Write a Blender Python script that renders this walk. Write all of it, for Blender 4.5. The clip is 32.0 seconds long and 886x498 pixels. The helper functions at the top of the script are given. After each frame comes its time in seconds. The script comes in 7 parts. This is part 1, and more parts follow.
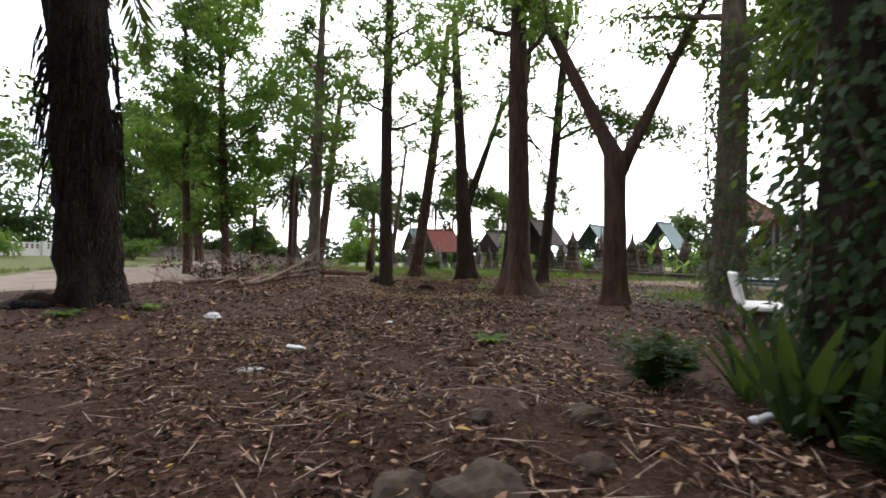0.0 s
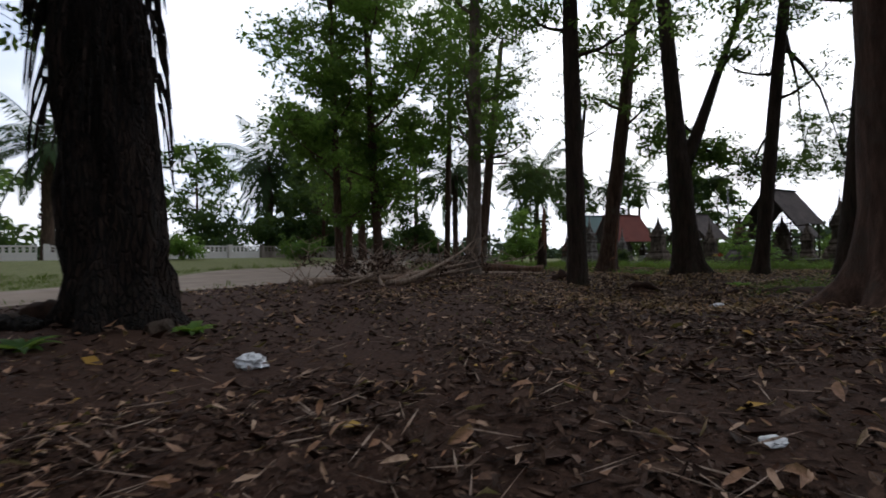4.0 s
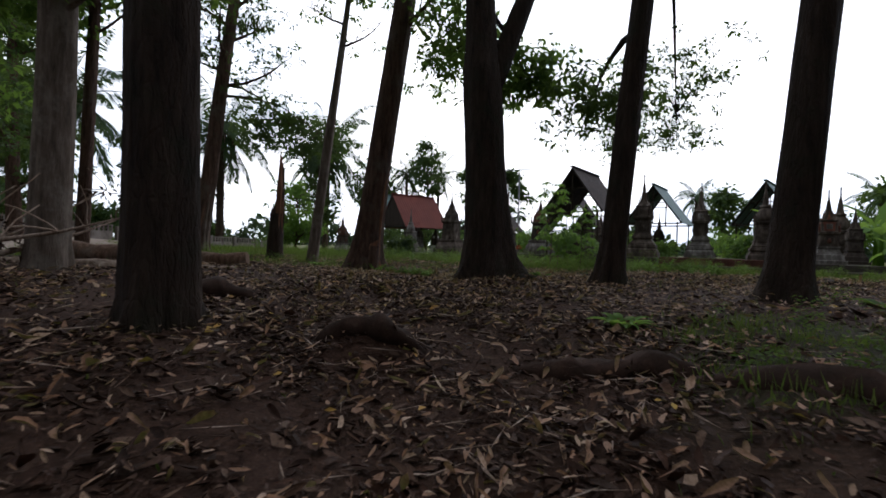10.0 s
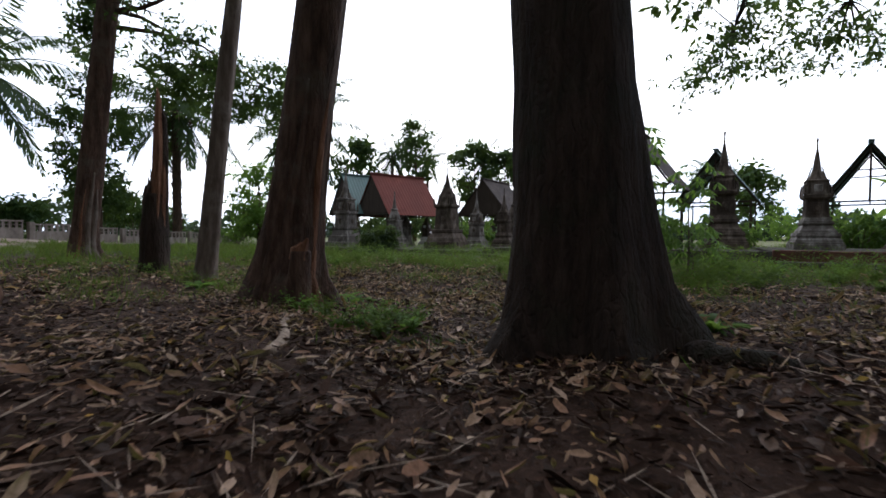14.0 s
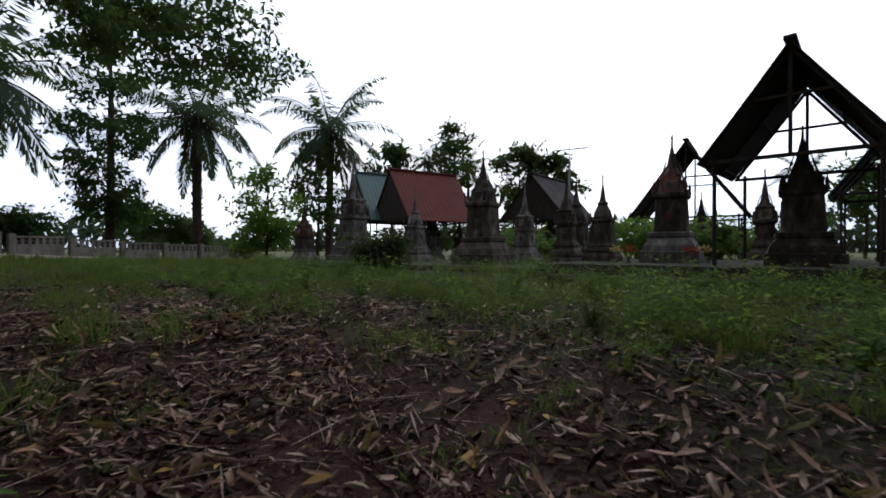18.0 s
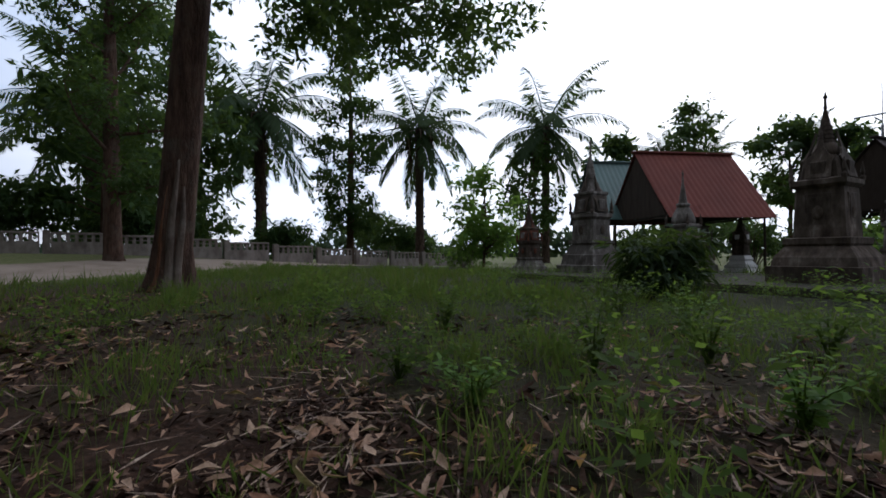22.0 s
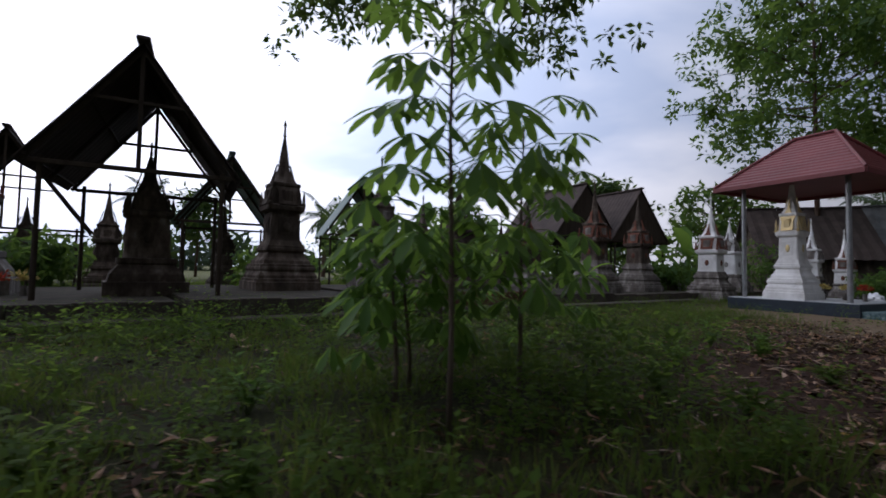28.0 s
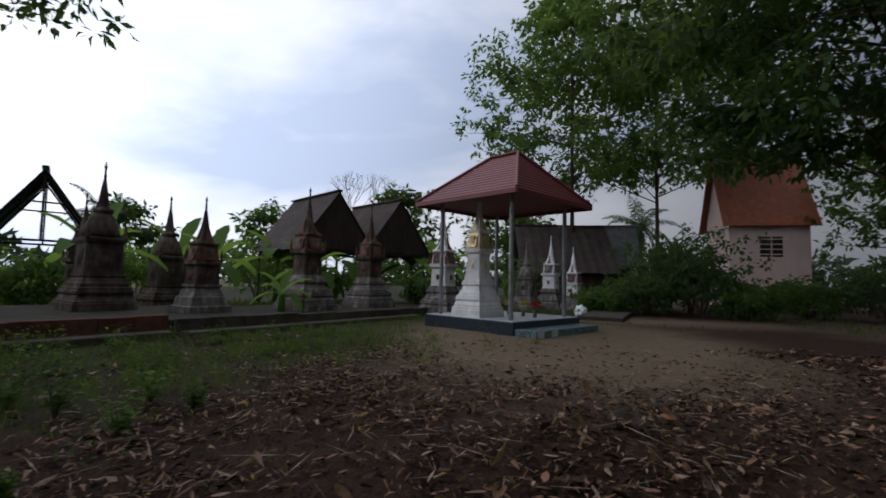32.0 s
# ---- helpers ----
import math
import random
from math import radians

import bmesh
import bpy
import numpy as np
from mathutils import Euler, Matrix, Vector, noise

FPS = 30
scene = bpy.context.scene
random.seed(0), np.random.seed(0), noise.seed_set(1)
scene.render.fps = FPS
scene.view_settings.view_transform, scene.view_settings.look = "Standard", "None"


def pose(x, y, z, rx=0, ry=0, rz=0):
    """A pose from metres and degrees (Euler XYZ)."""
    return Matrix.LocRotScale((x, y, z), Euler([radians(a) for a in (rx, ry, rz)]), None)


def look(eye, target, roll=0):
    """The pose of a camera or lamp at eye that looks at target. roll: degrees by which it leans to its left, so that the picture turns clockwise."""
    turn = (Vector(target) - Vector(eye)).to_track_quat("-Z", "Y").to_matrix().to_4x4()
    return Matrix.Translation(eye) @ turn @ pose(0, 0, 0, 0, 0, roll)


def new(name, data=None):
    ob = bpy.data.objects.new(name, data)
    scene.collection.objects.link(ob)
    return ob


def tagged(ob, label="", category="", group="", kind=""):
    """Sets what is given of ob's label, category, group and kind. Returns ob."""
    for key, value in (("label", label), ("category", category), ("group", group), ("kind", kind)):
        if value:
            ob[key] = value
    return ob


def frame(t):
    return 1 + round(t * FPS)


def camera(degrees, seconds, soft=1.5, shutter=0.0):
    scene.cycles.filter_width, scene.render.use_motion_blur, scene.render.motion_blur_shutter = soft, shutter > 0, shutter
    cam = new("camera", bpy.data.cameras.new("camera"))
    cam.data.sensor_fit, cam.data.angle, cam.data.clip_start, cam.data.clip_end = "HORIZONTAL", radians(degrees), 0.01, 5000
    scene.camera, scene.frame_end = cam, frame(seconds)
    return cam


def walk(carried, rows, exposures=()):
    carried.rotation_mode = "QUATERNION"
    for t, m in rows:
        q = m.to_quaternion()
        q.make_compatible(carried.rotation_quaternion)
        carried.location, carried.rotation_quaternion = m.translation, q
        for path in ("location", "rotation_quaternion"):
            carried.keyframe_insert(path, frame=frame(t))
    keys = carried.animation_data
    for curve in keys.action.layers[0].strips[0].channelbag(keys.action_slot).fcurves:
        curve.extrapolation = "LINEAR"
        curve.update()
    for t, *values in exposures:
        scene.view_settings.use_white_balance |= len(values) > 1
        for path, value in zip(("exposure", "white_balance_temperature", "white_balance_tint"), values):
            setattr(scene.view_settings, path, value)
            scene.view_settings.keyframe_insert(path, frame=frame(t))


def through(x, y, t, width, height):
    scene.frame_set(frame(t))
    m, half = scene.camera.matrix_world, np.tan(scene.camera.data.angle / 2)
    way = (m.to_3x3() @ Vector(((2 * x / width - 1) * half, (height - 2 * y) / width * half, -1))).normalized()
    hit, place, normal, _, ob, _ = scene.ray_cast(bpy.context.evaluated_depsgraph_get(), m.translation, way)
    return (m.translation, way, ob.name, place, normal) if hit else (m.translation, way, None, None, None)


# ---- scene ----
cam = camera(87.6, 32.0, 1.7, 0.2)
PATH = [
    (0, (2.283, -2.502, 1.252), (2.14, -0.508, 1.293), 0.8),
    (1, (1.257, -1.137, 0.868), (0.693, 0.781, 0.919), 0.5),
    (2.5, (0.746, 1.564, 0.901), (-0.51, 3.12, 0.955), -0.8),
    (4.5, (-0.035, 4.583, 0.919), (-0.519, 6.523, 0.942), -0.4),
    (5, (0.218, 5.414, 0.954), (0.105, 7.411, 0.977), 0.3),
    (5.5, (0.568, 6.118, 0.995), (0.828, 8.101, 1.02), 0.6),
    (6, (0.974, 6.973, 1.058), (1.508, 8.9, 1.07), 0.8),
    (6.5, (1.329, 7.855, 1.099), (2.0, 9.739, 1.101), 0.9),
    (7, (1.355, 8.863, 1.117), (2.049, 10.738, 1.117), 0.9),
    (7.5, (1.332, 9.792, 1.018), (1.94, 11.697, 1.017), 1.0),
    (8, (1.199, 10.815, 0.941), (1.67, 12.759, 0.939), 1.4),
    (8.5, (0.891, 11.979, 0.892), (1.185, 13.958, 0.887), 1.1),
    (9, (0.613, 12.995, 0.888), (0.751, 14.99, 0.889), 1.0),
    (9.5, (0.602, 14.059, 0.812), (0.628, 16.059, 0.804), 1.2),
    (10, (0.642, 15.013, 0.713), (0.632, 17.013, 0.696), 1.6),
    (10.5, (0.68, 16.006, 0.632), (0.686, 18.006, 0.591), 1.2),
    (11, (0.657, 17.041, 0.57), (0.685, 19.04, 0.534), 0.1),
    (11.5, (0.606, 17.999, 0.638), (0.649, 19.998, 0.595), -0.6),
    (12, (0.65, 18.955, 0.685), (0.687, 20.955, 0.616), -1.4),
    (12.5, (0.646, 19.854, 0.705), (0.674, 21.853, 0.65), -0.4),
    (13, (0.47, 20.55, 0.726), (0.503, 22.55, 0.718), 0.1),
    (14, (0.419, 22.251, 0.884), (0.452, 24.25, 0.818), 0.3),
    (14.5, (0.446, 23.18, 0.918), (0.495, 25.179, 0.889), 0.5),
    (15, (0.44, 24.0, 0.883), (0.481, 26.0, 0.886), 0.1),
    (17.5, (0.847, 28.004, 0.773), (0.723, 30.0, 0.778), -0.1),
    (18, (0.879, 28.811, 0.752), (0.72, 30.805, 0.743), 0.0),
    (18.5, (0.613, 29.654, 0.755), (0.355, 31.637, 0.742), -0.1),
    (19, (0.106, 30.406, 0.709), (-0.347, 32.354, 0.705), -0.3),
    (19.5, (-0.217, 31.021, 0.643), (-0.885, 32.906, 0.661), -0.2),
    (20, (-0.578, 31.474, 0.727), (-1.386, 33.303, 0.751), -0.2),
    (20.5, (-0.849, 31.93, 0.709), (-1.747, 33.717, 0.727), -0.4),
    (21, (-0.982, 32.276, 0.708), (-1.944, 34.029, 0.728), -0.5),
    (21.5, (-1.121, 32.565, 0.806), (-2.116, 34.3, 0.824), -0.5),
    (22, (-1.184, 32.674, 0.82), (-2.187, 34.404, 0.839), -0.4),
    (22.5, (-1.189, 32.726, 0.86), (-2.128, 34.492, 0.871), -0.5),
    (23, (-1.17, 32.82, 0.916), (-1.864, 34.696, 0.918), -0.4),
    (23.5, (-1.073, 32.741, 0.894), (-1.373, 34.718, 0.897), -0.2),
    (24, (-0.934, 32.68, 0.884), (-0.82, 34.677, 0.892), 0.0),
    (24.5, (-0.721, 32.444, 0.919), (-0.19, 34.372, 0.926), -0.1),
    (25, (-0.529, 32.366, 0.91), (0.387, 34.144, 0.93), 0.4),
    (25.5, (-0.22, 32.139, 0.9), (0.984, 33.735, 0.932), 0.7),
    (27.5, (1.412, 31.107, 1.026), (3.181, 32.035, 1.105), 1.1),
    (28, (1.871, 30.381, 0.959), (3.699, 31.189, 1.05), 1.2),
    (28.5, (2.382, 29.657, 0.954), (4.237, 30.399, 1.047), 1.2),
    (29, (2.878, 29.085, 0.934), (4.749, 29.785, 1.031), 1.1),
    (29.5, (3.404, 28.425, 0.994), (5.278, 29.112, 1.118), 0.2),
    (30, (3.714, 27.902, 1.053), (5.59, 28.588, 1.159), 1.1),
    (30.5, (4.063, 27.391, 1.083), (5.946, 28.056, 1.192), 1.0),
    (31, (4.332, 26.888, 1.115), (6.235, 27.495, 1.215), 0.9),
    (32, (4.649, 26.183, 1.32), (6.632, 26.4, 1.456), 1.3),
]
EXPOSURES = [(0, 0.12, 6600, 10), (0.5, -0.6, 6500, 10), (1, -1.28, 6300, 10), (2.5, -1.28, 6250, 10), (5, -1.53, 6250, 10), (7, -1.63, 6200, 10), (8, -1.66, 6200, 10), (9, -1.37, 6200, 10), 
             (11, -1.18, 6150, 10), (13, -0.80, 6100, 10), (14, -0.85, 6100, 10), (15, -1.28, 6100, 10), (18, -1.48, 5950, 10), 
             (21, -1.47, 5950, 10), (23, -1.73, 5950, 11), (24, -2.38, 5950, 15), (25, -2.36, 6250, 14), (26.5, -2.14, 6150, 15), (28, -1.6, 6000, 16), (30, -1.47, 5900, 14), (31, -1.90, 5850, 13), (32, -1.82, 6100, 12)]
walk(cam, [(t, look(eye, target, roll)) for t, eye, target, roll in PATH], EXPOSURES)

# ---- world, sun, exposure ----
world = bpy.data.worlds.new("sky")
scene.world = world
world.use_nodes = True


def build_sky():
    nt = world.node_tree
    nt.nodes.clear()
    out = nt.nodes.new("ShaderNodeOutputWorld")
    bg = nt.nodes.new("ShaderNodeBackground")
    sky = nt.nodes.new("ShaderNodeTexSky")
    sky.sky_type = "NISHITA"
    sky.sun_disc = False
    sky.sun_elevation = radians(24)
    sky.sun_rotation = radians(4)
    sky.air_density, sky.dust_density, sky.ozone_density = 1.2, 2.0, 1.0
    co = nt.nodes.new("ShaderNodeTexCoord")
    mp = nt.nodes.new("ShaderNodeMapping")
    mp.inputs["Scale"].default_value = (1.0, 1.0, 2.6)
    n1 = nt.nodes.new("ShaderNodeTexNoise")
    n1.inputs["Scale"].default_value = 1.5
    n1.inputs["Detail"].default_value = 5
    n1.inputs["Roughness"].default_value = 0.52
    n1.inputs["Distortion"].default_value = 0.35
    ramp = nt.nodes.new("ShaderNodeValToRGB")
    ramp.color_ramp.elements[0].position = 0.36
    ramp.color_ramp.elements[0].color = (SKY_LOW * 0.9, SKY_LOW * 1.03, SKY_LOW * 1.3, 1)
    ramp.color_ramp.elements[1].position = 0.60
    ramp.color_ramp.elements[1].color = (SKY_HIGH, SKY_HIGH * 1.0, SKY_HIGH * 1.05, 1)
    # brighter round the veiled sun
    dot = nt.nodes.new("ShaderNodeVectorMath")
    dot.operation = "DOT_PRODUCT"
    dot.inputs[1].default_value = SUN_DIR
    glow = nt.nodes.new("ShaderNodeMapRange")
    glow.interpolation_type = "SMOOTHSTEP"
    glow.inputs["From Min"].default_value, glow.inputs["From Max"].default_value = -0.5, 1.0
    glow.inputs["To Min"].default_value, glow.inputs["To Max"].default_value = 0.72, 5.2
    mul = nt.nodes.new("ShaderNodeVectorMath")
    mul.operation = "SCALE"
    mix = nt.nodes.new("ShaderNodeMixRGB")
    mix.inputs["Fac"].default_value = 0.86
    skygain = nt.nodes.new("ShaderNodeVectorMath")
    skygain.operation = "SCALE"
    skygain.inputs["Scale"].default_value = 1.0
    link = nt.links.new
    link(co.outputs["Generated"], mp.inputs["Vector"])
    link(mp.outputs["Vector"], n1.inputs["Vector"])
    link(n1.outputs["Fac"], ramp.inputs["Fac"])
    link(co.outputs["Generated"], dot.inputs[0])
    link(dot.outputs["Value"], glow.inputs["Value"])
    link(ramp.outputs["Color"], mul.inputs[0])
    link(glow.outputs["Result"], mul.inputs["Scale"])
    link(sky.outputs["Color"], skygain.inputs[0])
    link(skygain.outputs["Vector"], mix.inputs["Color1"])
    link(mul.outputs["Vector"], mix.inputs["Color2"])
    link(mix.outputs["Color"], bg.inputs["Color"])
    bg.inputs["Strength"].default_value = SKY_STRENGTH
    link(bg.outputs["Background"], out.inputs["Surface"])


SKY_LOW, SKY_HIGH, SKY_STRENGTH = 6.5, 10.8, 0.10
SUN_AZ, SUN_EL = radians(4), radians(24)   # azimuth to the right of +y
SUN_DIR = (math.sin(SUN_AZ) * math.cos(SUN_EL), math.cos(SUN_AZ) * math.cos(SUN_EL), math.sin(SUN_EL))
build_sky()
sun_data = bpy.data.lights.new("sun", "SUN")
sun_data.energy, sun_data.angle, sun_data.color = 0.55, radians(18), (1.0, 0.95, 0.87)
sun = new("sun", sun_data)
sun.matrix_world = look(SUN_DIR, (0, 0, 0))


# ---- materials ----
def nodes_of(name):
    m = bpy.data.materials.new(name)
    m.use_nodes = True
    nt = m.node_tree
    return m, nt, nt.nodes["Principled BSDF"]


def ramp_node(nt, stops):
    r = nt.nodes.new("ShaderNodeValToRGB")
    els = r.color_ramp.elements
    while len(els) < len(stops):
        els.new(0.5)
    for e, (p, c) in zip(els, stops):
        e.position, e.color = p, (*c, 1)
    return r


def noise_node(nt, vec, scale, detail=5, rough=0.6, stretch=None):
    n = nt.nodes.new("ShaderNodeTexNoise")
    n.inputs["Scale"].default_value = scale
    n.inputs["Detail"].default_value = detail
    n.inputs["Roughness"].default_value = rough
    if stretch:
        mp = nt.nodes.new("ShaderNodeMapping")
        mp.inputs["Scale"].default_value = stretch
        nt.links.new(vec, mp.inputs["Vector"])
        vec = mp.outputs["Vector"]
    nt.links.new(vec, n.inputs["Vector"])
    return n


def mixed(nt, a, b, fac, mode="MIX"):
    m = nt.nodes.new("ShaderNodeMixRGB")
    m.blend_type = mode
    for sock, val in (("Color1", a), ("Color2", b), ("Fac", fac)):
        if isinstance(val, (int, float)):
            m.inputs[sock].default_value = val
        elif isinstance(val, tuple):
            m.inputs[sock].default_value = (*val, 1)
        else:
            nt.links.new(val, m.inputs[sock])
    return m.outputs["Color"]


def bump(nt, bsdf, height, strength, distance):
    b = nt.nodes.new("ShaderNodeBump")
    b.inputs["Strength"].default_value, b.inputs["Distance"].default_value = strength, distance
    nt.links.new(height, b.inputs["Height"])
    nt.links.new(b.outputs["Normal"], bsdf.inputs["Normal"])


def rough_mat(name, stops, scale=3.0, rough=0.85, stain=(0.05, 0.045, 0.035), stain_amt=0.5, stain_scale=1.2, stretch=None, bump_s=0.5, bump_d=0.01, fine=40, metal=0.0, world_space=True, vary=0.0):
    """A weathered surface: base tones, larger stains, fine relief."""
    m, nt, b = nodes_of(name)
    if world_space:
        g = nt.nodes.new("ShaderNodeNewGeometry")
        vec = g.outputs["Position"]
    else:
        c = nt.nodes.new("ShaderNodeTexCoord")
        vec = c.outputs["Object"]
    n1 = noise_node(nt, vec, scale, 6, 0.65, stretch)
    r1 = ramp_node(nt, stops)
    nt.links.new(n1.outputs["Fac"], r1.inputs["Fac"])
    n2 = noise_node(nt, vec, stain_scale, 8, 0.7, stretch)
    r2 = ramp_node(nt, [(0.42, (0, 0, 0)), (0.68, (1, 1, 1))])
    nt.links.new(n2.outputs["Fac"], r2.inputs["Fac"])
    sc = nt.nodes.new("ShaderNodeMath")
    sc.operation = "MULTIPLY"
    sc.inputs[1].default_value = stain_amt
    nt.links.new(r2.outputs["Color"], sc.inputs[0])
    col = mixed(nt, r1.outputs["Color"], stain, sc.outputs[0])
    if vary:
        oi = nt.nodes.new("ShaderNodeObjectInfo")
        mr = nt.nodes.new("ShaderNodeMapRange")
        mr.inputs["To Min"].default_value, mr.inputs["To Max"].default_value = 1 - vary, 1 + vary
        nt.links.new(oi.outputs["Random"], mr.inputs["Value"])
        hs = nt.nodes.new("ShaderNodeHueSaturation")
        nt.links.new(mr.outputs["Result"], hs.inputs["Value"])
        nt.links.new(col, hs.inputs["Color"])
        col = hs.outputs["Color"]
    nt.links.new(col, b.inputs["Base Color"])
    b.inputs["Roughness"].default_value, b.inputs["Metallic"].default_value = rough, metal
    b.inputs["Specular IOR Level"].default_value = 0.15 if rough > 0.7 else 0.4
    n3 = noise_node(nt, vec, fine, 5, 0.7, stretch)
    h = mixed(nt, n3.outputs["Fac"], n2.outputs["Fac"], 0.5)
    bump(nt, b, h, bump_s, bump_d)
    return m


def leaf_mat(name, tones, rough=0.68, through=0.35, spec=0.18, dull=1.0, mottle=0.12):
    """Leaves: tones picked island by island, some light shining through."""
    m, nt, b = nodes_of(name)
    g = nt.nodes.new("ShaderNodeNewGeometry")
    n = len(tones)
    r = ramp_node(nt, [(i / max(1, n - 1), c) for i, c in enumerate(tones)])
    nt.links.new(g.outputs["Random Per Island"], r.inputs["Fac"])
    nz = noise_node(nt, g.outputs["Position"], 0.7, 3)
    dm = nt.nodes.new("ShaderNodeMath")
    dm.operation = "MULTIPLY"
    dm.inputs[1].default_value = dull
    nt.links.new(nz.outputs["Fac"], dm.inputs[0])
    col = mixed(nt, r.outputs["Color"], tones[0], dm.outputs[0])
    fine_n = noise_node(nt, g.outputs["Position"], 60, 4)
    col = mixed(nt, col, fine_n.outputs["Fac"], mottle, "OVERLAY")
    if mottle > 0.2:
        # rot spots and creases of dead leaves
        spot = ramp_node(nt, [(0.40, (0.28, 0.22, 0.18)), (0.58, (1, 1, 1))])
        nt.links.new(noise_node(nt, g.outputs["Position"], 32, 5, 0.7).outputs["Fac"], spot.inputs["Fac"])
        col = mixed(nt, col, spot.outputs["Color"], 0.5, "MULTIPLY")
        bump(nt, b, fine_n.outputs["Fac"], 0.6, 0.01)
    nt.links.new(col, b.inputs["Base Color"])
    b.inputs["Roughness"].default_value = rough
    b.inputs["Specular IOR Level"].default_value = spec
    if through:
        tr = nt.nodes.new("ShaderNodeBsdfTranslucent")
        lighter = mixed(nt, col, (0.36, 0.52, 0.08), 0.45)
        nt.links.new(lighter, tr.inputs["Color"])
        mx = nt.nodes.new("ShaderNodeMixShader")
        mx.inputs["Fac"].default_value = through
        nt.links.new(b.outputs["BSDF"], mx.inputs[1])
        nt.links.new(tr.outputs["BSDF"], mx.inputs[2])
        nt.links.new(mx.outputs["Shader"], nt.nodes["Material Output"].inputs["Surface"])
    return m


def bark_mat(name, tones, groove=1.0, plates=0.2):
    m, nt, b = nodes_of(name)
    c = nt.nodes.new("ShaderNodeTexCoord")
    vec = c.outputs["Object"]
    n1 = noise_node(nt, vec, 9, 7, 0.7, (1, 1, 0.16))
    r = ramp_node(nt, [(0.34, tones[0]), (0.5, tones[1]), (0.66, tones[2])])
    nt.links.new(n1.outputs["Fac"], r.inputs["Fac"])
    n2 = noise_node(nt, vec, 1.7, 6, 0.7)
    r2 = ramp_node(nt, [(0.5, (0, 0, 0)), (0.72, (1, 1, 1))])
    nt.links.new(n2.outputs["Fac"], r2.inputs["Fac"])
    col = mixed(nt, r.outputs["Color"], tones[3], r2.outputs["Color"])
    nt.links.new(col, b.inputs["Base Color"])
    b.inputs["Roughness"].default_value = 0.9
    b.inputs["Specular IOR Level"].default_value = 0.2
    n3 = noise_node(nt, vec, 34, 5, 0.7, (1, 1, 0.3))
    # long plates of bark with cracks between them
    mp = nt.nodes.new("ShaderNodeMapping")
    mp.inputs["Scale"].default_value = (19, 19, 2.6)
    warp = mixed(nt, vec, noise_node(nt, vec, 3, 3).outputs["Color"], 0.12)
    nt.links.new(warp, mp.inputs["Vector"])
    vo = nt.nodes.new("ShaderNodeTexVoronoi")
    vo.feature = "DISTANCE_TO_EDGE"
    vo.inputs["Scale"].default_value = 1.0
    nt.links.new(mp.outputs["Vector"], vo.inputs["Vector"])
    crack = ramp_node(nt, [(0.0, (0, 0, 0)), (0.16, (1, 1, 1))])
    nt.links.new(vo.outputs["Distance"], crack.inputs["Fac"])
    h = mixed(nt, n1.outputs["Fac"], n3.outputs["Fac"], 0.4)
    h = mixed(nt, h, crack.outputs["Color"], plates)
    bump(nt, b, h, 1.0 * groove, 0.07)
    return m


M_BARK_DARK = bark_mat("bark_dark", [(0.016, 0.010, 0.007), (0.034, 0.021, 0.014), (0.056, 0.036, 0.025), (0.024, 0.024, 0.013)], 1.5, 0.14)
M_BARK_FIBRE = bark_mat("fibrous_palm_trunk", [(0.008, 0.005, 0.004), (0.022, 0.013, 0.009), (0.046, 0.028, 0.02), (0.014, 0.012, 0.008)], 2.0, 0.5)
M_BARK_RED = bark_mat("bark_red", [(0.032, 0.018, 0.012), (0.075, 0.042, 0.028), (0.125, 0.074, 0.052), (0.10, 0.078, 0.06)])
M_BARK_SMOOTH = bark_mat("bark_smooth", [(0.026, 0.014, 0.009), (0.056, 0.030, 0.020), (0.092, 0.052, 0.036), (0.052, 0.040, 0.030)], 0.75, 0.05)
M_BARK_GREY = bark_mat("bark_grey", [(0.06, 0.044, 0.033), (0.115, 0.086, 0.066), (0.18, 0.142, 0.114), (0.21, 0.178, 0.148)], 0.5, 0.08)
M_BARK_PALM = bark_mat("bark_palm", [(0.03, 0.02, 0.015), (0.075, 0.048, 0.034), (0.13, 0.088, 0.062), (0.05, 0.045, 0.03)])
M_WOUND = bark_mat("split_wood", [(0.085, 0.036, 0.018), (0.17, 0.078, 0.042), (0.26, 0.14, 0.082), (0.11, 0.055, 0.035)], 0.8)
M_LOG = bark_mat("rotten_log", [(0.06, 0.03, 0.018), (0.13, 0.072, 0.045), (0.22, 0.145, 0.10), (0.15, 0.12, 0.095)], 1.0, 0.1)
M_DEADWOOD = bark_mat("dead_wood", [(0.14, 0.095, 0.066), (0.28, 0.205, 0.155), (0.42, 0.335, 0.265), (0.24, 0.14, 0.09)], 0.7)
M_STONE = rough_mat("weathered_render", [(0.34, (0.040, 0.029, 0.022)), (0.5, (0.088, 0.066, 0.051)), (0.62, (0.15, 0.12, 0.097)), (0.74, (0.30, 0.26, 0.22))], 4.5, 0.92, (0.045, 0.038, 0.03), 0.8, 1.1, (1, 1, 0.45), 0.7, 0.015, 30, vary=0.25)
M_STONE_PALE = rough_mat("pale_render", [(0.34, (0.075, 0.063, 0.054)), (0.52, (0.165, 0.146, 0.128)), (0.70, (0.42, 0.39, 0.36))], 4.5, 0.85, (0.08, 0.07, 0.06), 0.75, 1.5, (1, 1, 0.45), 0.5, 0.01, 30, vary=0.12)
M_STONE_WHITE = rough_mat("white_paint", [(0.3, (0.66, 0.65, 0.62)), (0.7, (0.80, 0.79, 0.77))], 3.5, 0.6, (0.28, 0.26, 0.23), 0.5, 2.0, None, 0.3, 0.006, 40)
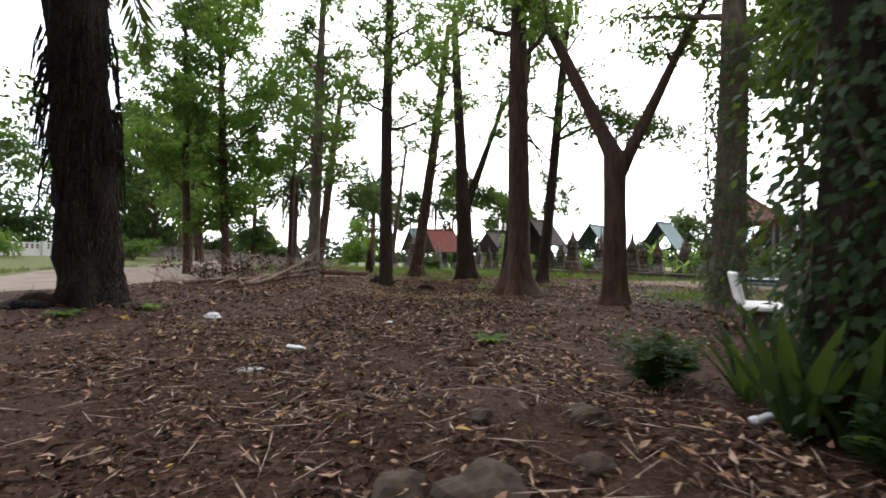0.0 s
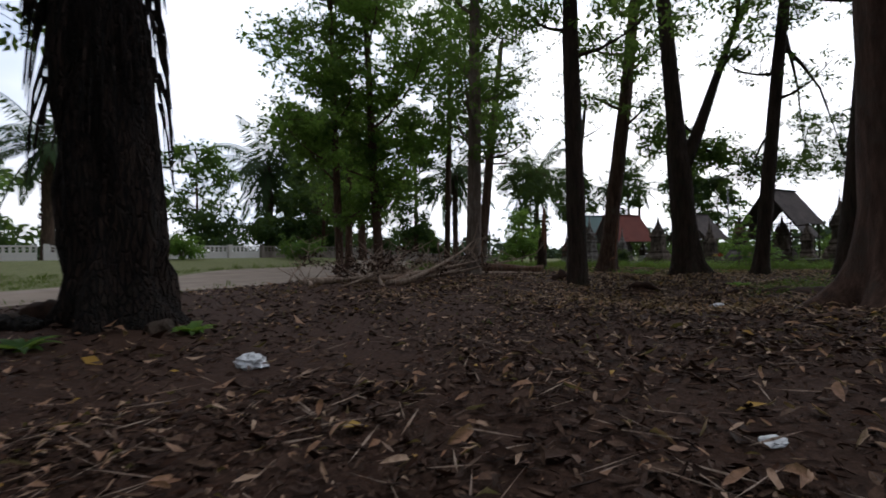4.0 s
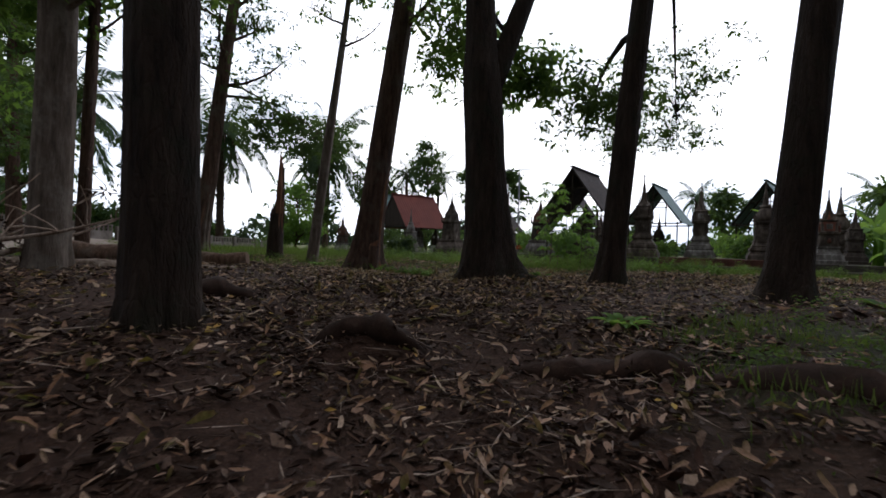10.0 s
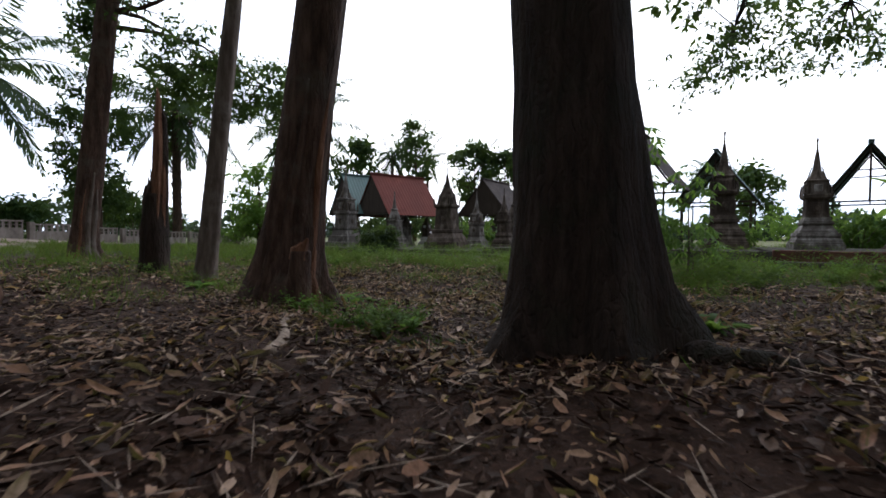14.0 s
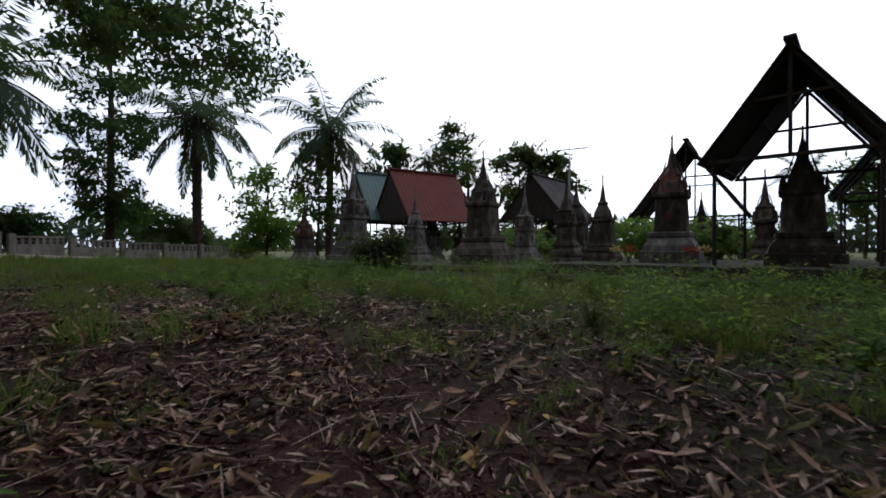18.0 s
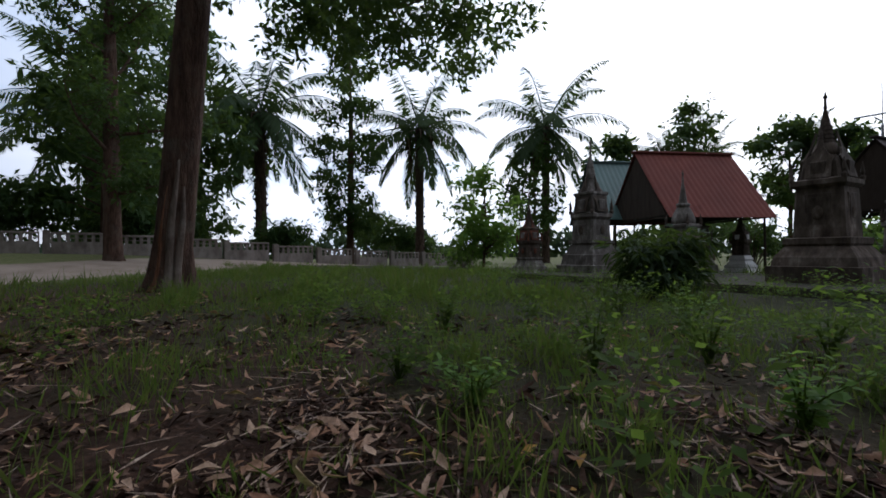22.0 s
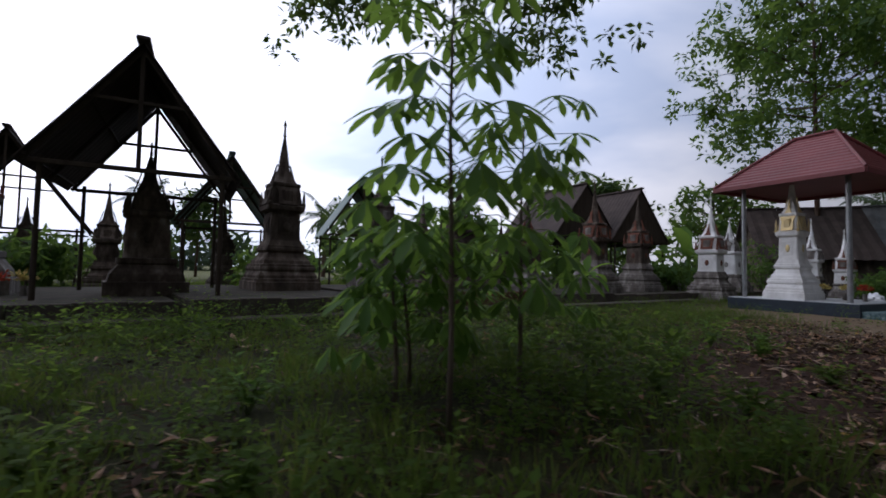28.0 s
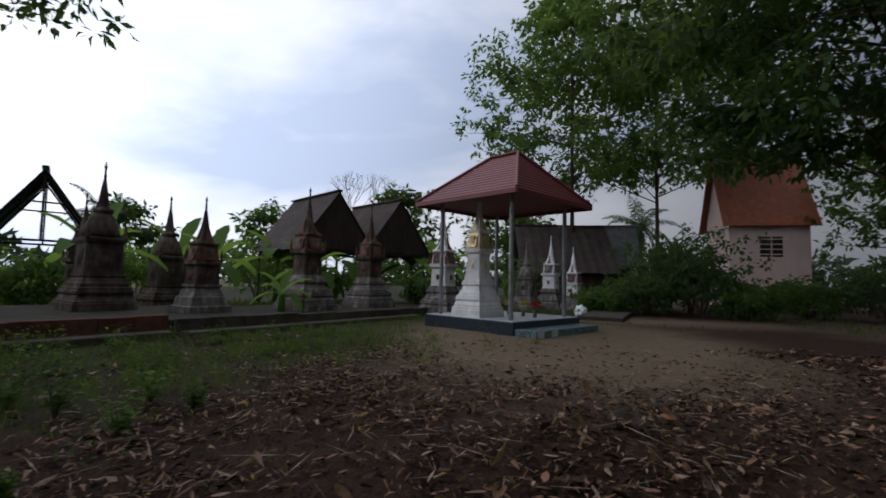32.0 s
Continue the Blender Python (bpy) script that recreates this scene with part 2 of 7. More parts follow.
M_STONE_RED = rough_mat("red_ornament", [(0.3, (0.10, 0.038, 0.025)), (0.6, (0.18, 0.068, 0.040)), (0.85, (0.30, 0.14, 0.085))], 4, 0.75, (0.05, 0.035, 0.03), 0.6, 2.2, None, 0.5, 0.01, 40)
M_GOLD = rough_mat("gold_paint", [(0.3, (0.46, 0.33, 0.12)), (0.7, (0.68, 0.56, 0.32))], 6, 0.4, (0.2, 0.12, 0.04), 0.4, 3, None, 0.3, 0.005, 50, 0.4)
M_CONCRETE = rough_mat("concrete", [(0.3, (0.040, 0.033, 0.027)), (0.7, (0.105, 0.088, 0.073))], 2.2, 0.9, (0.06, 0.05, 0.04), 0.6, 0.9, None, 0.5, 0.012, 30)
# moss-stained slab, its tones lowered for the shade between the stupas
M_SLAB = rough_mat("mossy_shaded_slab", [(0.3, (0.022, 0.019, 0.014)), (0.7, (0.062, 0.052, 0.038))], 2.6, 0.95, (0.02, 0.028, 0.012), 0.6, 1.1, None, 0.6, 0.015, 30)
M_BRICK = rough_mat("brick_red", [(0.3, (0.085, 0.036, 0.026)), (0.7, (0.17, 0.074, 0.052))], 5, 0.9, (0.06, 0.045, 0.035), 0.5, 1.4, None, 0.5, 0.01, 40, vary=0.2)
M_ROOF_RED = rough_mat("red_roof_sheet", [(0.3, (0.115, 0.033, 0.024)), (0.7, (0.20, 0.058, 0.042))], 1.6, 0.75, (0.07, 0.03, 0.025), 0.5, 0.8, None, 0.2, 0.01, 30)
M_ROOF_PAV = rough_mat("maroon_metal_roof", [(0.3, (0.125, 0.024, 0.025)), (0.7, (0.18, 0.038, 0.039))], 1.2, 0.5, (0.15, 0.03, 0.03), 0.3, 0.7, None, 0.1, 0.005, 30)
M_ROOF_GREEN = rough_mat("green_roof_sheet", [(0.3, (0.055, 0.11, 0.10)), (0.7, (0.10, 0.18, 0.165))], 1.6, 0.55, (0.05, 0.055, 0.045), 0.5, 0.8, None, 0.2, 0.01, 30)
M_ROOF_BROWN = rough_mat("brown_roof_sheet", [(0.3, (0.045, 0.034, 0.030)), (0.7, (0.085, 0.064, 0.056))], 2.0, 0.8, (0.03, 0.026, 0.022), 0.6, 0.9, None, 0.3, 0.01, 30)
M_ROOF_GREY = rough_mat("grey_roof_sheet", [(0.3, (0.10, 0.105, 0.11)), (0.7, (0.20, 0.205, 0.21))], 2.0, 0.6, (0.07, 0.05, 0.035), 0.55, 0.9, None, 0.2, 0.01, 30)
M_WOOD_DARK = rough_mat("old_timber", [(0.3, (0.028, 0.020, 0.015)), (0.7, (0.068, 0.051, 0.037))], 6, 0.85, (0.03, 0.025, 0.02), 0.5, 1.5, (1, 1, 0.2), 0.5, 0.006, 40)
M_METAL = rough_mat("grey_steel", [(0.3, (0.20, 0.21, 0.22)), (0.7, (0.34, 0.35, 0.36))], 6, 0.45, (0.13, 0.07, 0.04), 0.3, 2, None, 0.15, 0.004, 50, 0.7)
M_TILE_BLUE = rough_mat("dark_blue_tile", [(0.3, (0.014, 0.022, 0.032)), (0.7, (0.028, 0.042, 0.058))], 5, 0.4, (0.03, 0.03, 0.03), 0.3, 2, None, 0.15, 0.004, 40)
M_TILE_GREEN = rough_mat("mosaic_tile", [(0.35, (0.035, 0.07, 0.075)), (0.5, (0.08, 0.14, 0.15)), (0.65, (0.26, 0.31, 0.31))], 14, 0.4, (0.03, 0.04, 0.04), 0.4, 5, None, 0.2, 0.004, 40)
M_TILE_PALE = rough_mat("pale_tile", [(0.3, (0.38, 0.40, 0.41)), (0.7, (0.55, 0.56, 0.57))], 6, 0.4, (0.2, 0.17, 0.14), 0.4, 2, None, 0.1, 0.003, 40)
M_PLASTER_PINK = rough_mat("pink_plaster", [(0.3, (0.56, 0.42, 0.37)), (0.7, (0.66, 0.51, 0.45))], 1.5, 0.85, (0.36, 0.28, 0.24), 0.4, 0.8, (1, 1, 0.4), 0.2, 0.006, 30)
M_ROOF_ORANGE = rough_mat("orange_tile_roof", [(0.3, (0.22, 0.055, 0.022)), (0.7, (0.34, 0.095, 0.038))], 3, 0.6, (0.12, 0.05, 0.03), 0.4, 1.2, None, 0.3, 0.01, 30)
M_WALL = rough_mat("perimeter_wall_paint", [(0.3, (0.66, 0.63, 0.60)), (0.7, (0.80, 0.77, 0.74))], 1.2, 0.85, (0.24, 0.20, 0.17), 0.4, 0.6, (1, 1, 0.5), 0.3, 0.01, 20)
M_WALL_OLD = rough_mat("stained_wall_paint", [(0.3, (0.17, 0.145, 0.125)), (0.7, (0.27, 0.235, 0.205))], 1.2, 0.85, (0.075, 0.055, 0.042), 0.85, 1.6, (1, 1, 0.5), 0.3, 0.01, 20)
M_PLASTIC = rough_mat("crumpled_plastic", [(0.3, (0.62, 0.64, 0.66)), (0.7, (0.78, 0.79, 0.8))], 9, 0.25, (0.4, 0.38, 0.35), 0.3, 6, None, 0.8, 0.02, 25)
M_ROCK = rough_mat("rock", [(0.3, (0.022, 0.015, 0.011)), (0.7, (0.075, 0.054, 0.040))], 7, 0.95, (0.05, 0.04, 0.03), 0.5, 2, None, 0.8, 0.02, 20)
M_SOIL_ROOT = rough_mat("soil_crusted_root", [(0.3, (0.014, 0.008, 0.005)), (0.55, (0.034, 0.018, 0.012)), (0.75, (0.075, 0.043, 0.029))], 5, 0.95, (0.03, 0.018, 0.012), 0.6, 2, None, 0.9, 0.03, 18)
M_ROAD = rough_mat("pale_dirt_road", [(0.3, (0.17, 0.13, 0.098)), (0.7, (0.29, 0.235, 0.19))], 0.8, 0.95, (0.18, 0.14, 0.10), 0.5, 0.3, None, 0.4, 0.02, 14)
M_DARK = rough_mat("shaded_opening", [(0.3, (0.02, 0.018, 0.016)), (0.7, (0.035, 0.03, 0.028))], 3, 0.9)
M_FLOWER_RED = leaf_mat("red_flowers", [(0.35, 0.02, 0.02), (0.5, 0.04, 0.03)], through=0.1)
M_FLOWER_YELLOW = leaf_mat("yellow_flowers", [(0.55, 0.42, 0.12), (0.65, 0.55, 0.25)], through=0.1)

M_LEAF = leaf_mat("foliage_mid", [(0.028, 0.07, 0.016), (0.05, 0.105, 0.023), (0.078, 0.14, 0.03)], through=0.45)
M_LEAF_DARK = leaf_mat("foliage_dark", [(0.02, 0.045, 0.015), (0.035, 0.072, 0.022), (0.052, 0.092, 0.027)], through=0.28)
# deep green, darkened for shade under the first trees; also one dark shrub
M_LEAF_DEEP_SHADE = leaf_mat("foliage_deep_shaded", [(0.010, 0.024, 0.008), (0.017, 0.038, 0.011), (0.026, 0.05, 0.014)], through=0.2)
M_LEAF_LIGHT = leaf_mat("foliage_light", [(0.062, 0.135, 0.022), (0.10, 0.195, 0.033), (0.14, 0.235, 0.042)], through=0.5)
M_WEED = leaf_mat("weed_leaves", [(0.030, 0.058, 0.009), (0.052, 0.092, 0.012), (0.085, 0.130, 0.017)], through=0.45, spec=0.10)
M_CASSAVA = leaf_mat("cassava_leaves", [(0.03, 0.085, 0.012), (0.055, 0.13, 0.018), (0.095, 0.19, 0.027)], 0.55, 0.5, 0.22, 0.25)
M_LEAF_PALM = leaf_mat("palm_fronds", [(0.022, 0.044, 0.018), (0.036, 0.066, 0.024), (0.055, 0.09, 0.032)], through=0.2)
M_LEAF_BLUE = leaf_mat("foliage_far", [(0.03, 0.052, 0.03), (0.045, 0.07, 0.038)], through=0.1)
M_GRASS = leaf_mat("grass_blades", [(0.030, 0.055, 0.010), (0.052, 0.088, 0.015), (0.072, 0.11, 0.02), (0.13, 0.108, 0.043), (0.11, 0.066, 0.033)], through=0.35)
M_LITTER = leaf_mat("fallen_leaves", [(0.020, 0.010, 0.006), (0.052, 0.025, 0.014), (0.026, 0.013, 0.008), (0.105, 0.056, 0.034), (0.026, 0.013, 0.008), (0.155, 0.095, 0.062), (0.034, 0.016, 0.010), (0.075, 0.034, 0.019), (0.030, 0.014, 0.009), (0.115, 0.066, 0.043), (0.038, 0.018, 0.011)], 0.7, 0.0, 0.12, 0.3, 0.4)
# pale leaves, tones raised to carry the highlights on lit leaf tops
M_LITTER_PALE = leaf_mat("pale_lit_leaves", [(0.20, 0.098, 0.054), (0.34, 0.19, 0.115), (0.50, 0.35, 0.245), (0.22, 0.098, 0.052), (0.40, 0.22, 0.13)], 0.6, 0.12, 0.22, 0.3, 0.4)
M_LITTER_YELLOW = leaf_mat("yellow_leaves", [(0.34, 0.21, 0.04), (0.26, 0.10, 0.03)], 0.7, 0.1)


def ground_mat():
    """Bare soil, leaf mould, turf and trodden dirt in patches of their own."""
    m, nt, b = nodes_of("ground")
    g = nt.nodes.new("ShaderNodeNewGeometry")
    vec = g.outputs["Position"]
    fine = noise_node(nt, vec, 26, 8, 0.75)
    soil = ramp_node(nt, [(0.3, (0.018, 0.009, 0.006)), (0.5, (0.042, 0.021, 0.013)), (0.68, (0.082, 0.044, 0.028)), (0.8, (0.15, 0.092, 0.062))])
    nt.links.new(fine.outputs["Fac"], soil.inputs["Fac"])
    turf = ramp_node(nt, [(0.3, (0.012, 0.012, 0.006)), (0.5, (0.028, 0.03, 0.012)), (0.66, (0.05, 0.048, 0.022)), (0.8, (0.085, 0.065, 0.04))])
    nt.links.new(fine.outputs["Fac"], turf.inputs["Fac"])
    dirt = ramp_node(nt, [(0.3, (0.115, 0.082, 0.050)), (0.7, (0.20, 0.150, 0.096))])
    nt.links.new(noise_node(nt, vec, 6, 8, 0.7).outputs["Fac"], dirt.inputs["Fac"])
    at = nt.nodes.new("ShaderNodeAttribute")
    at.attribute_name = "cover"
    sep = nt.nodes.new("ShaderNodeSeparateColor")
    nt.links.new(at.outputs["Color"], sep.inputs["Color"])
    col = mixed(nt, soil.outputs["Color"], turf.outputs["Color"], sep.outputs[0])
    col = mixed(nt, col, dirt.outputs["Color"], sep.outputs[1])
    # pale dry grass, its tones also raised for open-sky light on the verge
    dry = ramp_node(nt, [(0.3, (0.075, 0.085, 0.03)), (0.6, (0.14, 0.145, 0.06)), (0.8, (0.22, 0.20, 0.10))])
    nt.links.new(noise_node(nt, vec, 3.5, 8, 0.75).outputs["Fac"], dry.inputs["Fac"])
    col = mixed(nt, col, dry.outputs["Color"], sep.outputs[2])
    nt.links.new(col, b.inputs["Base Color"])
    b.inputs["Roughness"].default_value = 0.95
    b.inputs["Specular IOR Level"].default_value = 0.15
    big = noise_node(nt, vec, 7, 6, 0.7)
    bump(nt, b, mixed(nt, fine.outputs["Fac"], big.outputs["Fac"], 0.4), 0.9, 0.04)
    return m


M_GROUND = ground_mat()


# ---- building helpers ----
def mesh_of(name, verts, faces, mat, smooth=False):
    me = bpy.data.meshes.new(name)
    me.from_pydata([tuple(v) for v in verts], [], faces)
    me.materials.append(mat)
    if smooth:
        me.polygons.foreach_set("use_smooth", [True] * len(me.polygons))
    me.update()
    return me


def thing(name, x, y, z, label, category, group="", rz=0.0, s=1.0):
    e = new(name)
    e.matrix_world = pose(x, y, z, 0, 0, rz) @ Matrix.Scale(s, 4)
    return tagged(e, label, category, group)


def put(name, me, parent, label="", m=None):
    """Links a mesh as one part under its thing or part."""
    ob = new(name, me)
    ob.parent = parent
    if m is not None:
        ob.matrix_basis = m
    if label:
        tagged(ob, label)
    return ob


def part(name, bm, mat, parent, label="", smooth=False):
    me = bpy.data.meshes.new(name)
    bm.to_mesh(me)
    bm.free()
    me.materials.append(mat)
    if smooth:
        me.polygons.foreach_set("use_smooth", [True] * len(me.polygons))
    return put(name, me, parent, label)


def box(bm, x0, x1, y0, y1, z0, z1, bevel=0.0, m=None):
    r = bmesh.ops.create_cube(bm, size=1.0)
    vs = r["verts"]
    bmesh.ops.scale(bm, vec=(x1 - x0, y1 - y0, z1 - z0), verts=vs)
    bmesh.ops.translate(bm, vec=((x0 + x1) / 2, (y0 + y1) / 2, (z0 + z1) / 2), verts=vs)
    if bevel:
        es = list({e for v in vs for e in v.link_edges})
        got = bmesh.ops.bevel(bm, geom=es, offset=bevel, segments=1, affect="EDGES")
        vs = list({v for f in got["faces"] for v in f.verts} | {v for v in vs if v.is_valid})
    if m is not None:
        bmesh.ops.transform(bm, matrix=m, verts=vs)
    return vs


def a_box(x0, x1, y0, y1, z0, z1, bevel=0.0, m=None):
    bm = bmesh.new()
    box(bm, x0, x1, y0, y1, z0, z1, bevel, m)
    return bm


def square_tiers(bm, rows, notch=0.0):
    """A square (or redented) solid from rows of (height, half width)."""
    rings = []
    for z, w in rows:
        if notch:
            n = w * (1 - notch)
            pts = [(n, -w), (n, -n * 1.0), (w, -n), (w, n), (n, n), (n, w), (-n, w), (-n, n), (-w, n), (-w, -n), (-n, -n), (-n, -w)]
            pts[1] = ((n + w) / 2, -(n + w) / 2)
            pts[4] = ((n + w) / 2, (n + w) / 2)
            pts[7] = (-(n + w) / 2, (n + w) / 2)
            pts[10] = (-(n + w) / 2, -(n + w) / 2)
        else:
            pts = [(w, -w), (w, w), (-w, w), (-w, -w)]
        rings.append([bm.verts.new((x, y, z)) for x, y in pts])
    for a, b in zip(rings, rings[1:]):
        for i in range(len(a)):
            j = (i + 1) % len(a)
            bm.faces.new((a[i], a[j], b[j], b[i]))
    bm.faces.new(rings[0][::-1])
    bm.faces.new(rings[-1])


def lathe(bm, rows, n=12, cx=0.0, cy=0.0):
    rings = [[bm.verts.new((cx + r * math.cos(2 * math.pi * i / n), cy + r * math.sin(2 * math.pi * i / n), z)) for i in range(n)] for z, r in rows]
    for a, b in zip(rings, rings[1:]):
        for i in range(n):
            bm.faces.new((a[i], a[(i + 1) % n], b[(i + 1) % n], b[i]))
    bm.faces.new(rings[0][::-1])
    bm.faces.new(rings[-1])


def tube_data(path, radii, n=8, rough=0.0, seed=0, cap=True):
    """Vertices and faces of a tapered limb along a path."""
    rnd = random.Random(seed)
    path = [Vector(p) for p in path]
    verts, faces = [], []
    side = Vector((1, 0, 0))
    for k, (p, r) in enumerate(zip(path, radii)):
        d = (path[min(k + 1, len(path) - 1)] - path[max(k - 1, 0)]).normalized()
        side = (side - d * side.dot(d))
        side = side.normalized() if side.length > 1e-4 else d.orthogonal().normalized()
        up = d.cross(side)
        for i in range(n):
            a = 2 * math.pi * i / n
            q = r * (1 + rough * (rnd.random() - 0.5))
            verts.append(p + (side * math.cos(a) + up * math.sin(a)) * q)
    for k in range(len(path) - 1):
        for i in range(n):
            j = (i + 1) % n
            faces.append((k * n + i, k * n + j, (k + 1) * n + j, (k + 1) * n + i))
    if cap:
        faces.append(tuple(range(n))[::-1])
        faces.append(tuple((len(path) - 1) * n + i for i in range(n)))
    return verts, faces


def joined(pieces):
    verts, faces = [], []
    for v, f in pieces:
        o = len(verts)
        verts += v
        faces += [tuple(i + o for i in q) for q in f]
    return verts, faces


def fast_mesh(name, verts, tris, mat, per=3, smooth=False):
    """A mesh from arrays of vertices and of faces with `per` corners each."""
    me = bpy.data.meshes.new(name)
    verts, tris = np.asarray(verts, np.float32), np.asarray(tris, np.int32)
    me.vertices.add(len(verts))
    me.vertices.foreach_set("co", verts.ravel())
    me.loops.add(tris.size)
    me.loops.foreach_set("vertex_index", tris.ravel())
    me.polygons.add(len(tris))
    me.polygons.foreach_set("loop_start", np.arange(len(tris), dtype=np.int32) * per)
    me.polygons.foreach_set("loop_total", np.full(len(tris), per, np.int32))
    if smooth:
        me.polygons.foreach_set("use_smooth", np.ones(len(tris), bool))
    me.materials.append(mat)
    me.update(calc_edges=True)
    me.validate()
    return me


def leaf_arrays(pos, direction, normal, length, width, curl):
    """Curled leaves: each of four triangles, from its stalk along `direction`."""
    n = len(pos)
    d = direction / (np.linalg.norm(direction, axis=1, keepdims=True) + 1e-9)
    nn = normal - d * (normal * d).sum(1, keepdims=True)
    nn /= np.linalg.norm(nn, axis=1, keepdims=True) + 1e-9
    s = np.cross(d, nn)
    L, W, C = length[:, None], width[:, None], curl[:, None]
    a = pos
    b = pos + d * L - nn * C * L
    mid = pos + d * L * 0.45
    l = mid + s * W * 0.5 + nn * C * L * 0.6
    r = mid - s * W * 0.5 + nn * C * L * 0.6
    verts = np.stack([a, l, mid, r, b], 1).reshape(-1, 3)
    base = (np.arange(n) * 5)[:, None]
    tris = np.concatenate([base + [0, 2, 1], base + [0, 3, 2], base + [1, 2, 4], base + [2, 3, 4]], 0)
    return verts, tris


def dry_leaf_arrays(pos, direction, normal, length, width, curl, twist):
    """Dry leaves with a keel, rounded flanks and a bent tip: ten triangles each."""
    n = len(pos)
    d = direction / (np.linalg.norm(direction, axis=1, keepdims=True) + 1e-9)
    nn = normal - d * (normal * d).sum(1, keepdims=True)
    nn /= np.linalg.norm(nn, axis=1, keepdims=True) + 1e-9
    s = np.cross(d, nn)
    L, W, C, T = length[:, None], width[:, None], curl[:, None], twist[:, None]
    rows = [pos]
    rag = np.random.default_rng(n)
    for f, w in ((0.25, 0.8), (0.58, 1.0), (0.84, 0.55)):
        wl, wr = rag.uniform(0.55, 1.25, (n, 1)), rag.uniform(0.55, 1.25, (n, 1))
        bend = nn * (-C * L * (f * f)) + s * (T * L * f * f * 0.3)
        m = pos + d * L * f + bend
        up = nn * np.abs(C) * W * 1.1 * w
        rows += [m + s * W * 0.5 * w * wl + up * wl, m, m - s * W * 0.5 * w * wr + up * (0.4 + np.abs(T))]
    rows.append(pos + d * L * (1 - 0.3 * np.abs(C)) - nn * C * L + s * T * L * 0.3)
    verts = np.stack(rows, 1).reshape(-1, 3)
    k = (np.arange(n) * 11)[:, None]
    tri = [(0, 2, 1), (0, 3, 2), (1, 2, 5), (1, 5, 4), (2, 3, 6), (2, 6, 5), (4, 5, 8), (4, 8, 7), (5, 6, 9), (5, 9, 8), (7, 8, 10), (8, 9, 10)]
    tris = np.concatenate([k + list(q) for q in tri], 0)
    return verts, tris


def flat_leaf_arrays(pos, direction, normal, length, width):
    """Small far leaves: lozenges of two triangles."""
    n = len(pos)
    d = direction / (np.linalg.norm(direction, axis=1, keepdims=True) + 1e-9)
    nn = normal - d * (normal * d).sum(1, keepdims=True)
    nn /= np.linalg.norm(nn, axis=1, keepdims=True) + 1e-9
    s = np.cross(d, nn)
    L, W = length[:, None], width[:, None]
    mid = pos + d * L * 0.42
    verts = np.stack([pos, mid + s * W * 0.5 - nn * W * 0.12, pos + d * L, mid - s * W * 0.5 - nn * W * 0.12], 1).reshape(-1, 3)
    base = (np.arange(n) * 4)[:, None]
    tris = np.concatenate([base + [0, 2, 1], base + [0, 3, 2]], 0)
    return verts, tris


# ---- the ground ----
WALKED = [(2.3, -2.5), (0.7, 1.6), (0.0, 4.6), (1.3, 8.9), (0.6, 13.0), (0.5, 17.0), (0.5, 21.0), (0.7, 25.0), (0.9, 28.5), (-1.1, 32.4), (1.4, 31.1), (4.6, 26.2), (12.0, 25.8)]


def smooth01(v):
    v = np.clip(v, 0, 1)
    return v * v * (3 - 2 * v)


def blob(x, y, cx, cy, rx, ry, turn=0.0):
    c, s = math.cos(turn), math.sin(turn)
    u, v = (x - cx) * c + (y - cy) * s, -(x - cx) * s + (y - cy) * c
    return np.exp(-((u / rx) ** 2 + (v / ry) ** 2))


def lumps(x, y, k):
    """Cheap smooth unevenness."""
    return (np.sin(x * 1.3 * k + 0.7 * np.sin(y * 0.9 * k)) * np.cos(y * 1.1 * k + 1.3) + 0.6 * np.sin(x * 2.9 * k + y * 2.3 * k + 2.0 * np.sin(x * 0.7 * k)) + 0.4 * np.cos(x * 4.7 * k - y * 5.1 * k)) / 2


def ground_z(x, y):
    x, y = np.asarray(x, float), np.asarray(y, float)
    near = np.exp(-(((x - 3) / 25) ** 2 + ((y - 18) / 30) ** 2))
    z = 0.022 * lumps(x, y, 1.0) * near + 0.010 * lumps(x + 3, y - 2, 3.1) * near
    z = z - 0.50 * blob(x, y, 0.7, 17.4, 2.2, 3.8) - 0.34 * blob(x, y, -0.5, 30.9, 2.7, 2.9) - 0.08 * blob(x, y, 0.9, 27.6, 2, 2)
    z = z - 0.15 * blob(x, y, -7.0, 8.1, 5, 5) + 0.20 * blob(x, y, -7.5, 7.8, 1.7, 1.3)
    z = z - 0.10 * blob(x, y, 1.1, -0.6, 1.3, 1.8) - 0.08 * blob(x, y, 0.5, 25.6, 1.1, 2.2) - 0.05 * blob(x, y, 0.5, 2.6, 1.2, 2.2)
    z = z + 0.28 * blob(x, y, -0.02, 19.4, 0.44, 0.27) + 0.10 * blob(x, y, 1.7, 17.6, 0.5, 0.4)
    z = z + 0.14 * blob(x, y, 2.2, 1.0, 1.3, 0.7, 0.3) + 0.12 * blob(x, y, 8.6, 25.6, 1.6, 0.9, -0.6)
    z = z - 0.35 * smooth01((y - 46) / 30) + 1.0 * smooth01((-x - 19) / 14) * (1 - smooth01((y - 42) / 28))
    return z


def edge_noise(x, y):
    return 0.5 * lumps(x, y, 0.55) + 0.45 * lumps(x + 9, y + 4, 1.7) + 0.3 * lumps(x, y, 4.3)


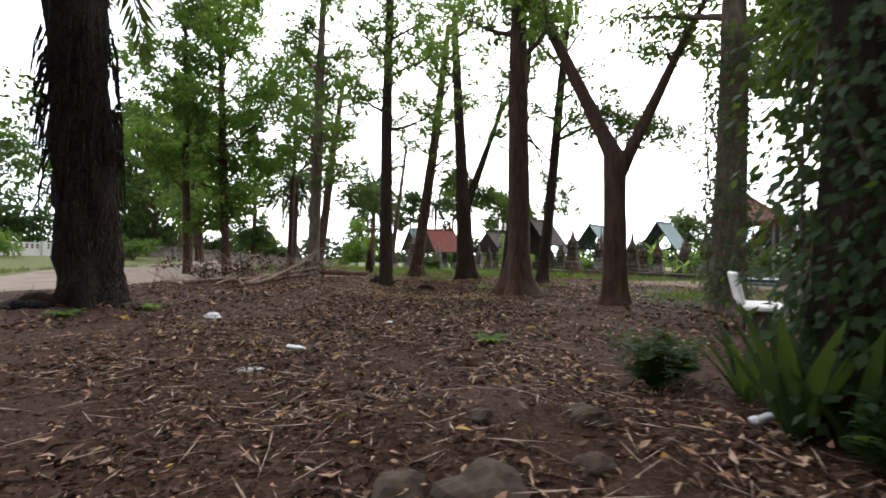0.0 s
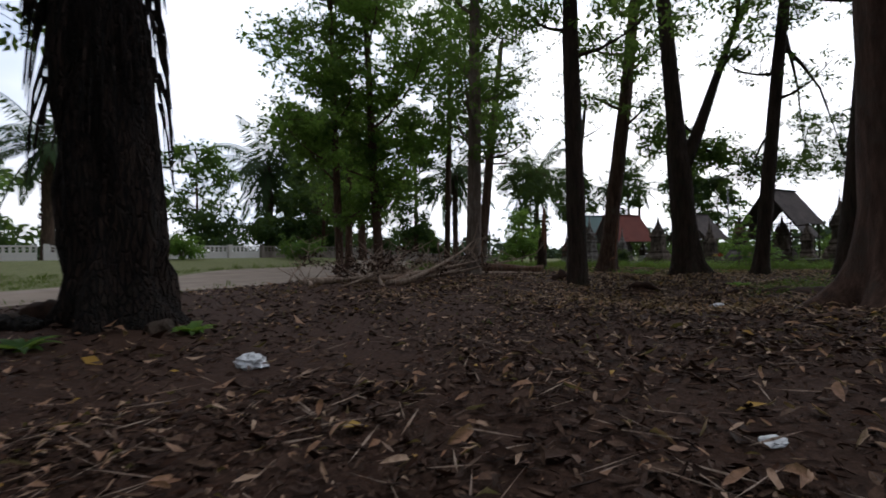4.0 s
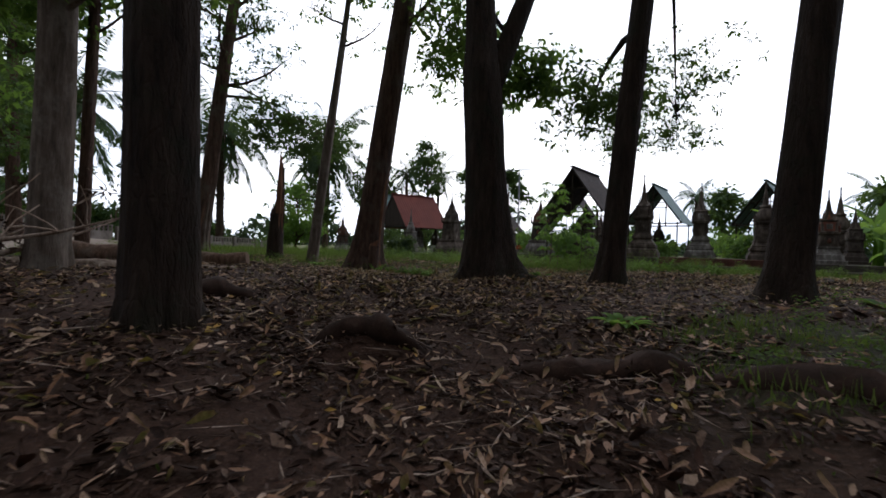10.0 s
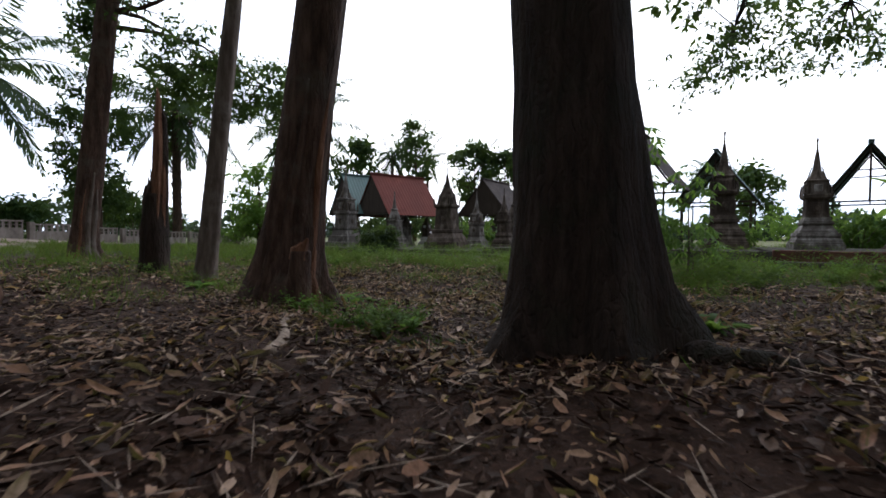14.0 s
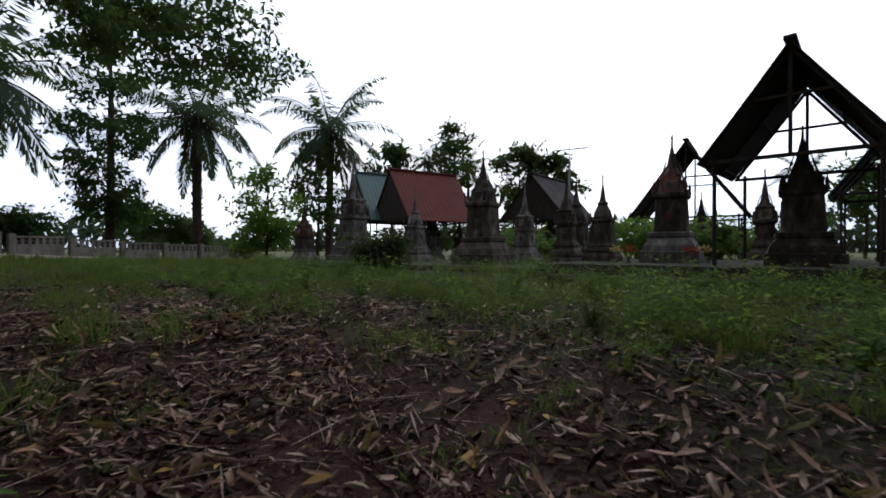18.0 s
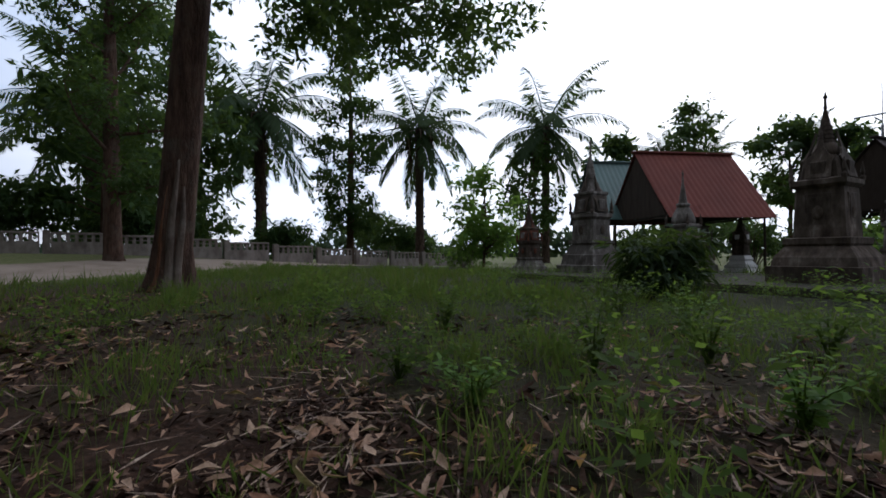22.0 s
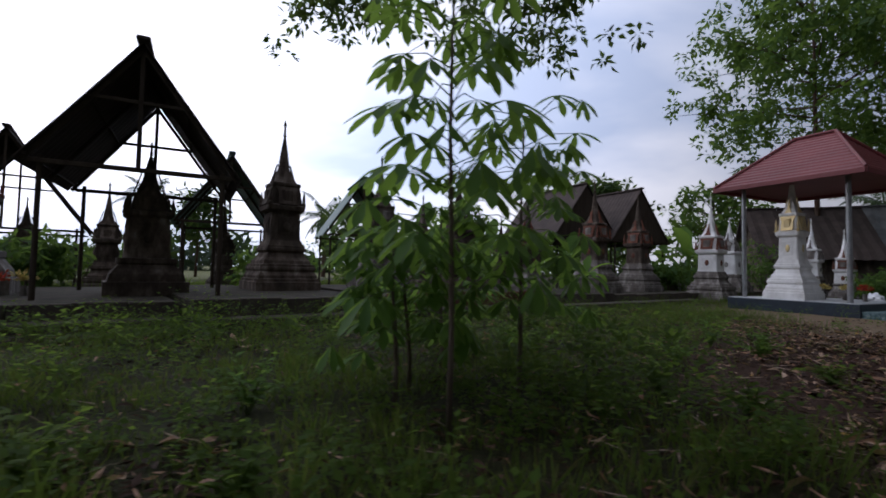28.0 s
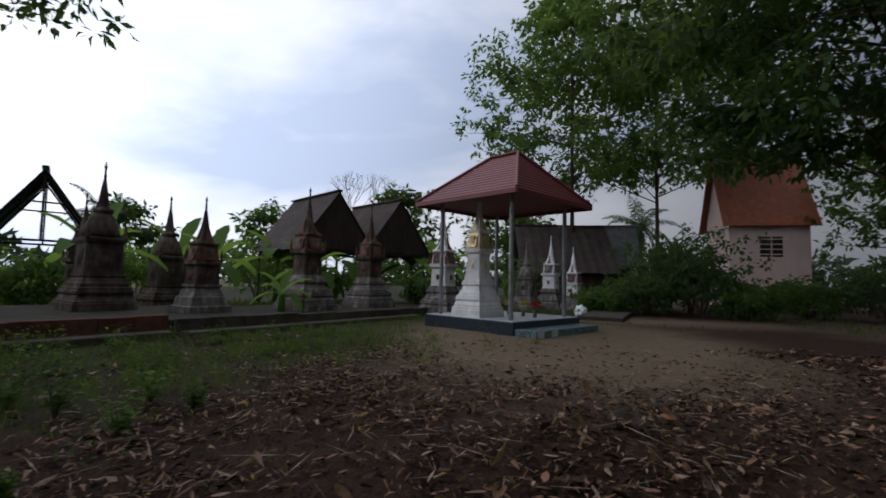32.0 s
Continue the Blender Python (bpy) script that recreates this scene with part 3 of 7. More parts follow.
def grass_cover(x, y):
    x, y = np.asarray(x, float), np.asarray(y, float)
    e = edge_noise(x, y)
    yb = 32.4 - 1.8 * np.clip(x, 0, 4) - 2.2 * np.clip(x - 4, 0, 2.5) + 1.0 * smooth01((-x - 5) / 6)
    g = smooth01((y - yb + 3.2 * e) / 5.5)
    g = np.maximum(g, smooth01((-x - 11.5 + e) / 3.0))
    g = np.maximum(g, 0.85 * smooth01(1.7 * blob(x, y, 4.0, 18.6, 1.6, 2.0) + 0.45 * e - 0.25))
    g = g * (1 - 0.95 * smooth01(1.5 * np.exp(-(((x - 8.6) / 5.2) ** 2 + ((y - 25.4) / 3.9) ** 2)) + 0.25 * e))
    g = g * (1 - 0.9 * smooth01(1.7 * blob(x, y, 6.9, 28.6, 1.9, 1.5) + 0.25 * e))
    g = g * (1 - 0.8 * smooth01(1.6 * blob(x, y, -12.5, 37.5, 3.2, 3.5) + 0.2 * e))
    g = np.maximum(g, 0.75 * smooth01((x - 6.6 + 0.8 * e) / 2) * smooth01((17 - y) / 2) * smooth01((y - 9) / 4))
    g = np.maximum(g, 0.9 * smooth01(1.8 * blob(x, y, 0.4, 26.6, 0.9, 0.5) - 0.5 + 0.3 * e))
    return np.clip(g, 0, 1)


def dirt_cover(x, y):
    x, y = np.asarray(x, float), np.asarray(y, float)
    e = edge_noise(x, y)
    d = smooth01(2.0 * np.exp(-(((x - 16.0) / 6.2) ** 2 + ((y - 24.6) / 4.2) ** 2)) - 0.35 + 0.25 * e)
    d = np.maximum(d, 0.8 * smooth01((x - 19) / 3) * smooth01((27 - y) / 3) * smooth01((y - 14) / 3) * smooth01((24.5 - x + e) / 2))
    d = np.maximum(d, 0.55 * smooth01((x - 9.5 + 0.8 * e) / 3) * smooth01((y - 11 + e) / 1.5) * smooth01((17 - y + e) / 1.5))
    return np.clip(d, 0, 1)


def build_ground():
    def axis(lo, hi, step):
        core = np.arange(lo, hi + step / 2, step)
        out = np.array([0.6, 1.5, 3, 6, 11, 20, 36, 60, 110, 220, 420, 800])
        return np.concatenate([lo - out[::-1], core, hi + out])
    xs, ys = axis(-27, 22, 0.25), axis(-5, 58, 0.25)
    X, Y = np.meshgrid(xs, ys)
    Z = ground_z(X, Y)
    nx, ny = len(xs), len(ys)
    i = np.arange(nx * ny).reshape(ny, nx)
    quads = np.stack([i[:-1, :-1], i[:-1, 1:], i[1:, 1:], i[1:, :-1]], -1).reshape(-1, 4)
    me = fast_mesh("ground", np.stack([X, Y, Z], -1).reshape(-1, 3), quads, M_GROUND, 4, True)
    at = me.color_attributes.new("cover", "FLOAT_COLOR", "POINT")
    cols = np.zeros((nx * ny, 4), np.float32)
    cols[:, 0], cols[:, 1], cols[:, 3] = grass_cover(X, Y).ravel(), dirt_cover(X, Y).ravel(), 1
    cols[:, 2] = (smooth01((-X - 12.5 - 4.5 * smooth01((Y - 16) / 12) + edge_noise(X, Y)) / 3) * smooth01((60 - Y) / 20) + smooth01((Y - 60) / 10)).ravel().clip(0, 1)
    at.data.foreach_set("color", cols.ravel())
    tagged(new("ground", me), "dark brown soil under leaf mould, with turf and trodden dirt", "ground", kind="structure")


build_ground()


def gz(x, y):
    return float(ground_z(x, y))


def build_road():
    line = [(-19, -60), (-17.5, -20), (-16.2, 0), (-15.4, 8), (-15.8, 15), (-18.5, 25), (-22.5, 36), (-25.5, 48), (-27, 62)]
    n = 60
    ts = np.linspace(0, len(line) - 1, n)
    lx, ly = np.interp(ts, range(len(line)), [p[0] for p in line]), np.interp(ts, range(len(line)), [p[1] for p in line])
    verts, faces = [], []
    m = 6
    for k in range(n):
        for j in range(m + 1):
            w = (j / m - 0.5) * (5.2 + 0.5 * math.sin(k * 0.9) + 5.0 * math.exp(-((ly[k] - 23) / 8) ** 2)) + j / m * 2.6 * math.exp(-((ly[k] - 31) / 9) ** 2)
            x, y = lx[k] + w, ly[k]
            verts.append((x, y, gz(x, y) + 0.012 + 0.03 * (1 - abs(2 * j / m - 1))))
    for k in range(n - 1):
        for j in range(m):
            a = k * (m + 1) + j
            faces.append((a, a + 1, a + m + 2, a + m + 1))
    tagged(new("road", mesh_of("road", verts, faces, M_ROAD, True)), "pale sandy dirt road between grass verges", "road", kind="structure")


build_road()


# ---- trees ----
def trunk_mesh(name, path, radii, mat, flare=1.7, lobes=5, seed=0, n=44, knob=0.05, tall=1.0):
    """A trunk with buttressed foot and uneven skin."""
    rnd = random.Random(seed)
    ph = [rnd.uniform(0, 6.28) for _ in range(4)]
    path = [Vector(p) for p in path]
    # refine
    pts, rs = [], []
    seg = 9
    for k in range(len(path) - 1):
        for i in range(seg):
            f = i / seg
            pts.append(path[k].lerp(path[k + 1], f))
            rs.append(radii[k] * (1 - f) + radii[k + 1] * f)
    pts.append(path[-1])
    rs.append(radii[-1])
    foot = [(-0.25, 1.0), (0.0, 0.92), (0.12, 0.62), (0.3, 0.36), (0.55, 0.18), (0.9, 0.06)]
    base = pts[0]
    dirn = (pts[1] - pts[0]).normalized()
    head = [(base + dirn * (h * tall if h > 0 else h), rs[0] * (1 - 0.02 * max(0, h)), f) for h, f in foot]
    rows = head + [(p, r, 0.0) for p, r in zip(pts, rs) if (p - base).length > 1.0 * tall]
    verts, faces = [], []
    for k, (p, r, f) in enumerate(rows):
        for i in range(n):
            a = 2 * math.pi * i / n
            lobe = 0.55 + 0.45 * math.cos(lobes * a + ph[0] + 0.7 * math.sin(2 * a + ph[1]))
            q = r * (1 + (flare - 1) * f * (0.35 + 0.9 * lobe)) * (1 + 0.22 * f * noise.noise(Vector((math.cos(a) * 4, math.sin(a) * 4, p.z * 4 + ph[2]))) + 0.05 * math.cos(3 * a + ph[2] + p.z * 0.5) + knob * noise.noise(Vector((math.cos(a) * 2, math.sin(a) * 2, p.z * 1.3 + ph[3]))) + 0.06 * noise.noise(Vector((math.cos(a) * 6, math.sin(a) * 6, p.z * 0.5 + ph[1]))))
            verts.append((p.x + q * math.cos(a), p.y + q * math.sin(a), p.z))
    for k in range(len(rows) - 1):
        for i in range(n):
            j = (i + 1) % n
            faces.append((k * n + i, k * n + j, (k + 1) * n + j, (k + 1) * n + i))
    faces.append(tuple(range(n))[::-1])
    faces.append(tuple((len(rows) - 1) * n + i for i in range(n)))
    return mesh_of(name, verts, faces, mat, True)


def limb_data(start, way, length, r, bend, seed, steps=7):
    rnd = random.Random(seed)
    p, d = Vector(start), Vector(way).normalized()
    path, radii = [p.copy()], [r]
    for k in range(steps):
        d = (d + Vector((rnd.uniform(-1, 1), rnd.uniform(-1, 1), rnd.uniform(-0.5, 1))) * bend).normalized()
        p = p + d * length / steps
        path.append(p.copy())
        radii.append(max(0.012, r * (1 - 0.85 * (k + 1) / steps)))
    return path, radii


def crown_mesh(name, centres, mat, leaves, spread, length, width, seed, droop=0.5, tuft=13):
    """Leaves in tight tufts, several tufts to a spray round each twig end."""
    rng = np.random.default_rng(seed)
    c = np.asarray(centres, float)
    m = max(1, leaves // tuft)
    heart = c[rng.integers(0, len(c), m)] + rng.normal(0, 1, (m, 3)) * np.array([1, 1, 0.55]) * spread
    pick = np.repeat(np.arange(m), tuft)
    n = len(pick)
    way = rng.normal(0, 1, (n, 3)) * np.array([1, 1, 0.7])
    way /= np.linalg.norm(way, axis=1, keepdims=True) + 1e-6
    pos = heart[pick] + way * length * rng.uniform(0.1, 0.9, (n, 1))
    d = way + rng.normal(0, 0.35, (n, 3))
    d[:, 2] -= droop
    nn = rng.normal(0, 0.55, (n, 3)) + np.array([0, 0, 1])
    ll = length * rng.uniform(0.6, 1.25, n)
    v, t = leaf_arrays(pos, d, nn, ll, width * rng.uniform(0.7, 1.2, n), rng.normal(0.06, 0.08, n))
    return fast_mesh(name, v, t, mat)


def forest_tree(x, y, r, lean=(0, 0), height=11, mat=None, label="", seed=0, fork=0, limbs=7, low=5.5, leaves=5000, leafmat=None, flare=1.7, spread=0.42, reach=3.2, forks=None, lsize=(0.21, 0.105), extra=(), ribs=(), tall=1.0, tuft=13):
    """A tall bare-stemmed tree: trunk, limbs that carry twigs, and a leafy crown."""
    rnd = random.Random(seed * 7 + 1)
    z = gz(x, y)
    e = thing("tree", x, y, z - 0.03, label, "tree", "trees of the grove")
    top = Vector((lean[0] * height, lean[1] * height, height))
    mid = Vector((lean[0] * height * 0.5 + rnd.uniform(-0.1, 0.1), lean[1] * height * 0.5, height * 0.5))
    centres, pieces = [], []

    def grow(start, way, length, rad, s):
        p, q = limb_data(start, way, length, rad, 0.22, s)
        put("branch", mesh_of("branch", *tube_data(p, q, 7), mat, True), e)
        for k in range(2, len(p)):
            for b in range(2):
                w = Vector((rnd.uniform(-1, 1), rnd.uniform(-1, 1), rnd.uniform(-0.25, 0.7)))
                tp, tr = limb_data(p[k], w, length * rnd.uniform(0.22, 0.42), max(0.012, q[k] * 0.5), 0.35, s * 31 + k * 3 + b, 4)
                pieces.append(tube_data(tp, tr, 4, cap=False))
                centres.extend([tp[-1], tp[-2], tp[2]])

    if fork:
        stem = [(0, 0, 0), (lean[0] * fork * 0.5, lean[1] * fork * 0.5, fork * 0.5), (lean[0] * fork, lean[1] * fork, fork)]
        f = Vector(stem[-1])
        w0 = Vector(forks[0][0]).normalized()
        put("trunk", trunk_mesh("trunk", stem + [f + w0 * 0.9, f + w0 * forks[0][1]], [r, r * 0.93, r * 0.90, r * forks[0][2], r * 0.4], mat, flare, 5, seed, tall=tall), e)
        for k, (way, length, rr) in enumerate(forks):
            if k == 0:
                p = [f + w0 * (length * i / 8) for i in range(9)]
            else:
                p, q = limb_data(f - Vector((0, 0, 0.8)), way, length, r * rr, 0.07, seed * 5 + k, 8)
                q = [max(v, r * rr * 0.35) for v in q]
                put("limb", mesh_of("limb", *tube_data(p, q, 14, 0.06, seed), mat, True), e)
            for i in (4, 5, 6, 7, 8):
                a = rnd.uniform(0, 6.28)
                grow(p[i], (math.cos(a), math.sin(a), 0.5), reach * rnd.uniform(0.6, 1), r * 0.22, seed * 17 + k * 5 + i)
    else:
        put("trunk", trunk_mesh("trunk", [(0, 0, 0), mid, top], [r, r * 0.8, r * 0.45], mat, flare, 5, seed, tall=tall), e)
        for k in range(limbs):
            h = low + (height - low) * (k + 0.3) / limbs
            p0 = mid * (2 * h / height) if h < height / 2 else mid.lerp(top, 2 * h / height - 1)
            a = k * 2.4 + rnd.uniform(-0.4, 0.4)
            grow(p0, (math.cos(a), math.sin(a), rnd.uniform(0.1, 0.7)), reach * rnd.uniform(0.7, 1.15), r * 0.26, seed * 13 + k)
    for k, (h, wx, wy, wz, size) in enumerate(extra):
        # a long bough that hangs out to a given place
        a, b = Vector((lean[0] * h, lean[1] * h, h)), Vector((wx - x, wy - y, wz - z))
        m1 = a.lerp(b, 0.5) + Vector((0, 0, 0.12 * (b - a).length))
        put("branch", mesh_of("branch", *tube_data([a, a.lerp(m1, 0.5) + Vector((0, 0, 0.15)), m1, b], [0.10, 0.075, 0.05, 0.015], 7), mat, True), e)
        for i in range(26):
            q = m1.lerp(b, rnd.uniform(0.3, 1.0)) + Vector((rnd.gauss(0, 1.1), rnd.gauss(0, 1.1), rnd.gauss(0, 0.5) - 0.25)) * size
            pieces.append(tube_data([m1.lerp(b, 0.75), (m1.lerp(b, 0.75) + q) / 2 + Vector((0, 0, 0.08)), q], [0.02, 0.012, 0.005], 4, cap=False))
            centres.extend([q] * 8)
    for k, (a, h0, h1, rr, mt) in enumerate(ribs):
        # raised ribs that run up the fluted stem
        path, radii = [], []
        for i in range(9):
            h = h0 + (h1 - h0) * i / 8
            q = r * (1 - 0.2 * 2 * h / height) * (1 + (flare - 1) * 0.75 * math.exp(-h / 0.28)) - rr * 0.25
            aa = a + 0.06 * math.sin(i * 0.9 + k)
            path.append(mid * (2 * h / height) + Vector((q * math.cos(aa), q * math.sin(aa), 0)))
            radii.append(rr * (1 - 0.75 * (i / 8) ** 2) * (1.15 if i == 0 else 1))
        put("rib", mesh_of("rib", *tube_data(path, radii, 9, 0.12, k), mt, True), e)
    tagged(put("twig_mass", mesh_of("twig_mass", *joined(pieces), mat, True), e), kind="stuff")
    tagged(put("crown", crown_mesh("crown", centres, leafmat or M_LEAF, leaves, spread, lsize[0], lsize[1], seed, tuft=tuft), e), kind="stuff")
    return e


forest_tree(-2.01, 19.3, 0.315, (0.0, 0.0), 16, M_BARK_DARK, "tall tree with dark straight trunk among fallen leaves", 1, low=7.2, limbs=10, leaves=9000, flare=1.3)
forest_tree(-1.92, 29.43, 0.41, (0.115, 0.02), 18, M_BARK_RED, "leaning reddish-brown tree with flared split foot", 2, low=7.4, flare=2.1, tall=1.5, limbs=11, leaves=10000, ribs=((-0.55, 0.0, 3.6, 0.085, M_WOUND), (-1.0, -0.05, 2.6, 0.10, M_BARK_RED), (-1.45, -0.05, 3.4, 0.09, M_BARK_RED), (-2.0, -0.05, 2.0, 0.10, M_BARK_RED), (-2.6, -0.05, 2.8, 0.09, M_BARK_RED), (0.0, -0.05, 3.0, 0.09, M_BARK_RED)))
forest_tree(1.77, 26.25, 0.52, (-0.07, 0.0), 9, M_BARK_DARK, "thick dark forked tree with buttressed foot in the leaves", 3, fork=5.0, forks=[((-0.06, 0.05, 1), 12, 0.72), ((0.42, 0.1, 1), 9.0, 0.60)], flare=1.8, tall=2.0, leaves=9000, reach=2.8, extra=((6.6, 2.9, 28.0, 5.3, 0.5), (7.2, 1.0, 29.2, 6.6, 0.7)))
forest_tree(-7.39, 24.3, 0.36, (0.02, 0.0), 17, M_BARK_GREY, "slim tree with smooth pale grey-brown bark", 4, low=4.8, flare=1.3, limbs=12, leaves=13000, leafmat=M_LEAF)
forest_tree(3.77, 13.80, 0.41, (-0.005, 0.0), 15, M_BARK_SMOOTH, "straight brown tree with broad root flare", 5, low=8.0, flare=2.7, tall=1.5, leaves=7500)
forest_tree(3.95, 24.33, 0.25, (0.10, 0.0), 16, M_BARK_DARK, "slender dark tree leaning over the grass edge", 6, low=6.2, limbs=10, leaves=13000, leafmat=M_LEAF_DARK, reach=2.2, lsize=(0.17, 0.075), extra=((5.2, 4.3, 27.8, 4.3, 0.42), (8.5, 9.3, 32.6, 4.9, 0.5), (9.0, 8.3, 35.2, 5.3, 0.5)))
forest_tree(5.74, 21.93, 0.29, (0.085, 0.0), 16, M_BARK_DARK, "dark leaning tree with peeling bark", 7, low=7.6, limbs=10, leaves=10000, leafmat=M_LEAF_DARK, lsize=(0.18, 0.085), reach=2.4, extra=((7.5, 10.6, 17.2, 6.7, 0.6), (7.8, 7.9, 17.7, 7.6, 0.6)))
forest_tree(6.25, 11.1, 0.33, (0.0, 0.0), 9, M_BARK_SMOOTH, "brown tree forking into two curved limbs", 8, fork=4.3, forks=[((-0.42, 0.2, 1), 8, 0.66), ((0.46, 0.1, 1), 8, 0.66)], flare=1.6, leaves=5000, reach=2.4)
forest_tree(-4.07, 31.3, 0.19, (0.115, 0.0), 9.8, M_BARK_GREY, "thin grey half-dead tree with broken top", 9, low=7.4, limbs=3, leaves=320, reach=1.7, flare=1.3)
forest_tree(-12.1, 38.8, 0.41, (0.105, 0.03), 18, M_BARK_RED, "big leaning tree with a long split in its bark", 10, low=8.4, limbs=12, leaves=19000, leafmat=M_LEAF_DARK, reach=3.6, ribs=((-1.2, -0.05, 2.4, 0.07, M_WOUND), (-0.7, -0.05, 3.0, 0.10, M_BARK_GREY), (-1.7, -0.05, 1.8, 0.10, M_BARK_RED), (-0.2, -0.05, 2.4, 0.10, M_BARK_GREY)), extra=((8.2, -6.5, 43.0, 6.9, 1.3), (8.8, -8.5, 42.0, 7.4, 1.2)))
forest_tree(8.6, 9.7, 0.40, (0.02, 0.0), 12, M_BARK_GREY, "straight tree wound with climbing vines", 11, low=6.5, leaves=5000)
forest_tree(5.5, 1.1, 0.62, (0.02, -0.02), 10, M_BARK_DARK, "thick dark tree trunk draped with climbing leaves", 12, low=4.6, leaves=6500, flare=1.5)
forest_tree(-12.2, -0.6, 0.4, (0, 0), 11, M_BARK_RED, "spreading tree with low leafy boughs beside the road", 13, low=5.5, leaves=9000, reach=3.6, extra=((5.5, -7.6, 3.8, 4.3, 1.0), (6.0, -8.8, 5.6, 4.9, 1.0), (6.5, -10.2, 7.8, 5.2, 1.0), (5.0, -8.8, 2.6, 4.1, 0.9)))
# trees behind the grove
for k, (x, y, r, h, lowz, nl, mt, rch) in enumerate([(-14.2, 27.0, 0.28, 19, 3.2, 34000, M_LEAF_LIGHT, 6.2), (-16.4, 26.2, 0.24, 17, 2.4, 22000, M_LEAF, 5.2), (-11.2, 30.0, 0.2, 16, 7.0, 7000, M_LEAF, 3.4), (-26.8, 44.3, 0.4, 15, 3.0, 13000, M_LEAF_DARK, 3.8), (-22.0, 35.0, 0.3, 13, 3.4, 9000, M_LEAF_DARK, 3.8)]):
    forest_tree(x, y, r, (-0.05 if k == 0 else 0.03 * (-1) ** k, 0), h, M_BARK_RED, "leafy tree with thin brown trunk beside the road", 20 + k, low=lowz, limbs=16 if k == 0 else 12, leaves=nl, leafmat=mt, reach=rch, spread=0.5, flare=1.3, lsize=(0.26, 0.14))


# ---- palms ----
def palm_parts(e, height, r, fronds, length, seed, bark=None, leaf=None, boots=True, lean=(0, 0), skirt=1.0, foot=(1.25, 14, 0.12, 1.0)):
    rnd = random.Random(seed)
    top = Vector((lean[0] * height, lean[1] * height, height))
    put("trunk", trunk_mesh("trunk", [(0, 0, 0), top * 0.5, top], [r, r * 0.9, r * 0.95], bark or M_BARK_PALM, foot[0], 7, seed, foot[1], foot[2], foot[3]), e)
    if boots:
        pieces, jit = [], random.Random(seed + 5)
        many = int(height * 7)
        for k in range(many):
            h = 0.5 + (height - 0.5) * k / many
            a = k * 2.4 + jit.uniform(-0.5, 0.5)
            h = min(height, h + jit.uniform(-0.12, 0.12))
            ln, wd = jit.uniform(0.25, 1.15), jit.uniform(0.55, 1.15)
            p = top * (h / height) + Vector((math.cos(a), math.sin(a), 0)) * r * 0.85
            q = p + Vector((math.cos(a) * r * 0.45 * ln, math.sin(a) * r * 0.45 * ln, 0.28))
            pieces.append(tube_data([p, (p + q) / 2 + Vector((math.cos(a), math.sin(a), 0)) * r * 0.12, q], [r * 0.26 * wd, r * 0.2 * wd, r * 0.05], 5))
        put("stubwork", mesh_of("stubwork", *joined(pieces), bark or M_BARK_PALM), e)["kind"] = "stuff"
    ribs, P, D, N, LL, WW = [], [], [], [], [], []
    for k in range(fronds):
        a = k * 2.39996 + rnd.uniform(-0.2, 0.2)
        f = (k + 0.5) / fronds
        el = 1.25 - (1.25 + skirt) * f + rnd.uniform(-0.1, 0.1)
        d = Vector((math.cos(a) * math.cos(el), math.sin(a) * math.cos(el), math.sin(el)))
        p = top.copy()
        path = [p.copy()]
        steps = 12
        ln = length * rnd.uniform(0.85, 1.1)
        for s in range(steps):
            d = (d + Vector((0, 0, -0.035 - 0.17 * (s / steps)))).normalized()
            p = p + d * ln / steps
            path.append(p.copy())
            side = d.cross(Vector((0, 0, 1)))
            if side.length < 0.05:
                side = Vector((math.sin(a), -math.cos(a), 0))
            side.normalize()
            up = side.cross(d)
            if s >= 1:
                for sg in (-1, 1):
                    for u in range(5):
                        fr = (s + u / 5) / steps
                        P.append(path[-2].lerp(p, u / 5))
                        D.append(side * sg * rnd.uniform(0.5, 1.0) + d * 0.55 - Vector((0, 0, 0.5 + 0.7 * rnd.random())) + up * 0.1)
                        N.append(up + side * rnd.uniform(-0.4, 0.4))
                        LL.append(length * 0.2 * (math.sin(math.pi * min(1, fr * 0.85 + 0.15)) + 0.2) * rnd.uniform(0.8, 1.1))
                        WW.append(length * 0.0175)
        ribs.append(tube_data(path, [0.055 * length / 5 * (1 - 0.9 * i / steps) + 0.006 for i in range(steps + 1)], 4, cap=False))
    tagged(put("frond_ribs", mesh_of("frond_ribs", *joined(ribs), leaf or M_LEAF_PALM), e), kind="stuff")
    v, t = flat_leaf_arrays(np.array(P), np.array(D), np.array(N), np.array(LL), np.array(WW))
    tagged(put("fronds", fast_mesh("fronds", v, t, leaf or M_LEAF_PALM), e), kind="stuff")
    return e


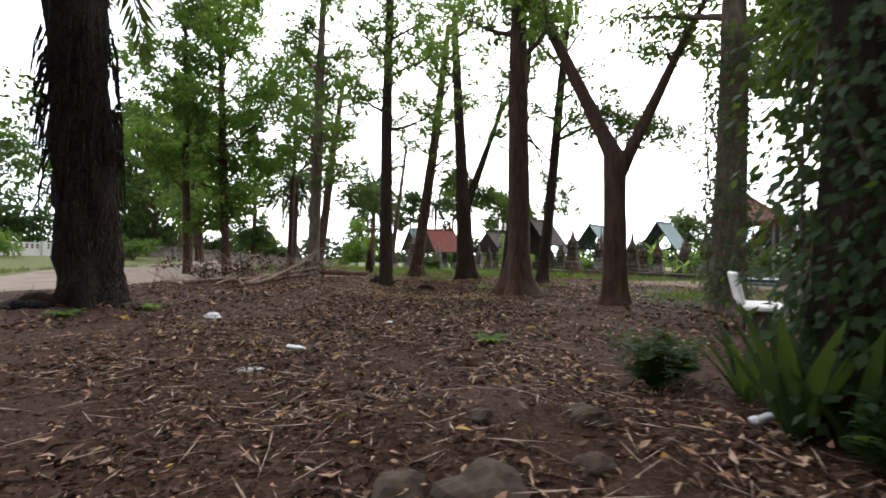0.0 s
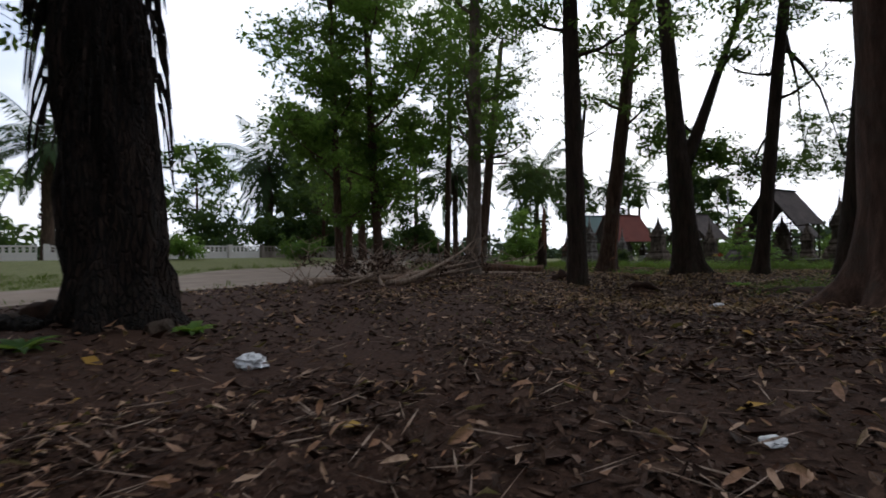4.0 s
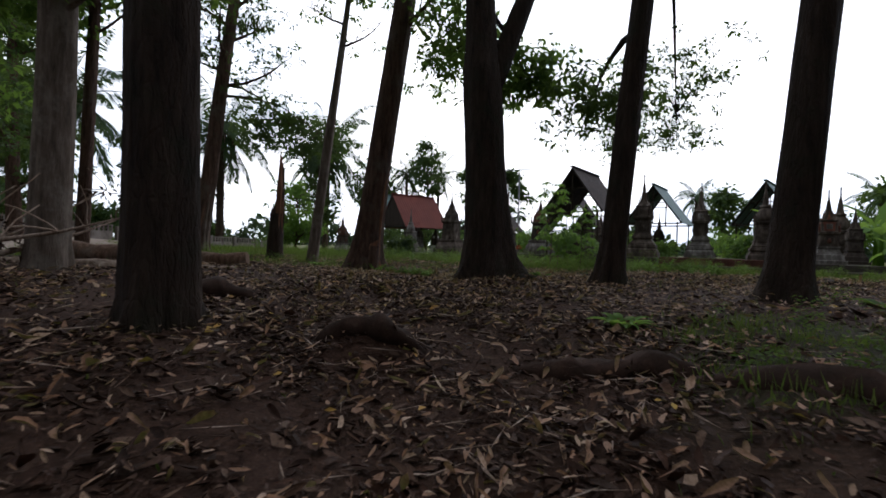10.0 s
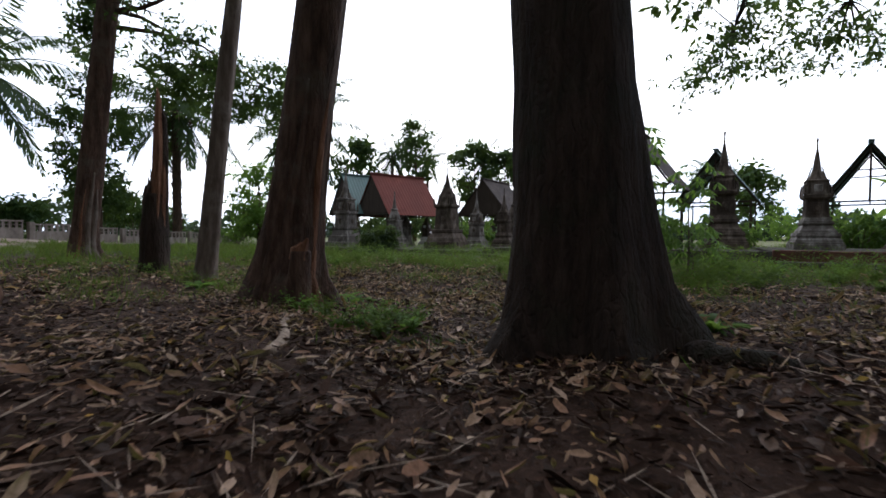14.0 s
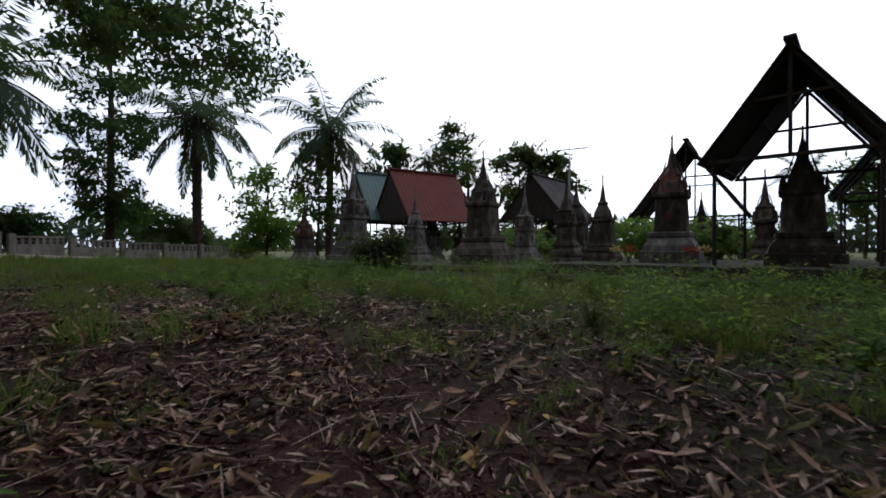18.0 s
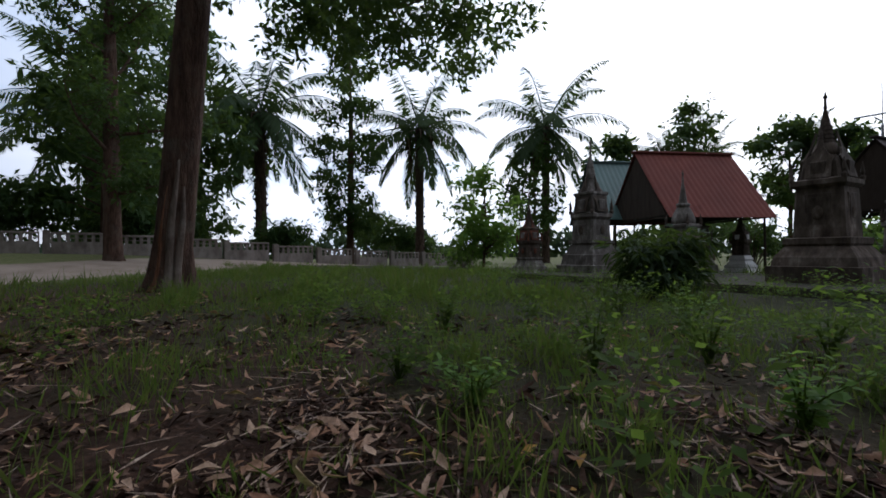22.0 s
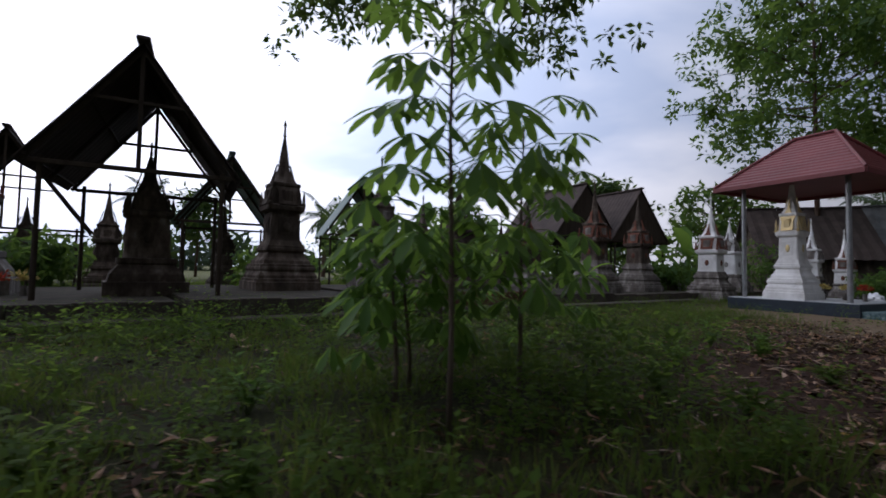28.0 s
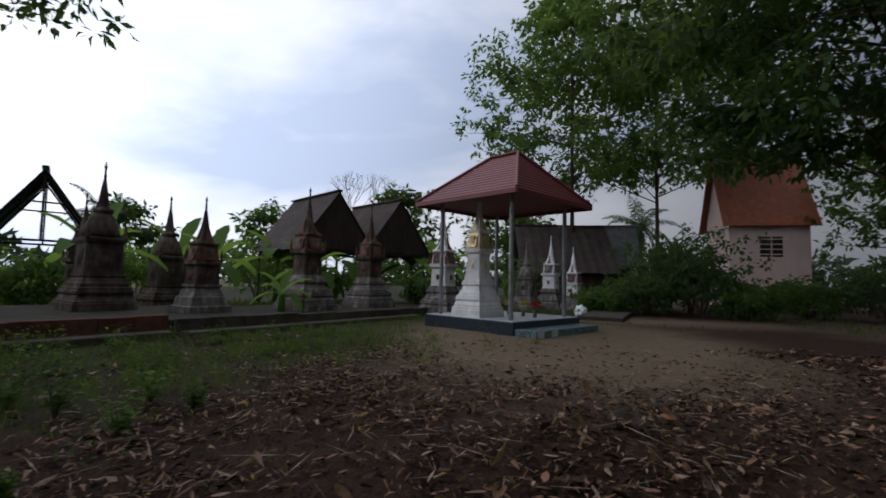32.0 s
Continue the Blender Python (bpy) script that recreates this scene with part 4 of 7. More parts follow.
def dead_skirt(e, h, r, length, seed, many):
    """Withered fronds that hang down along the trunk under the crown."""
    rnd = random.Random(seed)
    P, D, N, L = [], [], [], []
    for k in range(many):
        a = k * 2.4 + rnd.uniform(-0.4, 0.4)
        ln = length * rnd.uniform(0.5, 0.8)
        path = [Vector((math.cos(a) * (r + q), math.sin(a) * (r + q), h - z)) for q, z in ((0, 0.2), (0.8, 0.5), (1.1, 0.35 * ln), (0.9, 0.7 * ln), (0.7, ln))]
        put("dead_frond", mesh_of("dead_frond", *tube_data(path, [0.06, 0.05, 0.04, 0.03, 0.01], 4, cap=False), M_DEADWOOD), e)
        for i in range(70):
            f = rnd.uniform(0.8, 4)
            p = path[int(f) if f < 4 else 3].lerp(path[min(4, int(f) + 1)], f % 1)
            P.append(p)
            D.append((rnd.gauss(0, 0.4), rnd.gauss(0, 0.4), -1))
            N.append((rnd.gauss(0, 1), rnd.gauss(0, 1), 0.2))
            L.append(rnd.uniform(0.5, 1.3))
    v, t = flat_leaf_arrays(np.array(P), np.array(D), np.array(N), np.array(L), np.full(len(L), 0.07))
    tagged(put("withered_foliage", fast_mesh("withered_foliage", v, t, M_LITTER), e, "brown withered leaflets"), kind="stuff")


PALMS = [(-39.15, 62.8, 14.9, 6.6, 0.55), (-29.4, 76.2, 14.9, 6.3, 0.5), (-17.05, 82.7, 14.8, 6.0, 0.45), (-47.0, 52.0, 13.5, 6.4, 0.6), (-31.8, 7.4, 8.0, 7.0, 0.95), (-42.7, 24.4, 10.2, 5.6, 0.45), (-52.0, 36.0, 11.0, 5.5, 0.5),
         (-1.0, 104.0, 14.0, 5.0, 0.3), (8.0, 98.0, 12.5, 5.0, 0.3), (-6.0, 92.0, 12.5, 4.6, 0.3), (40.0, 88.0, 9.5, 4.5, 0.3), (52.0, 70.0, 8.0, 4.5, 0.3), (58.0, 10.0, 8.0, 4.5, 0.3)]
for k, (x, y, h, ln, r) in enumerate(PALMS):
    e = thing("palm_tree", x, y, gz(x, y) - 0.05, "oil palm with drooping feather fronds against the sky", "palm tree", "palms round the grounds")
    palm_parts(e, h - gz(x, y), r, 23 if k < 7 else 18, ln * (1.5 if k < 4 else 1.0), 60 + k, boots=k < 7, lean=(0.01 * (k % 3 - 1), 0))
    if k in (0, 1, 2):
        dead_skirt(e, h - gz(x, y), r, ln, 900 + k, 9 if k == 1 else 4)
e = thing("palm_tree", -7.0, 8.1, gz(-7.0, 8.1) - 0.05, "old oil palm with thick shaggy dark trunk and hanging dead fibre", "palm tree", "palms round the grounds")
palm_parts(e, 11.5, 0.63, 22, 5.5, 90, bark=M_BARK_FIBRE, skirt=0.6, lean=(-0.085, 0.0), boots=False, foot=(1.4, 48, 0.4, 1.3))
shaggy = []
for k in range(190):
    a, h = k * 2.4, 3.4 + 3.6 * random.random()
    p0 = Vector((-0.085 * h + 0.7 * math.cos(a), 0.7 * math.sin(a), h))
    shaggy.append(tube_data([p0, p0 + Vector((0.12 * math.cos(a), 0.12 * math.sin(a), -0.5)), p0 + Vector((0.2 * math.cos(a), 0.2 * math.sin(a), -0.9 - random.random()))], [0.03, 0.02, 0.006], 4, cap=False))
put("hanging_fibre", mesh_of("hanging_fibre", *joined(shaggy), M_BARK_FIBRE), e)["kind"] = "stuff"


# ---- stupas ----
STUPA_STYLES = {
    "tall": dict(base=[(0, 1.0), (0.2, 1.0), (0.21, 0.96), (0.28, 0.96), (0.29, 0.90), (0.36, 0.90), (0.46, 0.82), (0.50, 0.86), (0.56, 0.86), (0.57, 0.83), (0.63, 0.83), (0.64, 0.74), (0.72, 0.72), (0.80, 0.63), (0.92, 0.56), (0.97, 0.62), (1.03, 0.62), (1.04, 0.59), (1.09, 0.59), (1.10, 0.55), (1.22, 0.50)],
                 body=[(1.22, 0.49), (1.28, 0.475), (1.92, 0.455)], cornice=[(1.92, 0.49), (1.98, 0.57), (2.08, 0.59), (2.12, 0.50)],
                 chamber=[(2.12, 0.46), (2.55, 0.42), (2.60, 0.46), (2.66, 0.46), (2.69, 0.36), (2.84, 0.25), (3.0, 0.19)], dome=None, spire0=3.0, spire_r=0.165, top=4.35),
    "bell": dict(base=[(0, 0.95), (0.2, 0.95), (0.21, 0.91), (0.26, 0.91), (0.27, 0.86), (0.42, 0.78), (0.46, 0.84), (0.53, 0.84), (0.54, 0.80), (0.60, 0.80), (0.62, 0.71), (0.72, 0.71), (0.74, 0.66), (0.88, 0.60), (0.90, 0.63), (0.95, 0.63)],
                 body=[(0.95, 0.58), (1.75, 0.55)], cornice=[(1.75, 0.54), (1.84, 0.60), (1.92, 0.60), (1.95, 0.50)],
                 chamber=None, dome=[(1.95, 0.56), (2.10, 0.55), (2.35, 0.46), (2.55, 0.32), (2.62, 0.26), (2.64, 0.32), (2.74, 0.32), (2.76, 0.2)], spire0=2.76, spire_r=0.165, top=4.05),
    "house": dict(base=[(0, 1.1), (0.35, 1.1), (0.36, 1.0), (0.55, 0.95), (0.80, 0.74), (0.84, 0.78), (0.96, 0.78), (0.98, 0.70)],
                  body=[(0.98, 0.62), (2.05, 0.56)], cornice=[(2.05, 0.58), (2.12, 0.66), (2.22, 0.66), (2.26, 0.54)],
                  chamber=[(2.26, 0.48), (2.60, 0.42), (2.75, 0.32)], dome=[(2.75, 0.34), (2.88, 0.32), (3.05, 0.23)], spire0=3.05, spire_r=0.19, top=4.2),
    "tiered": dict(base=[(0, 0.9), (0.2, 0.9), (0.22, 0.78), (0.5, 0.72), (0.52, 0.66), (0.8, 0.52), (0.84, 0.58), (0.92, 0.58)],
                   body=[(0.92, 0.52), (1.5, 0.49)], cornice=[(1.5, 0.46), (1.58, 0.56), (1.68, 0.56), (1.72, 0.44)],
                   chamber=[(1.72, 0.45), (2.2, 0.42), (2.24, 0.47), (2.3, 0.47), (2.32, 0.34), (2.46, 0.25), (2.6, 0.20)], dome=None, spire0=2.6, spire_r=0.18, top=3.9),
}
_stupa_meshes = {}


def stupa_parts(style, mats):
    """Shared meshes of one style, one tuple a part: name, mesh, pose, parent index."""
    key = (style, mats)
    if key in _stupa_meshes:
        return _stupa_meshes[key]
    st, (m_base, m_body, m_orn) = STUPA_STYLES[style], mats
    out = []

    def done(name, bm, mat, m=None, up=None, smooth=False):
        me = bpy.data.meshes.new(name)
        bm.to_mesh(me)
        bm.free()
        me.materials.append(mat)
        if smooth:
            me.polygons.foreach_set("use_smooth", [True] * len(me.polygons))
        out.append((name, me, m, up))
        return len(out) - 1

    def tier(rows, notch=0.16):
        bm = bmesh.new()
        square_tiers(bm, rows, notch)
        return bm

    done("plinth", tier(st["base"], 0.0), m_base)
    body = done("body", tier(st["body"], 0.12), m_body)
    done("cornice", tier(st["cornice"], 0.10), m_body)
    w, z0, z1 = st["body"][-1][1], st["body"][0][0], st["body"][-1][0]
    panel = bmesh.new()
    box(panel, -w * 0.55, w * 0.55, -0.03, 0.0, z0 + 0.14, z1 - 0.12, 0.012)
    box(panel, -w * 0.40, w * 0.40, -0.045, -0.03, z0 + 0.22, z1 - 0.20, 0.01)
    pm = done("panel", panel, m_body, pose(0, -w * 1.0, 0), body)
    lathe_m = bmesh.new()
    r = bmesh.ops.create_uvsphere(lathe_m, u_segments=12, v_segments=6, radius=w * 0.24)
    bmesh.ops.scale(lathe_m, vec=(1, 0.35, 1.1), verts=r["verts"])
    rm = done("medallion", lathe_m, m_orn, pose(0, -w * 1.0 - 0.045, (z0 + z1) / 2), body)
    for k in (1, 2, 3):
        q = pose(0, 0, 0, 0, 0, 90 * k)
        out.append(("panel", out[pm][1], q @ pose(0, -w, 0), body))
        out.append(("medallion", out[rm][1], q @ pose(0, -w - 0.045, (z0 + z1) / 2), body))
    zc = st["cornice"][-1][0]
    if st["chamber"]:
        ch = done("chamber", tier(st["chamber"], 0.12), m_body)
        cw = st["chamber"][0][1]
        top = st["chamber"][1][0]
        arch = bmesh.new()
        pts = [(-cw * 0.62, zc), (-cw * 0.62, zc + 0.30), (-cw * 0.80, zc + 0.44), (-cw * 0.48, zc + 0.50), (-cw * 0.16, zc + 0.68), (0, zc + 1.06), (cw * 0.16, zc + 0.68), (cw * 0.48, zc + 0.50), (cw * 0.80, zc + 0.44), (cw * 0.62, zc + 0.30), (cw * 0.62, zc)]
        f = arch.faces.new([arch.verts.new((x, -cw - 0.13 + 0.34 * (z - zc), z)) for x, z in pts])
        g = bmesh.ops.extrude_face_region(arch, geom=[f])
        bmesh.ops.translate(arch, vec=(0, 0.05, 0), verts=[v for v in g["geom"] if isinstance(v, bmesh.types.BMVert)])
        bmesh.ops.recalc_face_normals(arch, faces=arch.faces)
        am = done("pediment", arch, m_orn)
        niche = bmesh.new()
        box(niche, -cw * 0.36, cw * 0.36, -cw - 0.10, -cw + 0.02, zc + 0.05, zc + 0.36, 0.02)
        nm = done("niche", niche, m_orn if m_orn is M_GOLD else m_base, None, am)
        for k in (1, 2, 3):
            out.append(("pediment", out[am][1], pose(0, 0, 0, 0, 0, 90 * k), None))
            out.append(("niche", out[nm][1], None, len(out) - 1))
    sp = bmesh.new()
    cz = st["cornice"][-2][0]
    lathe(sp, [(0, 0.07), (0.07, 0.075), (0.11, 0.045), (0.17, 0.062), (0.42, 0.008)], 8)
    cw = st["cornice"][1][1] * 0.92
    spm = done("corner_finial", sp, m_orn, pose(cw, cw, cz))
    for sx, sy in ((-1, 1), (-1, -1), (1, -1)):
        out.append(("corner_finial", out[spm][1], pose(sx * cw, sy * cw, cz), None))
    if st["dome"]:
        bm = bmesh.new()
        lathe(bm, st["dome"], 16)
        done("dome", bm, m_body, smooth=True)
    bm = bmesh.new()
    z, rr, rows = st["spire0"], st["spire_r"], []
    n = 8
    h = st["top"] - z
    for k in range(n):
        f0, f1 = k / n, (k + 0.75) / n
        r0, r1 = rr * (1 - f0) ** 0.9 + 0.036, rr * (1 - f1) ** 0.9 + 0.034
        hh = h * 0.66
        rows += [(z + hh * f0, r0 * 1.06), (z + hh * f1, r1), (z + hh * (k + 1) / n - 0.004, r1 * 0.86)]
    lathe(bm, rows, 10)
    done("spire", bm, m_body)
    bm = bmesh.new()
    z2 = z + h * 0.66
    lathe(bm, [(z2, 0.040), (z2 + h * 0.03, 0.058), (z2 + h * 0.06, 0.040), (z2 + h * 0.17, 0.034), (z2 + h * 0.20, 0.036), (z2 + h * 0.235, 0.062), (z2 + h * 0.27, 0.036), (st["top"], 0.008)], 8)
    done("finial", bm, m_body)
    _stupa_meshes[key] = out
    return out


OLD = (M_STONE, M_STONE, M_STONE)
PALE = (M_STONE_PALE, M_STONE_PALE, M_STONE)
REDTOP = (M_STONE_PALE, M_STONE, M_STONE_RED)
WHITE = (M_STONE_PALE, M_STONE_WHITE, M_STONE_PALE)
REDWHITE = (M_STONE_PALE, M_STONE_WHITE, M_STONE_RED)
ROW_TURN = -29.5


PLATFORMS = [(-15.5, -4.2, 2.6, 8.5, 0.14, M_CONCRETE, "low mossy concrete grave platform", False), (-4.1, 1.4, 1.0, 7.5, 0.34, M_CONCRETE, "low grey concrete grave platform with kerb", True),
             (1.5, 4.9, 0.4, 7.0, 0.40, M_CONCRETE, "dark concrete grave platform beneath a shelter", True), (5.0, 9.4, 0.5, 6.0, 0.44, M_BRICK, "grave platform edged with red brick kerb", True),
             (9.5, 12.6, 0.4, 5.5, 0.36, M_CONCRETE, "grey concrete grave platform with worn kerb", True), (12.7, 17.6, 0.6, 5.0, 0.30, M_CONCRETE, "low concrete grave platform with crumbling edge", True),
             (17.7, 25.5, 0.8, 5.0, 0.26, M_CONCRETE, "flat concrete grave platform behind the pavilion", False)]


def standing_z(x, y):
    """The top of the platform under a place, or the ground."""
    u, v = (x - 5.3) * 0.8704 - (y - 37.1) * 0.4924, (x - 5.3) * 0.4924 + (y - 37.1) * 0.8704
    for s0, s1, d0, d1, top, *_ in PLATFORMS:
        if s0 <= u <= s1 and d0 <= v <= d1:
            return top
    return gz(x, y) - 0.04


def stupa(x, y, tip, style, mats, label, z=None, rz=ROW_TURN, wide=0.78):
    z = standing_z(x, y) if z is None else z
    st = STUPA_STYLES[style]
    s = (tip - z) / st["top"]
    e = new("stupa")
    e.matrix_world = pose(x, y, z, 0, 0, rz) @ Matrix.Diagonal((s * wide, s * wide, s, 1))
    tagged(e, label, "stupa", "memorial stupas in the graveyard")
    made = []
    for name, me, m, up in stupa_parts(style, mats):
        made.append(put(name, me, e if up is None else made[up], "", m))
    return e


L_OLD = "weathered grey-brown memorial stupa with mossy stains and pointed spire"
L_BELL = "weathered bell-shaped memorial stupa on a stepped base"
L_PALE = "pale whitewashed memorial stupa with grey streaks"
L_RED = "memorial stupa with pale base and red-brown ornament"
STUPAS = [
    (-6.9, 48.8, 2.95, "tiered", REDTOP, L_RED), (-4.77, 49.1, 4.79, "tiered", PALE, L_PALE), (-1.9, 48.5, 3.3, "bell", PALE, L_BELL),
    (1.0, 45.5, 4.27, "house", OLD, L_OLD), (2.6, 46.8, 3.2, "tiered", PALE, L_PALE),
    (5.08, 49.4, 3.89, "bell", OLD, L_BELL), (3.57, 43.5, 3.01, "tall", OLD, L_OLD), (4.5, 42.8, 2.9, "bell", OLD, L_BELL),
    (6.11, 41.9, 3.83, "house", REDTOP, L_RED), (11.1, 46.3, 3.6, "tall", OLD, L_OLD), (8.1, 39.8, 3.5, "house", OLD, L_OLD, None, ROW_TURN, 0.86),
    (10.73, 38.7, 4.65, "tall", OLD, L_OLD), (12.77, 37.1, 4.09, "tall", (M_STONE_PALE, M_STONE, M_STONE), L_OLD), (14.8, 35.6, 4.02, "bell", OLD, L_BELL),
    (16.1, 33.8, 3.42, "tiered", REDTOP, L_RED), (18.8, 32.06, 4.21, "tall", REDTOP, L_RED), (21.3, 30.7, 4.09, "tall", REDTOP, L_RED),
    (19.8, 37.6, 4.12, "bell", OLD, L_BELL), (16.4, 37.6, 3.6, "tall", OLD, L_OLD), (22.5, 28.1, 4.1, "tall", REDWHITE, L_RED), (18.6, 35.4, 3.0, "tiered", OLD, L_OLD),
    (27.0, 24.6, 3.3, "bell", PALE, L_PALE), (29.1, 23.2, 3.8, "tall", WHITE, L_PALE), (28.3, 22.2, 3.2, "tiered", REDWHITE, L_RED), (25.9, 27.0, 3.6, "house", WHITE, L_PALE),
    (-1.6, 52.9, 3.1, "tiered", PALE, L_PALE), (4.6, 53.8, 3.0, "tall", PALE, L_PALE), (-0.2, 53.5, 2.6, "tall", (M_STONE_WHITE, M_STONE, M_STONE), "memorial stupa with bright white stepped base under a shelter"), (14.4, 44.9, 3.2, "tall", OLD, L_OLD), (10.6, 50.0, 3.2, "house", OLD, L_OLD),
]
for row in STUPAS:
    stupa(*row)


# ---- shelters with steep gable roofs ----
def shelter(x, y, turn, half, length, eave, ridge, roof, label, gable=False):
    """Front apex over (x, y), ridge running along `turn` degrees; two sheet slopes on a post frame."""
    e = thing("shelter", x, y, 0.0, label, "shelter", "gabled shelters over the graves", rz=turn)
    dz, n = ridge - eave, 9
    slope = math.hypot(half, dz)
    for sg in (1, -1):
        verts, faces = [], []
        m = max(8, int(length / 0.11))
        for j in range(m + 1):
            u = j / m * length
            ripple = 0.008 * (1 if j % 2 else -1)
            for k in range(4):
                f = k / 3
                nx, nz = dz / slope, half / slope
                px, pz = half * f * 1.02, ridge - dz * f * 1.02
                sag = -0.02 * math.sin(math.pi * f)
                verts.append((u, sg * (px + nx * ripple), pz + nz * ripple + sag + 0.02))
        for j in range(m):
            for k in range(3):
                a = j * 4 + k
                q = (a, a + 1, a + 5, a + 4)
                faces.append(q if sg < 0 else q[::-1])
        ob = put("roof_slope", mesh_of("roof_slope", verts, faces, roof, False), e)
        md = ob.modifiers.new("thickness", "SOLIDIFY")
        md.thickness, md.offset = 0.02, 0
    bm = bmesh.new()
    box(bm, -0.06, length + 0.06, -0.11, 0.11, -0.03, 0.05, 0.02, pose(0, 0, ridge + 0.05))
    part("ridge_cap", bm, roof, e)
    ang = math.degrees(math.atan2(dz, half))
    for u in (0.12, length / 2, length - 0.12):
        for sg in (1, -1):
            bm = bmesh.new()
            box(bm, u - 0.04, u + 0.04, 0, slope * 0.98, -0.07, 0.0, 0.008, pose(0, 0, ridge - 0.05) @ pose(0, 0, 0, 0, 0, 0 if sg > 0 else 180) @ pose(0, 0, 0, -ang, 0, 0) if sg > 0 else pose(2 * u, 0, ridge - 0.05) @ pose(0, 0, 0, 0, 0, 180) @ pose(0, 0, 0, -ang, 0, 0))
            part("rafter", bm, M_WOOD_DARK, e)
        if 0.2 < u < length - 0.2:
            continue
        bm = bmesh.new()
        box(bm, u - 0.035, u + 0.035, -half * 0.92, half * 0.92, eave - 0.04, eave + 0.04, 0.008)
        box(bm, u - 0.03, u + 0.03, -half * 0.45, half * 0.45, eave + dz * 0.52, eave + dz * 0.52 + 0.06, 0.006)
        box(bm, u - 0.03, u + 0.03, -0.035, 0.035, eave, ridge - 0.1, 0.006)
        part("tie_beam", bm, M_WOOD_DARK, e)
    for f in (0.45, 0.93):
        for sg in (1, -1):
            bm = bmesh.new()
            box(bm, 0.02, length - 0.02, sg * half * f - 0.022, sg * half * f + 0.022, ridge - dz * f - 0.085, ridge - dz * f - 0.04)
            part("purlin", bm, M_WOOD_DARK, e)
    # dark timber-toned sheets added for the shaded inside of open gables
    if gable:
        for u in (0.06, length - 0.06):
            bm = bmesh.new()
            vs = [bm.verts.new(p) for p in ((u, -half * 0.9, eave + 0.06), (u, half * 0.9, eave + 0.06), (u, 0, ridge - 0.12))]
            f = bm.faces.new(vs)
            g = bmesh.ops.extrude_face_region(bm, geom=[f])
            bmesh.ops.translate(bm, vec=(0.03, 0, 0), verts=[v for v in g["geom"] if isinstance(v, bmesh.types.BMVert)])
            part("gable_board", bm, M_WOOD_DARK, e)
    for u in (0.15, length - 0.15):
        for sg in (1, -1):
            bm = bmesh.new()
            lathe(bm, [(-0.2, 0.045), (eave + 0.1, 0.04)], 8, u, sg * half * 0.82)
            part("post", bm, M_WOOD_DARK, e)
    return e


shelter(-3.75, 52.1, 38, 2.15, 4.2, 2.05, 4.68, M_ROOF_RED, "open timber shelter with rusty red sheet roof", gable=True)
shelter(-6.05, 54.2, 38, 2.0, 3.4, 2.2, 4.9, M_ROOF_GREEN, "open timber shelter with grey-green sheet roof", gable=True)
shelter(3.5, 52.9, 56, 2.0, 4.0, 2.1, 4.5, M_ROOF_BROWN, "open timber shelter with dark brown roof", gable=True)
shelter(9.45, 48.9, 60, 2.3, 3.6, 2.0, 5.2, M_ROOF_BROWN, "broken shelter with dark roof and bare rafters")
shelter(6.92, 38.37, 52, 1.62, 3.7, 2.58, 4.8, M_ROOF_BROWN, "tall steel-post shelter with dark peaked sheet roof")
shelter(13.2, 43.3, 52, 1.7, 3.6, 2.4, 4.75, M_ROOF_GREEN, "shelter with dark green peaked sheet roof over a grave")
shelter(19.0, 41.8, 46, 1.7, 3.6, 2.4, 4.93, M_ROOF_GREEN, "narrow shelter with weathered green peaked roof")
shelter(24.1, 32.9, 50, 2.0, 4.5, 2.5, 5.1, M_ROOF_BROWN, "shelter with brown peaked sheet roof behind stupas", gable=True)
shelter(26.3, 30.6, 50, 2.0, 4.2, 2.5, 5.1, M_ROOF_BROWN, "shelter with brown peaked sheet roof beside banana plants", gable=True)


